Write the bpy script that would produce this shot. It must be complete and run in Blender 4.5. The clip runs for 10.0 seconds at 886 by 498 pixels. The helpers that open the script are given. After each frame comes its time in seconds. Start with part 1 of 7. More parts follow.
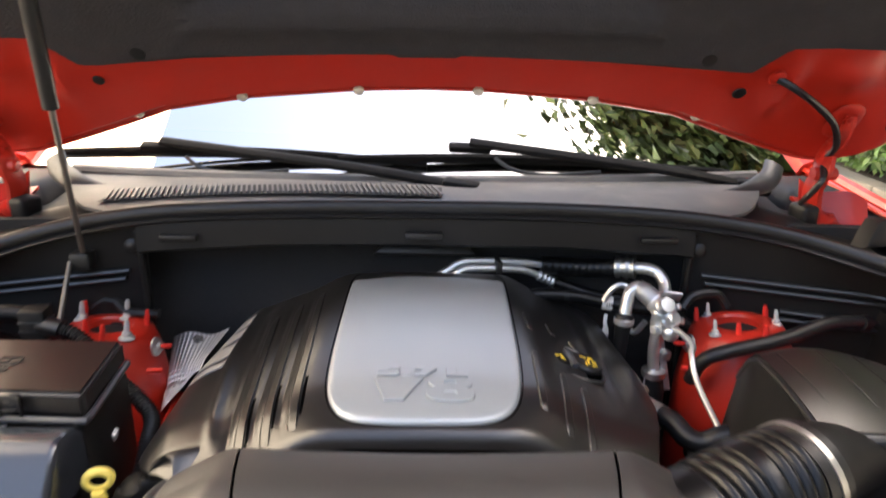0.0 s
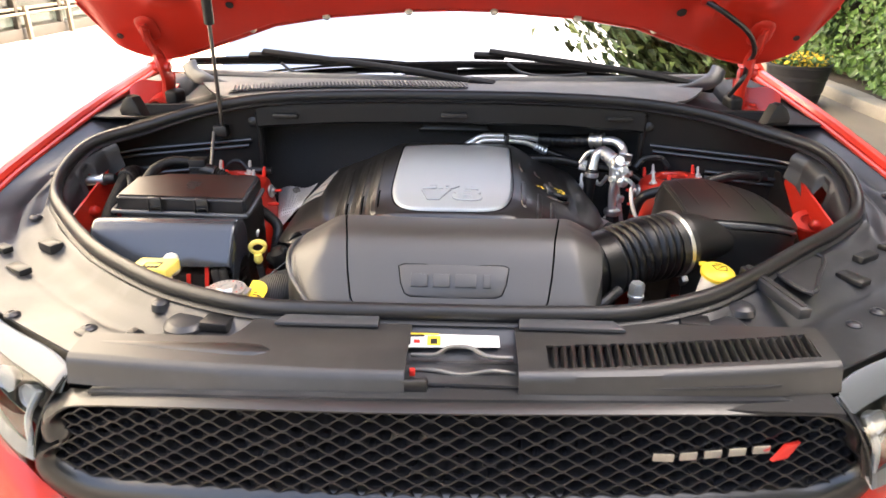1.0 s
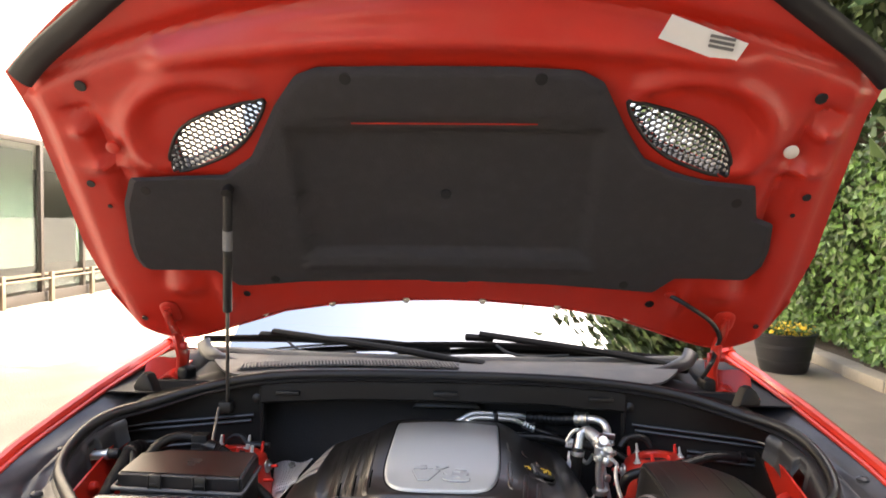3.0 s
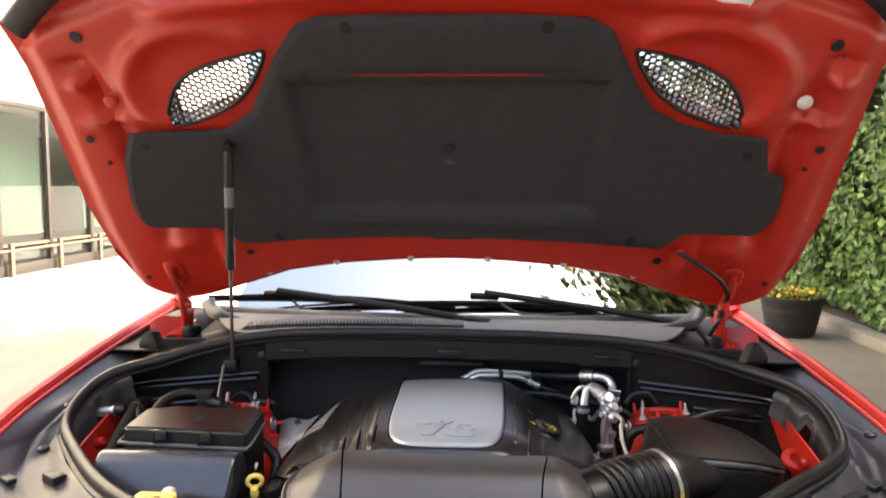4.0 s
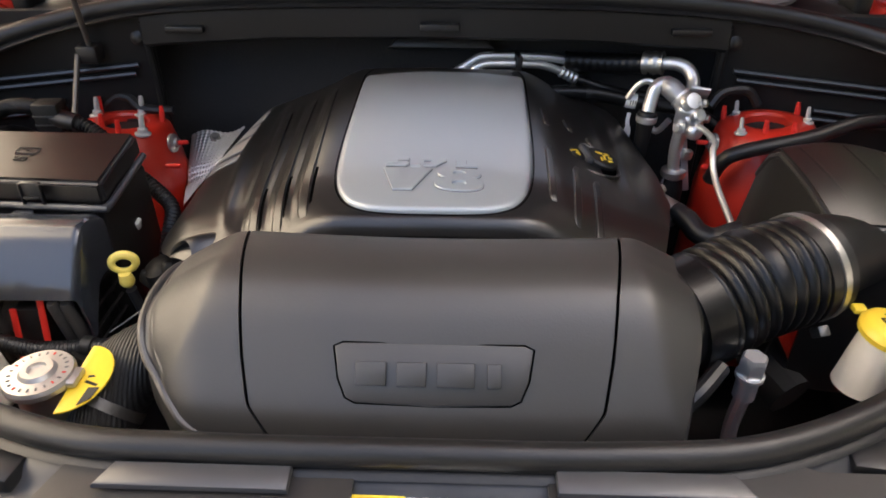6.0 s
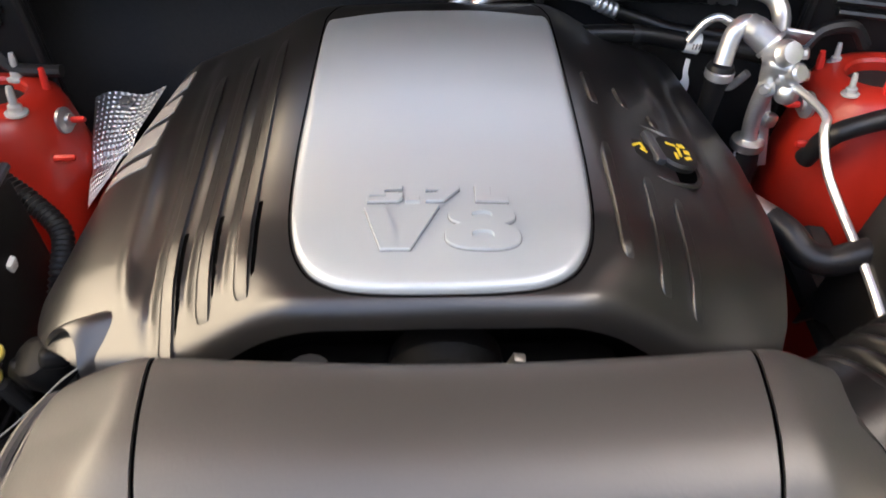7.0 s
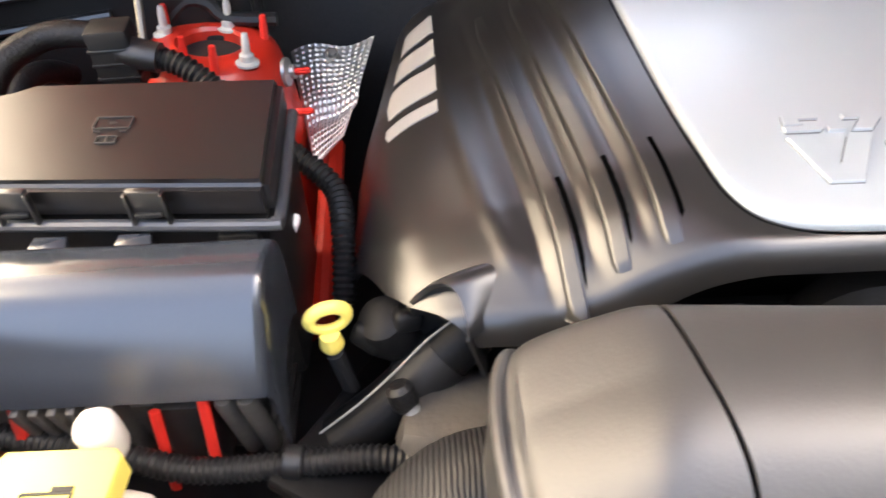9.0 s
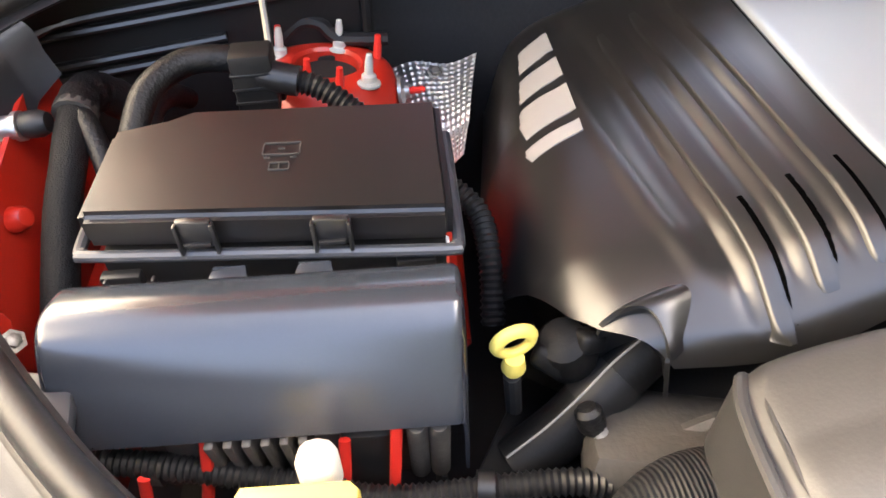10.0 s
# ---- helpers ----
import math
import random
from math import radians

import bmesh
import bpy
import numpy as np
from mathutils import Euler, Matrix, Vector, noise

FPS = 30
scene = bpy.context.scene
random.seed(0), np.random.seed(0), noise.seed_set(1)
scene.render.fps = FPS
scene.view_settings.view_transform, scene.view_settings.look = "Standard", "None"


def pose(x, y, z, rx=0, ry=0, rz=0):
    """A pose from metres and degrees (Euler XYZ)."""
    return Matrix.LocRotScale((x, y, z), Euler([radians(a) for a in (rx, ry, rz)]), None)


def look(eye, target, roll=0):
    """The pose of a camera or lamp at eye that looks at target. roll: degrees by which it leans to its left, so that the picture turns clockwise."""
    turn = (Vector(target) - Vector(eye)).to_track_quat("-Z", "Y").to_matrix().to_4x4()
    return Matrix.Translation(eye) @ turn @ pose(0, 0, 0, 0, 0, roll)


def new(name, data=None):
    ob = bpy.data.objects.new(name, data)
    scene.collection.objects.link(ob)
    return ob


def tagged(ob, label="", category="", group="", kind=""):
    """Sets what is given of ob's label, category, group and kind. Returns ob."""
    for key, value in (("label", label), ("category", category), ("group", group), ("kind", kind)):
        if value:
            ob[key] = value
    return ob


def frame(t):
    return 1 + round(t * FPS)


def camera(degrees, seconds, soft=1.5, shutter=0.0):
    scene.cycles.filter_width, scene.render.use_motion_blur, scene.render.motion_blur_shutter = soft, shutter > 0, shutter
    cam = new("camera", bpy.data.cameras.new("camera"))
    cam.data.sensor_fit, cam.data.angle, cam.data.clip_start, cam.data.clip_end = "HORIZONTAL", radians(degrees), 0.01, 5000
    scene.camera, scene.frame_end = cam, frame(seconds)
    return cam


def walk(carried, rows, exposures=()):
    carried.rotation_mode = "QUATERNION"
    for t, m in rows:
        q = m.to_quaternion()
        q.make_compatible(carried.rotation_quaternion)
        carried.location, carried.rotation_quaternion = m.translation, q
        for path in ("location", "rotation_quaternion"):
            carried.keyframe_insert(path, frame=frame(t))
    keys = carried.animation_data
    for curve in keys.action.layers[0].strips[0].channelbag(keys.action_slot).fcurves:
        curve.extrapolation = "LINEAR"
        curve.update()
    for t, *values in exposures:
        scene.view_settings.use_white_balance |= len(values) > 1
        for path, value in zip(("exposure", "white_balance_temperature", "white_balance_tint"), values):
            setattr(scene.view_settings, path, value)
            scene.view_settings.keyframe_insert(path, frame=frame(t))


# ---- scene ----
cam = camera(65.1, 10.0, soft=1.6, shutter=0.25)
PATH = [
    (0, (0.001, -0.086, 1.59), (0.02, 1.814, 0.965), 0.7),
    (0.5, (0.025, -0.371, 1.605), (-0.044, 1.466, 0.818), 0.3),
    (1, (0.029, -0.635, 1.62), (-0.053, 1.196, 0.821), 0.2),
    (1.5, (0.043, -0.694, 1.653), (-0.042, 1.136, 0.849), 0.1),
    (2, (0.043, -0.712, 1.671), (-0.045, 1.197, 1.08), 0.3),
    (2.5, (0.056, -0.739, 1.699), (-0.039, 1.218, 1.294), 0.4),
    (2.7, (0.053, -0.742, 1.704), (-0.041, 1.24, 1.448), 0.6),
    (3.25, (0.056, -0.736, 1.679), (-0.044, 1.261, 1.647), 0.7),
    (3.8, (0.061, -0.724, 1.658), (-0.051, 1.271, 1.577), 0.6),
    (4, (0.059, -0.72, 1.668), (-0.056, 1.268, 1.489), 0.5),
    (4.5, (0.047, -0.654, 1.65), (-0.064, 1.303, 1.255), 0.5),
    (5, (0.051, -0.489, 1.616), (-0.054, 1.411, 0.999), 0.4),
    (5.5, (0.054, -0.281, 1.596), (-0.032, 1.503, 0.696), 0.2),
    (5.7, (0.045, -0.196, 1.577), (-0.038, 1.548, 0.602), 0.0),
    (6.25, (0.013, 0.004, 1.544), (-0.025, 1.596, 0.334), -0.1),
    (6.8, (-0.012, 0.182, 1.525), (-0.007, 1.65, 0.166), -0.3),
    (7, (-0.014, 0.242, 1.524), (-0.003, 1.704, 0.159), -0.5),
    (7.5, (-0.007, 0.353, 1.502), (0.007, 1.803, 0.124), -0.7),
    (8, (-0.048, 0.38, 1.506), (-0.011, 1.823, 0.121), -0.7),
    (8.5, (-0.18, 0.314, 1.476), (-0.126, 1.74, 0.074), -0.5),
    (9, (-0.315, 0.274, 1.465), (-0.28, 1.7, 0.063), -1.3),
    (9.5, (-0.413, 0.268, 1.476), (-0.391, 1.706, 0.086), -1.8),
    (10, (-0.455, 0.29, 1.475), (-0.395, 1.729, 0.088), -1.7),
]
EXPOSURES = [(0.0, 2.80, 6350, 10), (0.5, 3.00, 6350, 10), (1.0, 3.20, 6350, 10), (1.5, 3.02, 6350, 10), (2.7, 2.70, 6350, 10), (4.0, 2.60, 6350, 10), (4.5, 2.50, 6350, 10), (5.5, 2.24, 6350, 10), (7.0, 3.08, 6350, 10), (8.0, 3.20, 6350, 10), (9.0, 3.72, 6350, 10), (9.5, 3.76, 6350, 10), (10.0, 3.78, 6350, 10)]
walk(cam, [(t, look(eye, target, roll)) for t, eye, target, roll in PATH], EXPOSURES)

# ---- light ----
SUN_EL, SUN_AZ = 40.0, 8.0  # the sun stands over the trees beside the car
world = bpy.data.worlds.new("sky")
scene.world = world
world.use_nodes = True
wn = world.node_tree.nodes
sky = wn.new("ShaderNodeTexSky")
sky.sky_type, sky.sun_disc = "NISHITA", False
sky.sun_elevation, sky.sun_rotation = radians(SUN_EL), radians(90.0 - SUN_AZ)
sky.air_density, sky.dust_density, sky.ozone_density = 0.8, 9.0, 0.2
wn["Background"].inputs["Strength"].default_value = 0.15
world.node_tree.links.new(sky.outputs["Color"], wn["Background"].inputs["Color"])
sun_dir = Vector((math.cos(radians(SUN_EL)) * math.cos(radians(SUN_AZ)), math.cos(radians(SUN_EL)) * math.sin(radians(SUN_AZ)), math.sin(radians(SUN_EL))))
sun = new("sun", bpy.data.lights.new("sun", "SUN"))
sun.data.energy, sun.data.angle, sun.data.color = 5.0, radians(0.6), (1.0, 0.93, 0.82)
sun.matrix_world = look(sun_dir * 30, (0, 0, 0))


# ---- materials ----
def material(name, base, rough=0.5, metal=0.0, vary=0.15, scale=6.0, fine=120.0, bump=0.1, depth=0.002, coat=0.0, rough_vary=0.08, dust=None, dust_amount=0.0, spec=0.5):
    """Base colour with variation at two scales, fine relief and uneven gloss."""
    m = bpy.data.materials.new(name)
    m.use_nodes = True
    n, l = m.node_tree.nodes, m.node_tree.links
    b = n["Principled BSDF"]
    tc = n.new("ShaderNodeTexCoord")
    big, small = n.new("ShaderNodeTexNoise"), n.new("ShaderNodeTexNoise")
    big.inputs["Scale"].default_value, big.inputs["Detail"].default_value = scale, 5.0
    small.inputs["Scale"].default_value, small.inputs["Detail"].default_value = fine, 3.0
    geo = n.new("ShaderNodeNewGeometry")
    l.new(geo.outputs["Position"], big.inputs["Vector"])
    l.new(geo.outputs["Position"], small.inputs["Vector"])
    mix = n.new("ShaderNodeMix")
    mix.data_type = "RGBA"
    mix.inputs[6].default_value = (*[c * (1 - vary) for c in base], 1)
    mix.inputs[7].default_value = (*[min(1.0, c * (1 + vary)) for c in base], 1)
    add = n.new("ShaderNodeMath")
    add.operation = "MULTIPLY_ADD"
    add.inputs[1].default_value, add.inputs[2].default_value = 0.4, 0.0
    l.new(small.outputs["Fac"], add.inputs[0])
    add2 = n.new("ShaderNodeMath")
    add2.operation = "MULTIPLY_ADD"
    add2.inputs[1].default_value = 0.6
    l.new(big.outputs["Fac"], add2.inputs[0])
    l.new(add.outputs[0], add2.inputs[2])
    l.new(add2.outputs[0], mix.inputs[0])
    colour = mix.outputs[2]
    if dust:
        dn = n.new("ShaderNodeTexNoise")
        dn.inputs["Scale"].default_value, dn.inputs["Detail"].default_value = scale * 2.3, 8.0
        l.new(geo.outputs["Position"], dn.inputs["Vector"])
        ramp = n.new("ShaderNodeMapRange")
        ramp.inputs[1].default_value, ramp.inputs[2].default_value, ramp.inputs[4].default_value = 0.45, 0.75, dust_amount
        l.new(dn.outputs["Fac"], ramp.inputs[0])
        dm = n.new("ShaderNodeMix")
        dm.data_type = "RGBA"
        dm.inputs[7].default_value = (*dust, 1)
        l.new(ramp.outputs[0], dm.inputs[0])
        l.new(colour, dm.inputs[6])
        colour = dm.outputs[2]
    l.new(colour, b.inputs["Base Color"])
    rr = n.new("ShaderNodeMapRange")
    rr.inputs[3].default_value, rr.inputs[4].default_value = max(0.02, rough - rough_vary), min(1.0, rough + rough_vary)
    l.new(big.outputs["Fac"], rr.inputs[0])
    l.new(rr.outputs[0], b.inputs["Roughness"])
    b.inputs["Metallic"].default_value = metal
    b.inputs["Specular IOR Level"].default_value = spec
    b.inputs["Coat Weight"].default_value = coat
    b.inputs["Coat Roughness"].default_value = 0.06
    if bump:
        bp = n.new("ShaderNodeBump")
        bp.inputs["Strength"].default_value, bp.inputs["Distance"].default_value = bump, depth
        l.new(small.outputs["Fac"], bp.inputs["Height"])
        l.new(bp.outputs["Normal"], b.inputs["Normal"])
    return m


def glass(name, tint=(1, 1, 1), rough=0.0):
    m = bpy.data.materials.new(name)
    m.use_nodes = True
    b = m.node_tree.nodes["Principled BSDF"]
    b.inputs["Base Color"].default_value = (*tint, 1)
    b.inputs["Roughness"].default_value, b.inputs["Transmission Weight"].default_value, b.inputs["IOR"].default_value = rough, 1.0, 1.5
    return m


def per_piece(m, amount=0.25):
    """Each object or loose piece takes a slightly different tone."""
    n, l = m.node_tree.nodes, m.node_tree.links
    b = n["Principled BSDF"]
    link = b.inputs["Base Color"].links[0]
    src = link.from_socket
    geo = n.new("ShaderNodeNewGeometry")
    hsv = n.new("ShaderNodeHueSaturation")
    mr = n.new("ShaderNodeMapRange")
    mr.inputs[3].default_value, mr.inputs[4].default_value = 1 - amount, 1 + amount
    l.new(geo.outputs["Random Per Island"], mr.inputs[0])
    l.new(mr.outputs[0], hsv.inputs["Value"])
    l.new(src, hsv.inputs["Color"])
    l.new(hsv.outputs["Color"], b.inputs["Base Color"])
    return m


RED = material("red_paint", (0.56, 0.032, 0.014), 0.36, vary=0.05, coat=0.4, bump=0.02, fine=300, dust=(0.5, 0.1, 0.08), dust_amount=0.08)
RED_IN = material("red_primer_paint", (0.48, 0.022, 0.010), 0.38, vary=0.08, coat=0.2, bump=0.05, fine=200, dust=(0.45, 0.09, 0.07), dust_amount=0.15)
PLASTIC = material("black_plastic_cover", (0.012, 0.0115, 0.011), 0.33, vary=0.12, bump=0.05, fine=900, depth=0.0003, scale=9, spec=0.85, rough_vary=0.04)
INTAKE = material("leather_grained_plastic", (0.035, 0.0335, 0.032), 0.44, vary=0.14, bump=0.15, fine=420, depth=0.0007, scale=9, spec=0.8)
BULK = material("black_bulkhead_felt", (0.026, 0.0255, 0.026), 0.8, vary=0.3, bump=0.4, fine=200, spec=0.25)
# Near-black stands in for the shade in gaps, slots and joints.
VOID = material("painted_gap_shade", (0.0015, 0.0015, 0.0015), 1.0, vary=0.1, bump=0.0, spec=0.0)
# Dark tone carries the dimness of the rooms behind the glass.
INNER_WALL = material("interior_shade", (0.10, 0.105, 0.09), 0.9, vary=0.15, scale=2, bump=0.1)
STUDZ = material("pale_zinc_stud", (0.60, 0.60, 0.57), 0.4, metal=0.3, vary=0.1, bump=0.1, fine=300)
CAPZINC = material("bright_zinc", (0.50, 0.49, 0.47), 0.34, metal=0.7, vary=0.1, bump=0.1, fine=300)
WIPER = material("wiper_rubber", (0.005, 0.005, 0.005), 0.55, vary=0.2, bump=0.1, fine=300, spec=0.08)
TRIMB = material("dull_black_trim", (0.010, 0.0098, 0.0095), 0.55, vary=0.2, bump=0.2, fine=500, depth=0.0006, spec=0.3)
GRAIN = material("grained_black_plastic", (0.012, 0.0115, 0.011), 0.40, vary=0.15, bump=0.22, fine=520, depth=0.0008, scale=8, dust=(0.10, 0.09, 0.08), dust_amount=0.06)
SHROUD = material("black_shroud_plastic", (0.026, 0.0267, 0.029), 0.36, vary=0.15, bump=0.12, fine=700, depth=0.0006, scale=5, dust=(0.135, 0.138, 0.148), dust_amount=0.28, spec=0.5)
COVERP = material("satin_front_cover", (0.025, 0.0243, 0.024), 0.40, vary=0.12, bump=0.10, fine=800, depth=0.0005, scale=6, dust=(0.13, 0.125, 0.12), dust_amount=0.17, spec=0.7)
# Lighter bluish tone carries painted sky sheen; also grey for flange and grip.
LEDGE = material("satin_sky_sheen", (0.045, 0.047, 0.052), 0.35, vary=0.1, bump=0.06, fine=500, depth=0.0005, spec=0.8)
# Near-black: the coil's own colour, and painted shade under the engine cover.
DEEP = material("black_rubber_and_shade", (0.004, 0.004, 0.004), 0.55, vary=0.2, bump=0.15, fine=300, spec=0.2)
# Colour of dark metal parts, also standing in for shade in recesses.
DARK = material("dark_metal_shade", (0.015, 0.0145, 0.014), 0.7, vary=0.3, bump=0.3, fine=60)
RUBBER = material("rubber_seal", (0.012, 0.012, 0.0122), 0.40, vary=0.2, bump=0.1, fine=300, dust=(0.08, 0.075, 0.07), dust_amount=0.08)
FELT = material("insulation_felt", (0.078, 0.074, 0.078), 0.95, vary=0.15, bump=0.6, fine=260, depth=0.002, scale=14, dust=(0.11, 0.107, 0.11), dust_amount=0.25)
SILVER = material("silver_painted_plastic", (0.43, 0.475, 0.505), 0.46, metal=0.5, vary=0.03, bump=0.03, fine=1500, depth=0.0003, coat=0.15)
DULLALU = material("cast_aluminium", (0.42, 0.43, 0.44), 0.5, metal=0.85, vary=0.12, bump=0.2, fine=300)
ALU = material("aluminium", (0.80, 0.80, 0.79), 0.36, metal=0.85, vary=0.1, bump=0.15, fine=200)
STEEL = material("zinc_steel", (0.66, 0.66, 0.63), 0.42, metal=1.0, vary=0.2, bump=0.2, fine=300, dust=(0.2, 0.17, 0.14), dust_amount=0.3)
CHROME = material("chrome", (0.66, 0.66, 0.65), 0.16, metal=1.0, vary=0.05, bump=0.0)
FOIL = material("heat_shield_foil", (0.74, 0.74, 0.73), 0.45, metal=1.0, vary=0.12, bump=0.0)
YELLOW = material("yellow_plastic", (0.84, 0.60, 0.045), 0.38, vary=0.08, bump=0.05, fine=400)
PALE = material("pale_yellow_plastic", (0.88, 0.70, 0.15), 0.4, vary=0.06, bump=0.05, fine=400)
WHITE = material("white_reservoir_plastic", (0.72, 0.68, 0.60), 0.45, vary=0.06, bump=0.05)
PAPER = material("white_label", (0.82, 0.82, 0.80), 0.45, vary=0.03, bump=0.0)
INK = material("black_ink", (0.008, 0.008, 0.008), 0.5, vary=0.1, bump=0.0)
GREYINK = material("grey_print", (0.16, 0.16, 0.16), 0.5, vary=0.1, bump=0.0)
DULL = material("dull_dark_steel", (0.22, 0.21, 0.19), 0.45, metal=0.9, vary=0.25, bump=0.3, fine=200)
REDP = material("red_plastic", (0.65, 0.03, 0.02), 0.4, vary=0.08, bump=0.05)
BLOCK = material("cast_grey_metal", (0.075, 0.071, 0.066), 0.6, metal=0.5, vary=0.25, bump=0.4, fine=140, dust=(0.2, 0.17, 0.13), dust_amount=0.3)
COWL = material("weathered_cowl_plastic", (0.098, 0.094, 0.090), 0.50, vary=0.15, bump=0.3, fine=500, depth=0.001, dust=(0.22, 0.20, 0.175), dust_amount=0.40)
BELLOWS = material("black_bellows_rubber", (0.006, 0.006, 0.0062), 0.34, vary=0.2, bump=0.08, fine=400, spec=0.35)
TYRE = material("tyre_rubber", (0.02, 0.02, 0.021), 0.8, vary=0.2, bump=0.4, fine=90)
GLASS = glass("clear_glass", (0.93, 0.97, 0.95))
LENS = bpy.data.materials.new("thin_clear_lens")
LENS.use_nodes = True
ln, ll = LENS.node_tree.nodes, LENS.node_tree.links
ln.remove(ln["Principled BSDF"])
lg, lt, lm, lf = ln.new("ShaderNodeBsdfGlossy"), ln.new("ShaderNodeBsdfTransparent"), ln.new("ShaderNodeMixShader"), ln.new("ShaderNodeFresnel")
lg.inputs["Roughness"].default_value, lf.inputs["IOR"].default_value = 0.02, 1.55
lt.inputs["Color"].default_value = (0.92, 0.93, 0.92, 1)
ll.new(lf.outputs[0], lm.inputs[0])
ll.new(lt.outputs[0], lm.inputs[1])
ll.new(lg.outputs[0], lm.inputs[2])
ll.new(lm.outputs[0], ln["Material Output"].inputs["Surface"])
CABIN = material("dark_cabin_trim", (0.02, 0.02, 0.022), 0.7, vary=0.2, bump=0.2)
ASPHALT = material("asphalt", (0.205, 0.178, 0.140), 0.9, vary=0.22, scale=0.7, fine=55, bump=0.6, depth=0.01, dust=(0.29, 0.26, 0.21), dust_amount=0.5)
STONE = material("kerb_stone", (0.32, 0.29, 0.24), 0.85, vary=0.25, scale=3, fine=30, bump=0.6, depth=0.01)
FACADE = material("pale_facade", (0.60, 0.54, 0.44), 0.85, vary=0.08, scale=0.6, fine=20, bump=0.3, depth=0.006)
FRAME = material("dark_bronze_frame", (0.045, 0.036, 0.028), 0.45, metal=0.3, vary=0.15, bump=0.05)
RAIL = material("bronze_metal_rail", (0.16, 0.12, 0.08), 0.4, metal=0.4, vary=0.1, bump=0.05)
CURTAIN = material("pale_green_blind", (0.085, 0.11, 0.08), 0.9, vary=0.1, scale=2, bump=0.1, fine=60)
TUB = material("black_tub", (0.018, 0.018, 0.02), 0.55, vary=0.3, scale=8, bump=0.3, fine=60)
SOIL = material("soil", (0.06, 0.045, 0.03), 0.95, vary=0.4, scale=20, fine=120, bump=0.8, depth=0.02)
LEAF = per_piece(material("ivy_leaf", (0.085, 0.16, 0.03), 0.45, vary=0.3, scale=3, fine=40, bump=0.2), 0.55)
LEAF2 = per_piece(material("tree_leaf", (0.055, 0.095, 0.03), 0.5, vary=0.3, scale=2, fine=40, bump=0.2), 0.5)
PETAL = per_piece(material("yellow_petal", (0.75, 0.52, 0.03), 0.6, vary=0.2, scale=20, bump=0.0), 0.3)
BARK = material("bark", (0.12, 0.09, 0.065), 0.9, vary=0.3, scale=9, fine=40, bump=0.9, depth=0.02)


# ---- mesh helpers ----
PLACE = {}


def thing(name, at, label, category, group="", kind=""):
    ob = new(name)
    ob.empty_display_size = 0.05
    ob.location = at
    PLACE[ob.name] = Vector(at)
    return tagged(ob, label, category, group, kind)


def link_mesh(name, bm, mat, smooth=35):
    bmesh.ops.recalc_face_normals(bm, faces=bm.faces)
    me = bpy.data.meshes.new(name)
    bm.to_mesh(me)
    bm.free()
    me.materials.append(mat)
    if smooth:
        me.shade_smooth()
        me.set_sharp_from_angle(angle=radians(smooth))
    return me


def part(name, bm, mat, parent, label="", smooth=35):
    """One mesh object under a thing or under a part; bm in world coordinates."""
    lo = Vector([min(v.co[k] for v in bm.verts) for k in range(3)])
    hi = Vector([max(v.co[k] for v in bm.verts) for k in range(3)])
    c = (lo + hi) / 2
    bmesh.ops.translate(bm, verts=bm.verts, vec=-c)
    ob = new(name, link_mesh(name, bm, mat, smooth))
    ob.parent = parent
    ob.location = c - PLACE[parent.name]
    PLACE[ob.name] = c
    return tagged(ob, label)


def solo(name, bm, mat, label, category, group="", kind="", smooth=35):
    """A thing of one mesh; bm in world coordinates."""
    lo = Vector([min(v.co[k] for v in bm.verts) for k in range(3)])
    hi = Vector([max(v.co[k] for v in bm.verts) for k in range(3)])
    c = Vector(((lo.x + hi.x) / 2, (lo.y + hi.y) / 2, lo.z))
    bmesh.ops.translate(bm, verts=bm.verts, vec=-c)
    ob = new(name, link_mesh(name, bm, mat, smooth))
    ob.location = c
    PLACE[ob.name] = c
    return tagged(ob, label, category, group, kind)


def sheet(fn, nu, nv, thick=0.0, keep=None):
    """A grid surface fn(u, v), u and v from 0 to 1, with thickness along its normals."""
    bm = bmesh.new()
    vs = [[bm.verts.new(fn(i / nu, j / nv)) for j in range(nv + 1)] for i in range(nu + 1)]
    for i in range(nu):
        for j in range(nv):
            if keep is None or keep((i + 0.5) / nu, (j + 0.5) / nv):
                bm.faces.new((vs[i][j], vs[i + 1][j], vs[i + 1][j + 1], vs[i][j + 1]))
    if keep:
        bmesh.ops.delete(bm, geom=[v for v in bm.verts if not v.link_faces], context="VERTS")
    bm.normal_update()
    if thick:
        bmesh.ops.solidify(bm, geom=bm.faces[:], thickness=thick)
    return bm


def spline(pts, n=8, closed=False):
    """Catmull-Rom through the points."""
    p = [Vector(q) for q in pts]
    out, k = [], len(p)
    for i in range(k if closed else k - 1):
        a, b, c, d = (p[(i + s) % k] if closed else p[min(max(i + s, 0), k - 1)] for s in (-1, 0, 1, 2))
        for j in range(n):
            t = j / n
            out.append(0.5 * ((2 * b) + (c - a) * t + (2 * a - 5 * b + 4 * c - d) * t * t + (3 * b - a - 3 * c + d) * t**3))
    if not closed:
        out.append(p[-1])
    return out


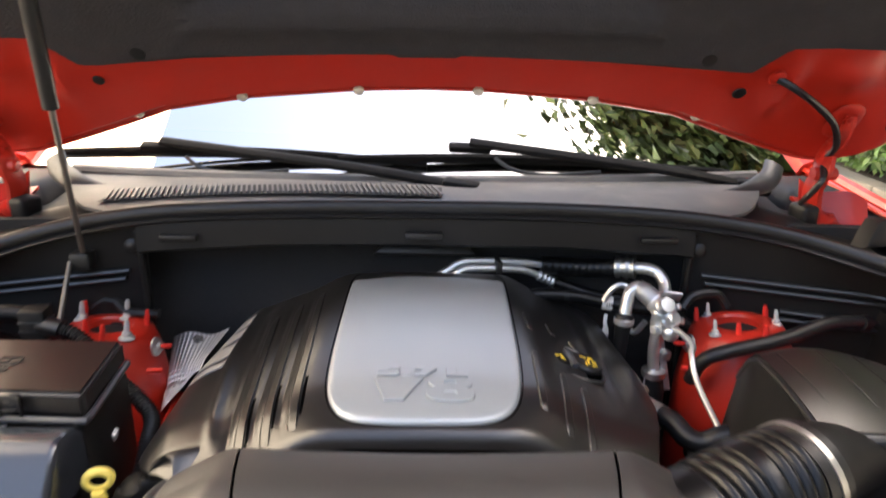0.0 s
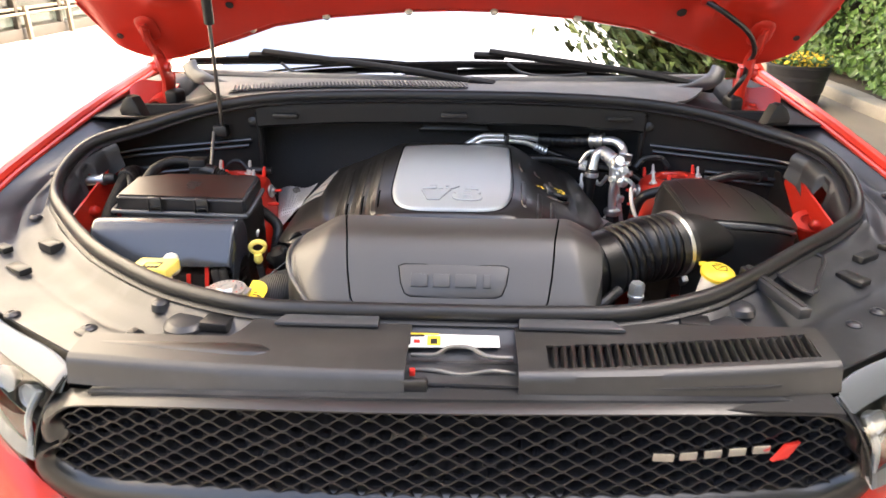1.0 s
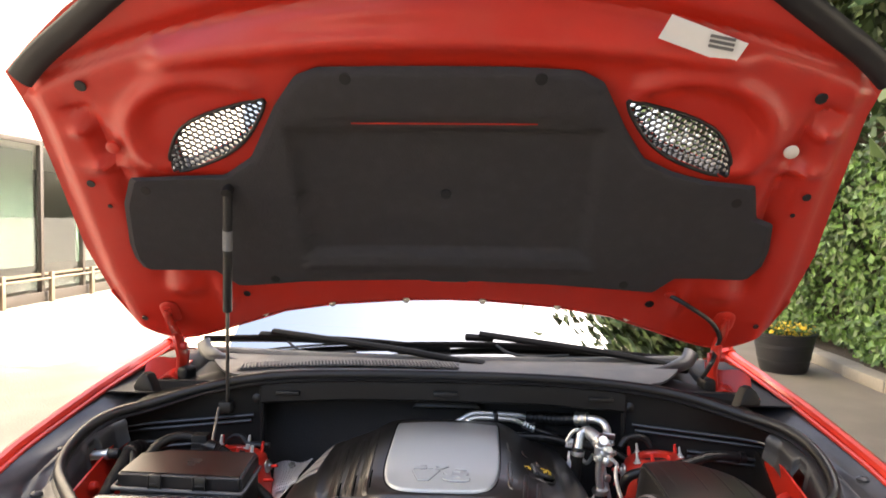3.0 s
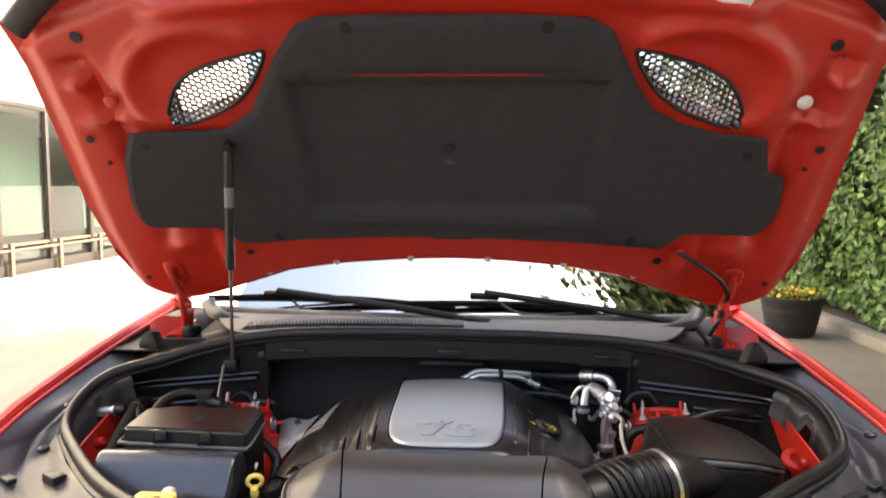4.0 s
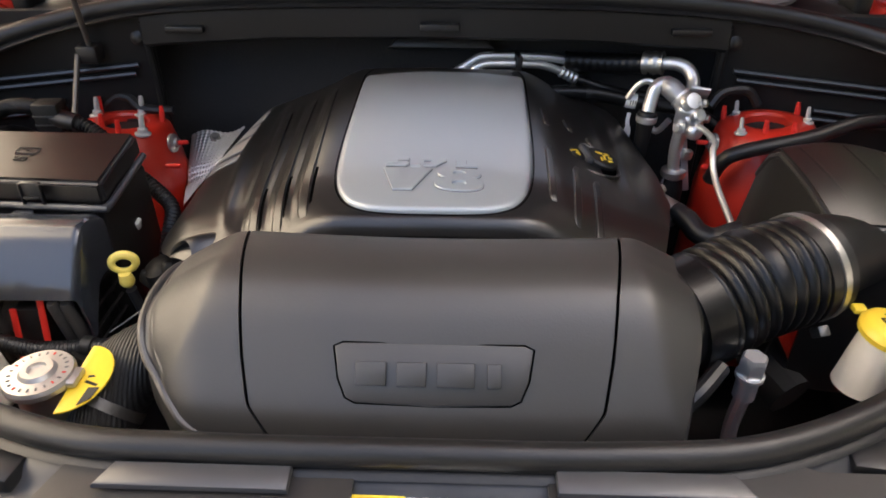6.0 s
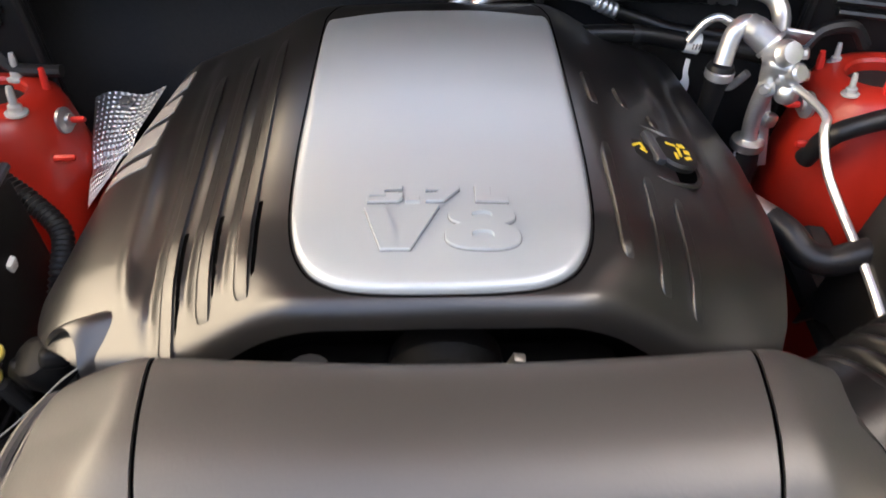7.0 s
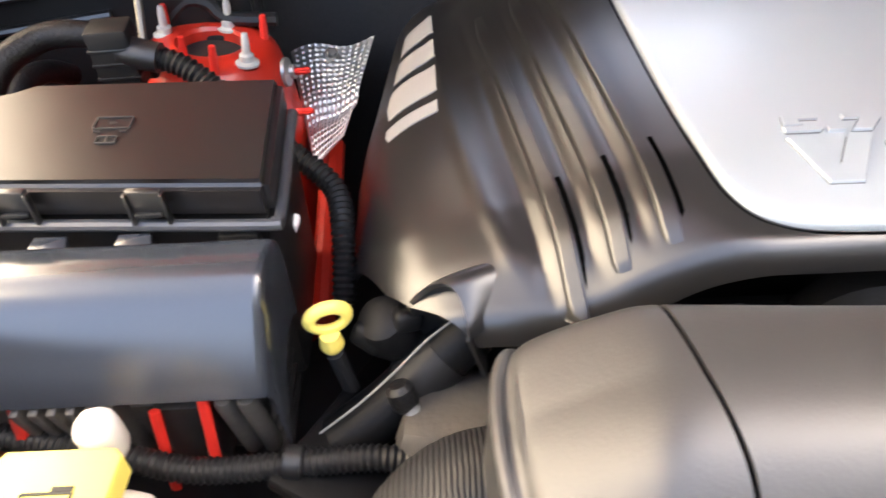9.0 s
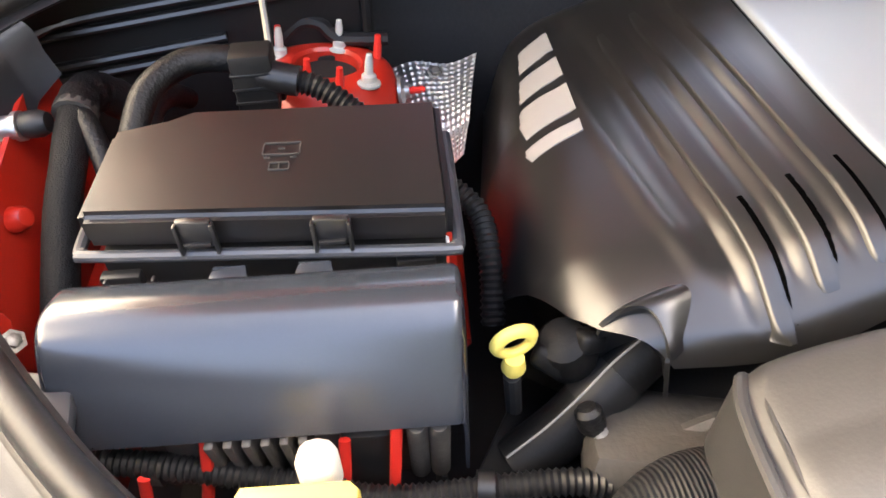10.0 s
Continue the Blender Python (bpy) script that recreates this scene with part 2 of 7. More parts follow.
def tube(pts, r, seg=12, closed=False, rfn=None, flat=(1.0, 1.0), up=None, bm=None, cap=True):
    """A sweep along a polyline. rfn(s): radius factor at s metres along it; flat: its width across and along up."""
    p = [Vector(q) for q in pts]
    bm = bm or bmesh.new()
    k, rings, s = len(p), [], 0.0
    nrm = None
    for i in range(k):
        a, b = p[(i - 1) % k if closed else max(i - 1, 0)], p[(i + 1) % k if closed else min(i + 1, k - 1)]
        t = (b - a).normalized()
        if up is not None:
            nrm = (Vector(up) - Vector(up).dot(t) * t).normalized()
        elif nrm is None:
            nrm = t.orthogonal().normalized()
        else:
            nrm = (nrm - nrm.dot(t) * t).normalized()
        bi = t.cross(nrm)
        if i:
            s += (p[i] - p[i - 1]).length
        q = r * (rfn(s) if rfn else 1.0)
        rings.append([bm.verts.new(p[i] + q * (math.cos(h) * flat[0] * bi + math.sin(h) * flat[1] * nrm)) for h in (2 * math.pi * j / seg for j in range(seg))])
    for i in range(k if closed else k - 1):
        a, b = rings[i], rings[(i + 1) % k]
        for j in range(seg):
            bm.faces.new((a[j], a[(j + 1) % seg], b[(j + 1) % seg], b[j]))
    if not closed and cap:
        bm.faces.new(rings[0][::-1])
        bm.faces.new(rings[-1])
    return bm


def resample(pts, step):
    p = [Vector(q) for q in pts]
    out, left = [p[0]], step
    for a, b in zip(p, p[1:]):
        d = (b - a).length
        while left <= d:
            out.append(a.lerp(b, left / d))
            left += step
        left -= d
    out.append(p[-1])
    return out


def corrugated(pts, r, pitch=0.008, depth=0.12, seg=14):
    line = resample(spline(pts, 10), pitch / 4)
    return tube(line, r, seg, rfn=lambda s: 1 + depth * math.sin(2 * math.pi * s / pitch))


def lathe(profile, at, axis=(0, 0, 1), seg=28, bm=None):
    """profile: rows of radius and height along axis, from at."""
    bm = bm or bmesh.new()
    turn = Vector((0, 0, 1)).rotation_difference(Vector(axis)).to_matrix()
    rings = []
    for r, h in profile:
        if r < 1e-6:
            rings.append([bm.verts.new(Vector(at) + turn @ Vector((0, 0, h)))])
        else:
            rings.append([bm.verts.new(Vector(at) + turn @ Vector((r * math.cos(a), r * math.sin(a), h))) for a in (2 * math.pi * j / seg for j in range(seg))])
    for a, b in zip(rings, rings[1:]):
        for j in range(seg):
            k = (j + 1) % seg
            if len(a) == 1 and len(b) > 1:
                bm.faces.new((a[0], b[j], b[k]))
            elif len(b) == 1 and len(a) > 1:
                bm.faces.new((a[j], a[k], b[0]))
            elif len(a) > 1:
                bm.faces.new((a[j], a[k], b[k], b[j]))
    for ring in (rings[0], rings[-1]):
        if len(ring) > 2:
            bm.faces.new(ring)
    return bm


def rbox(size, m, bevel=0.005, seg=2, taper=(1.0, 1.0), bm=None):
    """A rounded block of that size, its base's middle at m's origin, its top narrowed by taper."""
    own = bmesh.new()
    sx, sy, sz = size
    v = [own.verts.new((x * sx / 2 * (taper[0] if z else 1), y * sy / 2 * (taper[1] if z else 1), z * sz)) for z in (0, 1) for y in (-1, 1) for x in (-1, 1)]
    for f in ((0, 2, 3, 1), (4, 5, 7, 6), (0, 1, 5, 4), (2, 6, 7, 3), (0, 4, 6, 2), (1, 3, 7, 5)):
        own.faces.new([v[i] for i in f])
    if bevel:
        bmesh.ops.bevel(own, geom=own.edges[:], offset=bevel, segments=seg, affect="EDGES", profile=0.5)
    bmesh.ops.transform(own, matrix=m if isinstance(m, Matrix) else Matrix.Translation(m), verts=own.verts)
    return join(bm, own)


def join(bm, own):
    if bm is None:
        return own
    me = bpy.data.meshes.new("tmp")
    own.to_mesh(me)
    own.free()
    bm.from_mesh(me)
    bpy.data.meshes.remove(me)
    return bm


def prism(outline, h, m=None, bevel=0.0, seg=2, bm=None):
    """An outline in x, y drawn up by h, placed by m."""
    own = bmesh.new()
    base = own.faces.new([own.verts.new((x, y, 0)) for x, y in outline])
    own.normal_update()
    if base.normal.z > 0:
        base.normal_flip()
    up = bmesh.ops.extrude_face_region(own, geom=[base])["geom"]
    bmesh.ops.translate(own, verts=[g for g in up if isinstance(g, bmesh.types.BMVert)], vec=(0, 0, h))
    if bevel:
        own.normal_update()
        top = [e for e in own.edges if all(v.co.z > h / 2 for v in e.verts)] if h > 0 else own.edges[:]
        bmesh.ops.bevel(own, geom=top, offset=bevel, segments=seg, affect="EDGES", profile=0.5)
    if m is not None:
        bmesh.ops.transform(own, matrix=m, verts=own.verts)
    return join(bm, own)


def lettering(text, size, m, depth=0.001, shear=0.0, bm=None):
    cu = bpy.data.curves.new("lettering", "FONT")
    cu.body, cu.size, cu.extrude, cu.align_x, cu.align_y, cu.shear, cu.resolution_u = text, size, depth, "CENTER", "CENTER", shear, 4
    ob = bpy.data.objects.new("lettering", cu)
    me = ob.to_mesh()
    own = bmesh.new()
    own.from_mesh(me)
    ob.to_mesh_clear()
    bpy.data.objects.remove(ob)
    bpy.data.curves.remove(cu)
    bmesh.ops.transform(own, matrix=m, verts=own.verts)
    return join(bm, own)


def frame_at(at, xdir, zdir):
    """A pose whose x axis is xdir and whose z axis is near zdir."""
    x = Vector(xdir).normalized()
    z = Vector(zdir)
    z = (z - z.dot(x) * x).normalized()
    y = z.cross(x)
    return Matrix(((x.x, y.x, z.x, at[0]), (x.y, y.y, z.y, at[1]), (x.z, y.z, z.z, at[2]), (0, 0, 0, 1)))


def bolt(at, axis, r=0.006, h=0.008, bm=None):
    return lathe([(r * 1.7, 0), (r * 1.7, h * 0.2), (r, h * 0.25), (r, h * 0.9), (r * 0.8, h), (0, h)], at, axis, 6, bm)


def pick(table, x):
    """Linear table look-up."""
    if x <= table[0][0]:
        return table[0][1]
    for (a, p), (b, q) in zip(table, table[1:]):
        if x <= b:
            return p + (q - p) * (x - a) / (b - a)
    return table[-1][1]


def smooth01(x):
    x = min(1.0, max(0.0, x))
    return x * x * (3 - 2 * x)


def mid(y):
    """The body's middle line, which runs slightly askew."""
    return -0.005 - 0.0286 * (y - 0.06)


def B(b, y, z):
    """A place by its distance from the body's middle line."""
    return Vector((b + mid(y), y, z))


# ---- surroundings ----
rng = np.random.default_rng(7)
bm = bmesh.new()
R = 400.0
bm.faces.new([bm.verts.new(c) for c in ((-R, -R, 0), (R, -R, 0), (R, R, 0), (-R, R, 0))])
solo("ground", bm, ASPHALT, "sunlit worn asphalt yard with patches of tree shade", "ground", kind="structure", smooth=0)


def leaves(n, spot, size, droop=0.6):
    """Vertices and faces of n folded leaves; spot(n) gives places and outward directions."""
    p, d = spot(n)
    a = rng.normal(size=(n, 3))
    nrm = d + droop * a / np.linalg.norm(a, axis=1, keepdims=True)
    nrm /= np.linalg.norm(nrm, axis=1, keepdims=True)
    side = np.cross(nrm, rng.normal(size=(n, 3)))
    side /= np.linalg.norm(side, axis=1, keepdims=True)
    along = np.cross(nrm, side)
    s = size * rng.uniform(0.6, 1.3, (n, 1))
    v = np.stack([p - along * s * 0.5, p + side * s * 0.42 - along * s * 0.08 + nrm * s * 0.14, p + along * s * 0.6, p - side * s * 0.42 - along * s * 0.08 + nrm * s * 0.14], 1)
    i = 4 * np.arange(n)[:, None]
    return v.reshape(-1, 3), np.concatenate([i + [0, 1, 2], i + [0, 2, 3]])


def leaf_object(name, v, f, mat):
    me = bpy.data.meshes.new(name)
    me.from_pydata(v.tolist(), [], f.tolist())
    me.materials.append(mat)
    return me


def hedge_spot(n):
    y, z = rng.uniform(1.5, 15.0, n), rng.beta(1.15, 1.0, n) * 2.45 + 0.12
    bulge = 0.10 * np.sin(y * 2.1 + 1.3 * z) + 0.08 * np.sin(y * 5.3 - 2.2 * z) + 0.06 * np.sin(3.7 * z + y)
    top = np.clip((z - 2.1) / 0.4, 0, 1) * 0.3
    x = 4.72 - bulge - rng.exponential(0.06, n) + top
    return np.stack([x, y, z + 0.06 * np.sin(y * 3.1)], 1), np.tile([-1.0, -0.25, 0.35], (n, 1))


hedge = thing("ivy_hedge", (4.8, 8, 0), "dense green ivy hedge growing up a wall", "hedge", kind="stuff")
v, f = leaves(30000, hedge_spot, 0.10, 0.75)
ob = new("foliage", leaf_object("foliage", v - np.array([4.8, 8, 0]), f, LEAF))
ob.parent = hedge
# Solid dark block puts the shade behind the leaves into colour.
part("core", rbox((0.5, 13.6, 2.3), (5.12, 8.2, 0.0), 0.1), SOIL, hedge, "soil-coloured block painting the shade behind the leaves")
kerb = thing("kerb", (4.3, 8, 0), "weathered pale stone kerb in front of the hedge", "kerb", kind="structure")
for k in range(17):
    y0 = 1.6 + k * 0.8
    part("kerb_stone", rbox((0.24, 0.78, 0.14), pose(4.3 + rng.uniform(-0.02, 0.02), y0 + 0.4, -0.01, 0, 0, rng.uniform(-1.5, 1.5)), 0.02), STONE, kerb)
bm = rbox((0.5, 13.6, 0.1), (4.66, 8.2, 0.0), 0.02)
solo("planting_bed", bm, SOIL, "dry brown soil with fallen leaves under the hedge", "soil", kind="structure")

# planter tub
tub = thing("planter_tub", (3.62, 7.42, 0), "black half-barrel planter with yellow flowers beside the hedge", "planter")
tubx, tuby = 3.62, 7.42
part("barrel", lathe([(0.0, 0.0), (0.24, 0.0), (0.255, 0.02), (0.27, 0.09), (0.275, 0.10), (0.275, 0.14), (0.285, 0.15), (0.305, 0.28), (0.312, 0.285), (0.312, 0.33), (0.318, 0.335), (0.335, 0.42), (0.345, 0.425), (0.345, 0.45), (0.30, 0.45), (0.29, 0.40), (0, 0.40)], (tubx, tuby, 0), seg=40), TUB, tub)
part("soil", lathe([(0.0, 0.43), (0.2, 0.425), (0.295, 0.405), (0.295, 0.39), (0, 0.39)], (tubx, tuby, 0)), SOIL, tub)


def tub_spot(n):
    a, r = rng.uniform(0, 2 * math.pi, n), 0.31 * np.sqrt(rng.uniform(0, 1, n))
    return np.stack([tubx + r * np.cos(a), tuby + r * np.sin(a), 0.44 + rng.uniform(0, 0.10, n)], 1), np.tile([0, -0.4, 1.0], (n, 1))


for nm, cnt, size, mt in (("flowers", 330, 0.045, PETAL), ("flower_leaves", 500, 0.05, LEAF)):
    v, f = leaves(cnt, tub_spot, size, 0.8)
    ob = new(nm, leaf_object(nm, v - np.array([tubx, tuby, 0]), f, mt))
    ob.parent = tub
    tagged(ob, kind="stuff")


def tree(x, y, h, crown, n, seed):
    """Tapered trunk, limbs and an uneven crown of leaves in clumps."""
    r = np.random.default_rng(seed)
    t = thing("tree", (x, y, 0), "broad leafy tree placed for shade and reflections", "tree", "trees behind the hedge")
    trunk = spline([(x, y, 0), (x + r.uniform(-0.15, 0.15), y + r.uniform(-0.1, 0.1), h * 0.3), (x + r.uniform(-0.3, 0.3), y + r.uniform(-0.3, 0.3), h * 0.8)], 6)
    part("trunk", tube(trunk, 0.2, 10, rfn=lambda s: max(0.15, 1.2 - s / h)), BARK, t)
    clumps = []
    limbs = bmesh.new()
    for k in range(13):
        a, e = 2.4 * k, r.uniform(0.0, 1.1)
        base = Vector(trunk[min(len(trunk) - 1, 5 + k % 7)])
        tip = base + crown * r.uniform(0.55, 1.0) * Vector((math.cos(a) * math.cos(e), math.sin(a) * math.cos(e), math.sin(e) * 0.9 + 0.15))
        tube(spline([base, base.lerp(tip, 0.5) + Vector((0, 0, 0.15)), tip], 4), 0.06, 6, rfn=lambda s: max(0.2, 1 - s / crown), bm=limbs)
        clumps += [tip, base.lerp(tip, 0.65)]
    part("limbs", limbs, BARK, t)
    c = np.array([tuple(q) for q in clumps])

    def spot(m):
        k = r.integers(0, len(c), m)
        off = r.normal(size=(m, 3)) * np.array([0.42, 0.42, 0.34]) * crown * 0.42
        d = off / np.linalg.norm(off, axis=1, keepdims=True)
        return c[k] + off, d + [0, 0, 0.5]

    v, f = leaves(n, spot, 0.20 if y > 1 else 0.15, 0.8)
    ob = new("crown", leaf_object("crown", v - np.array([x, y, 0]), f, LEAF2))
    ob.parent = t
    tagged(ob, kind="stuff")


# Last tree is added unseen ahead of the car, to darken front reflections.
for x, y, h, crown, n, s in ((6.6, -4.2, 7.4, 2.7, 20000, 1), (6.3, -1.2, 7.6, 2.9, 26000, 2), (6.5, 1.9, 7.4, 2.7, 40000, 3), (5.7, 6.2, 9.6, 3.6, 72000, 4), (7.2, 8.2, 4.2, 1.9, 5000, 9), (6.8, 11.5, 5.0, 2.2, 6000, 5), (7.4, 16.0, 6.5, 2.8, 6000, 6), (5.6, -7.6, 7.0, 2.8, 8000, 8), (0.9, -5.4, 4.8, 1.9, 26000, 11)):
    tree(x, y, h, crown, n, s)

# building with a glazed ground floor
FX = -8.35
b = thing("building", (FX - 3, 9, 0), "pale stone building with a glazed ground floor and dark window frames", "building")
y0, y1 = -5.0, 24.0
# Unseen height added to the wall for warm reflections on the car.
part("upper_wall", rbox((6.0, y1 - y0, 9.5), (FX - 3.0, (y0 + y1) / 2, 3.12), 0.03), FACADE, b)
part("plinth", rbox((0.5, y1 - y0, 0.2), (FX - 0.25, (y0 + y1) / 2, 0.0), 0.015), FRAME, b, "dark plinth")
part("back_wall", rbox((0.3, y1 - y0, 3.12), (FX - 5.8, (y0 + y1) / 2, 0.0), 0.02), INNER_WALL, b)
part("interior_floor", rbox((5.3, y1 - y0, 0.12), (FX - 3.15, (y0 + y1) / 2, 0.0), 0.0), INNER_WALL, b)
for yy in (y0 + 0.15, y1 - 0.15):
    part("end_wall", rbox((5.6, 0.3, 3.12), (FX - 2.85, yy, 0.0), 0.02), FACADE, b)
k, step = 0, 1.42
yy = y0 + 0.3
while yy < y1 - 0.5:
    part("mullion", rbox((0.10, 0.09, 2.92), (FX - 0.06, yy, 0.2), 0.006), FRAME, b)
    if yy + step < y1 - 0.3:
        part("pane", rbox((0.012, step - 0.10, 2.8), (FX - 0.08, yy + step / 2, 0.26), 0.0), GLASS, b, smooth=0)
        part("window_rail", rbox((0.07, step - 0.10, 0.05), (FX - 0.05, yy + step / 2, 0.52), 0.005), RAIL, b)
        part("window_head", rbox((0.09, step - 0.10, 0.09), (FX - 0.05, yy + step / 2, 3.03), 0.005), FRAME, b)
        if k % 5 != 3:
            part("blind", rbox((0.02, step - 0.16, 2.45), (FX - 1.1, yy + step / 2, 0.6), 0.0), CURTAIN, b)
    part("barrier_post", rbox((0.07, 0.09, 0.60), (FX + 0.10, yy + 0.09, 0.0), 0.006), RAIL, b)
    yy += step
    k += 1
part("barrier_rail", tube([(FX + 0.10, y0 + 0.4, 0.47), (FX + 0.10, y1 - 0.6, 0.47)], 0.025, 8), RAIL, b)


# ---- car body ----
car = thing("car", (0, 1.6, 0), "red large car with its bonnet propped open, parked on asphalt", "car")
F_IN = [(0.40, 0.868, 1.085), (0.50, 0.908, 1.120), (0.60, 0.928, 1.145), (0.74, 0.937, 1.172), (0.90, 0.933, 1.198), (1.06, 0.918, 1.229), (1.2, 0.90, 1.255), (1.5, 0.885, 1.29), (1.8, 0.88, 1.31)]
F_OUT = [(0.0, -0.035), (0.0, 0.0), (0.006, 0.008), (0.016, 0.011), (0.030, 0.004), (0.046, -0.022), (0.056, -0.07), (0.058, -0.16), (0.05, -0.26), (0.06, -0.30), (0.06, -0.42), (0.03, -0.60), (0.0, -0.72)]


def fender(side):
    bt, zt = [(y, b) for y, b, z in F_IN], [(y, z) for y, b, z in F_IN]

    def fn(u, v):
        y = 0.40 + 1.40 * u
        i = v * (len(F_OUT) - 1)
        k = min(int(i), len(F_OUT) - 2)
        db = F_OUT[k][0] + (F_OUT[k + 1][0] - F_OUT[k][0]) * (i - k)
        dz = F_OUT[k][1] + (F_OUT[k + 1][1] - F_OUT[k][1]) * (i - k)
        z = pick(zt, y) + dz
        return B(side * min(pick(bt, y) + db, 0.985), y, z)

    def keep(u, v):
        y = 0.40 + 1.40 * u
        i = v * (len(F_OUT) - 1)
        z = pick(zt, y) + pick([(k, q[1]) for k, q in enumerate(F_OUT)], i)
        return (y - 1.05) ** 2 + (z - 0.40) ** 2 > 0.44**2

    return sheet(fn, 56, 48, -0.004 * side, keep)


for s in (-1, 1):
    part("fender", fender(s), RED, car)
    # flange seam along the fender, a slim dark gap and a lip
    lip = [B(s * (b - 0.006), y, z - 0.008) for y, b, z in F_IN]
    part("fender_lip", tube(spline(lip, 6), 0.006, 8), RED, car)
    wheel = part("wheel", lathe([(0.0, -0.11), (0.24, -0.11), (0.37, -0.13), (0.395, -0.10), (0.40, 0.0), (0.395, 0.10), (0.37, 0.13), (0.24, 0.11), (0.20, 0.05), (0, 0.05)], B(s * 0.83, 1.05, 0.40), (s, 0, 0), 36), TYRE, car)
    part("rim", lathe([(0.0, 0.06), (0.05, 0.08), (0.06, 0.055), (0.2, 0.07), (0.235, 0.112), (0.245, 0.115), (0.245, 0.10), (0.19, 0.04), (0, 0.04)], B(s * 0.83, 1.05, 0.40), (s, 0, 0), 30), ALU, wheel)
    rear = part("wheel", lathe([(0.0, -0.11), (0.24, -0.11), (0.37, -0.13), (0.395, -0.10), (0.40, 0.0), (0.395, 0.10), (0.37, 0.13), (0.24, 0.11), (0.20, 0.05), (0, 0.05)], B(s * 0.83, 4.09, 0.40), (s, 0, 0), 36), TYRE, car)
    part("rim", lathe([(0.0, 0.06), (0.05, 0.08), (0.06, 0.055), (0.2, 0.07), (0.235, 0.112), (0.245, 0.115), (0.245, 0.10), (0.19, 0.04), (0, 0.04)], B(s * 0.83, 4.09, 0.40), (s, 0, 0), 30), ALU, rear)

    def flank(u, v):
        y = 1.80 + 3.1 * u
        z = 0.45 + 0.86 * v
        return B(s * (0.955 - 0.05 * (1 - v) ** 2 - 0.07 * v**4 - 0.10 * u**6), y, z)

    part("body_side", sheet(flank, 24, 10, -0.004 * s, lambda u, v: (1.8 + 3.1 * u - 4.09) ** 2 + (0.05 + 0.86 * v) ** 2 > 0.43**2), RED, car)

    def glasshouse(u, v):
        y = 1.80 + 2.9 * u + (0.28 * v if u < 0.2 else 0) - (0.35 * v if u > 0.9 else 0)
        return B(s * (0.88 - 0.22 * v - 0.08 * u**6), y, 1.31 + 0.44 * v)

    part("side_glass", sheet(glasshouse, 12, 4, -0.004 * s), CABIN, car, "dark tinted side glass")


def roof(u, v):
    b = 2 * u - 1
    return B(0.68 * b, 2.12 + 2.45 * v, 1.795 - 0.05 * b * b - 0.10 * v**3 - 0.03 * (1 - v) ** 4)


part("roof", sheet(roof, 16, 16, -0.02), RED, car)


def tail(u, v):
    b = 2 * u - 1
    return B((0.86 - 0.16 * max(0, v - 0.6) / 0.4) * b, 4.90 - 0.10 * b * b - 0.32 * max(0, v - 0.6) / 0.4, 0.45 + 1.26 * v)


part("tailgate", sheet(tail, 12, 12, -0.02), RED, car)
part("cabin_floor", rbox((1.6, 3.1, 0.12), (mid(3.3), 3.3, 0.36), 0.03), CABIN, car)


# windscreen
def screen(u, v):
    b = 2 * u - 1
    w = 0.875 - 0.12 * v
    return B(w * b, 1.285 + 0.17 * b * b + 0.80 * v + 0.03 * v * b * b, 1.285 - 0.010 * b * b + 0.50 * v - 0.03 * v * v - 0.03 * v * b * b)


WIND = bpy.data.materials.new("whitened_windscreen_glass")
WIND.use_nodes = True
n, l = WIND.node_tree.nodes, WIND.node_tree.links
n.remove(n["Principled BSDF"])
gl, tr, mx, lw = n.new("ShaderNodeBsdfGlossy"), n.new("ShaderNodeBsdfTransparent"), n.new("ShaderNodeMixShader"), n.new("ShaderNodeFresnel")
gl.inputs["Roughness"].default_value = 0.01
# Warm tint and high IOR below whiten the mirrored sky.
gl.inputs["Color"].default_value = (1.0, 0.93, 0.82, 1)
tr.inputs["Color"].default_value = (0.55, 0.62, 0.58, 1)
lw.inputs["IOR"].default_value = 30.0
l.new(lw.outputs[0], mx.inputs[0])
l.new(tr.outputs[0], mx.inputs[1])
l.new(gl.outputs[0], mx.inputs[2])
l.new(mx.outputs[0], n["Material Output"].inputs["Surface"])
ws = part("windscreen", sheet(screen, 24, 16), WIND, car, "windscreen mirroring bright sky and trees")
for s in (-1, 1):
    part("windscreen_pillar", tube([screen(0.5 + s * 0.51, k / 8) + Vector((0, 0.005, 0.0)) for k in range(9)], 0.03, 8), RED, car)


def dash(u, v):
    b = 2 * u - 1
    return B(0.74 * b, 1.42 + 0.10 * b * b + 0.42 * v, 1.25 + 0.03 * math.sin(3 * v) - 0.03 * v)


part("dashboard", sheet(dash, 12, 8, -0.05), CABIN, car)

# inner structure of the bay
bm = rbox((1.5, 0.86, 0.04), (mid(0.7), 0.70, 0.62), 0.0)
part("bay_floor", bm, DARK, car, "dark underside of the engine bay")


def firewall(u, v):
    b = 2 * u - 1
    return B(0.80 * b, 1.115 + 0.02 * math.sin(9 * b) * (1 - v) - 0.03 * b * b, 0.62 + 0.63 * v)


part("firewall", sheet(firewall, 30, 12, 0.02), BULK, car, "black insulated bulkhead behind the engine")


# cowl face, ledge under the seal
RIM_Y = [(0.0, 1.048), (0.25, 1.045), (0.45, 1.035), (0.60, 1.01), (0.72, 0.96), (0.79, 0.905), (0.825, 0.85)]
RIM_Z = [(0.0, 1.291), (0.25, 1.289), (0.45, 1.28), (0.60, 1.262), (0.72, 1.236), (0.79, 1.215), (0.825, 1.195)]


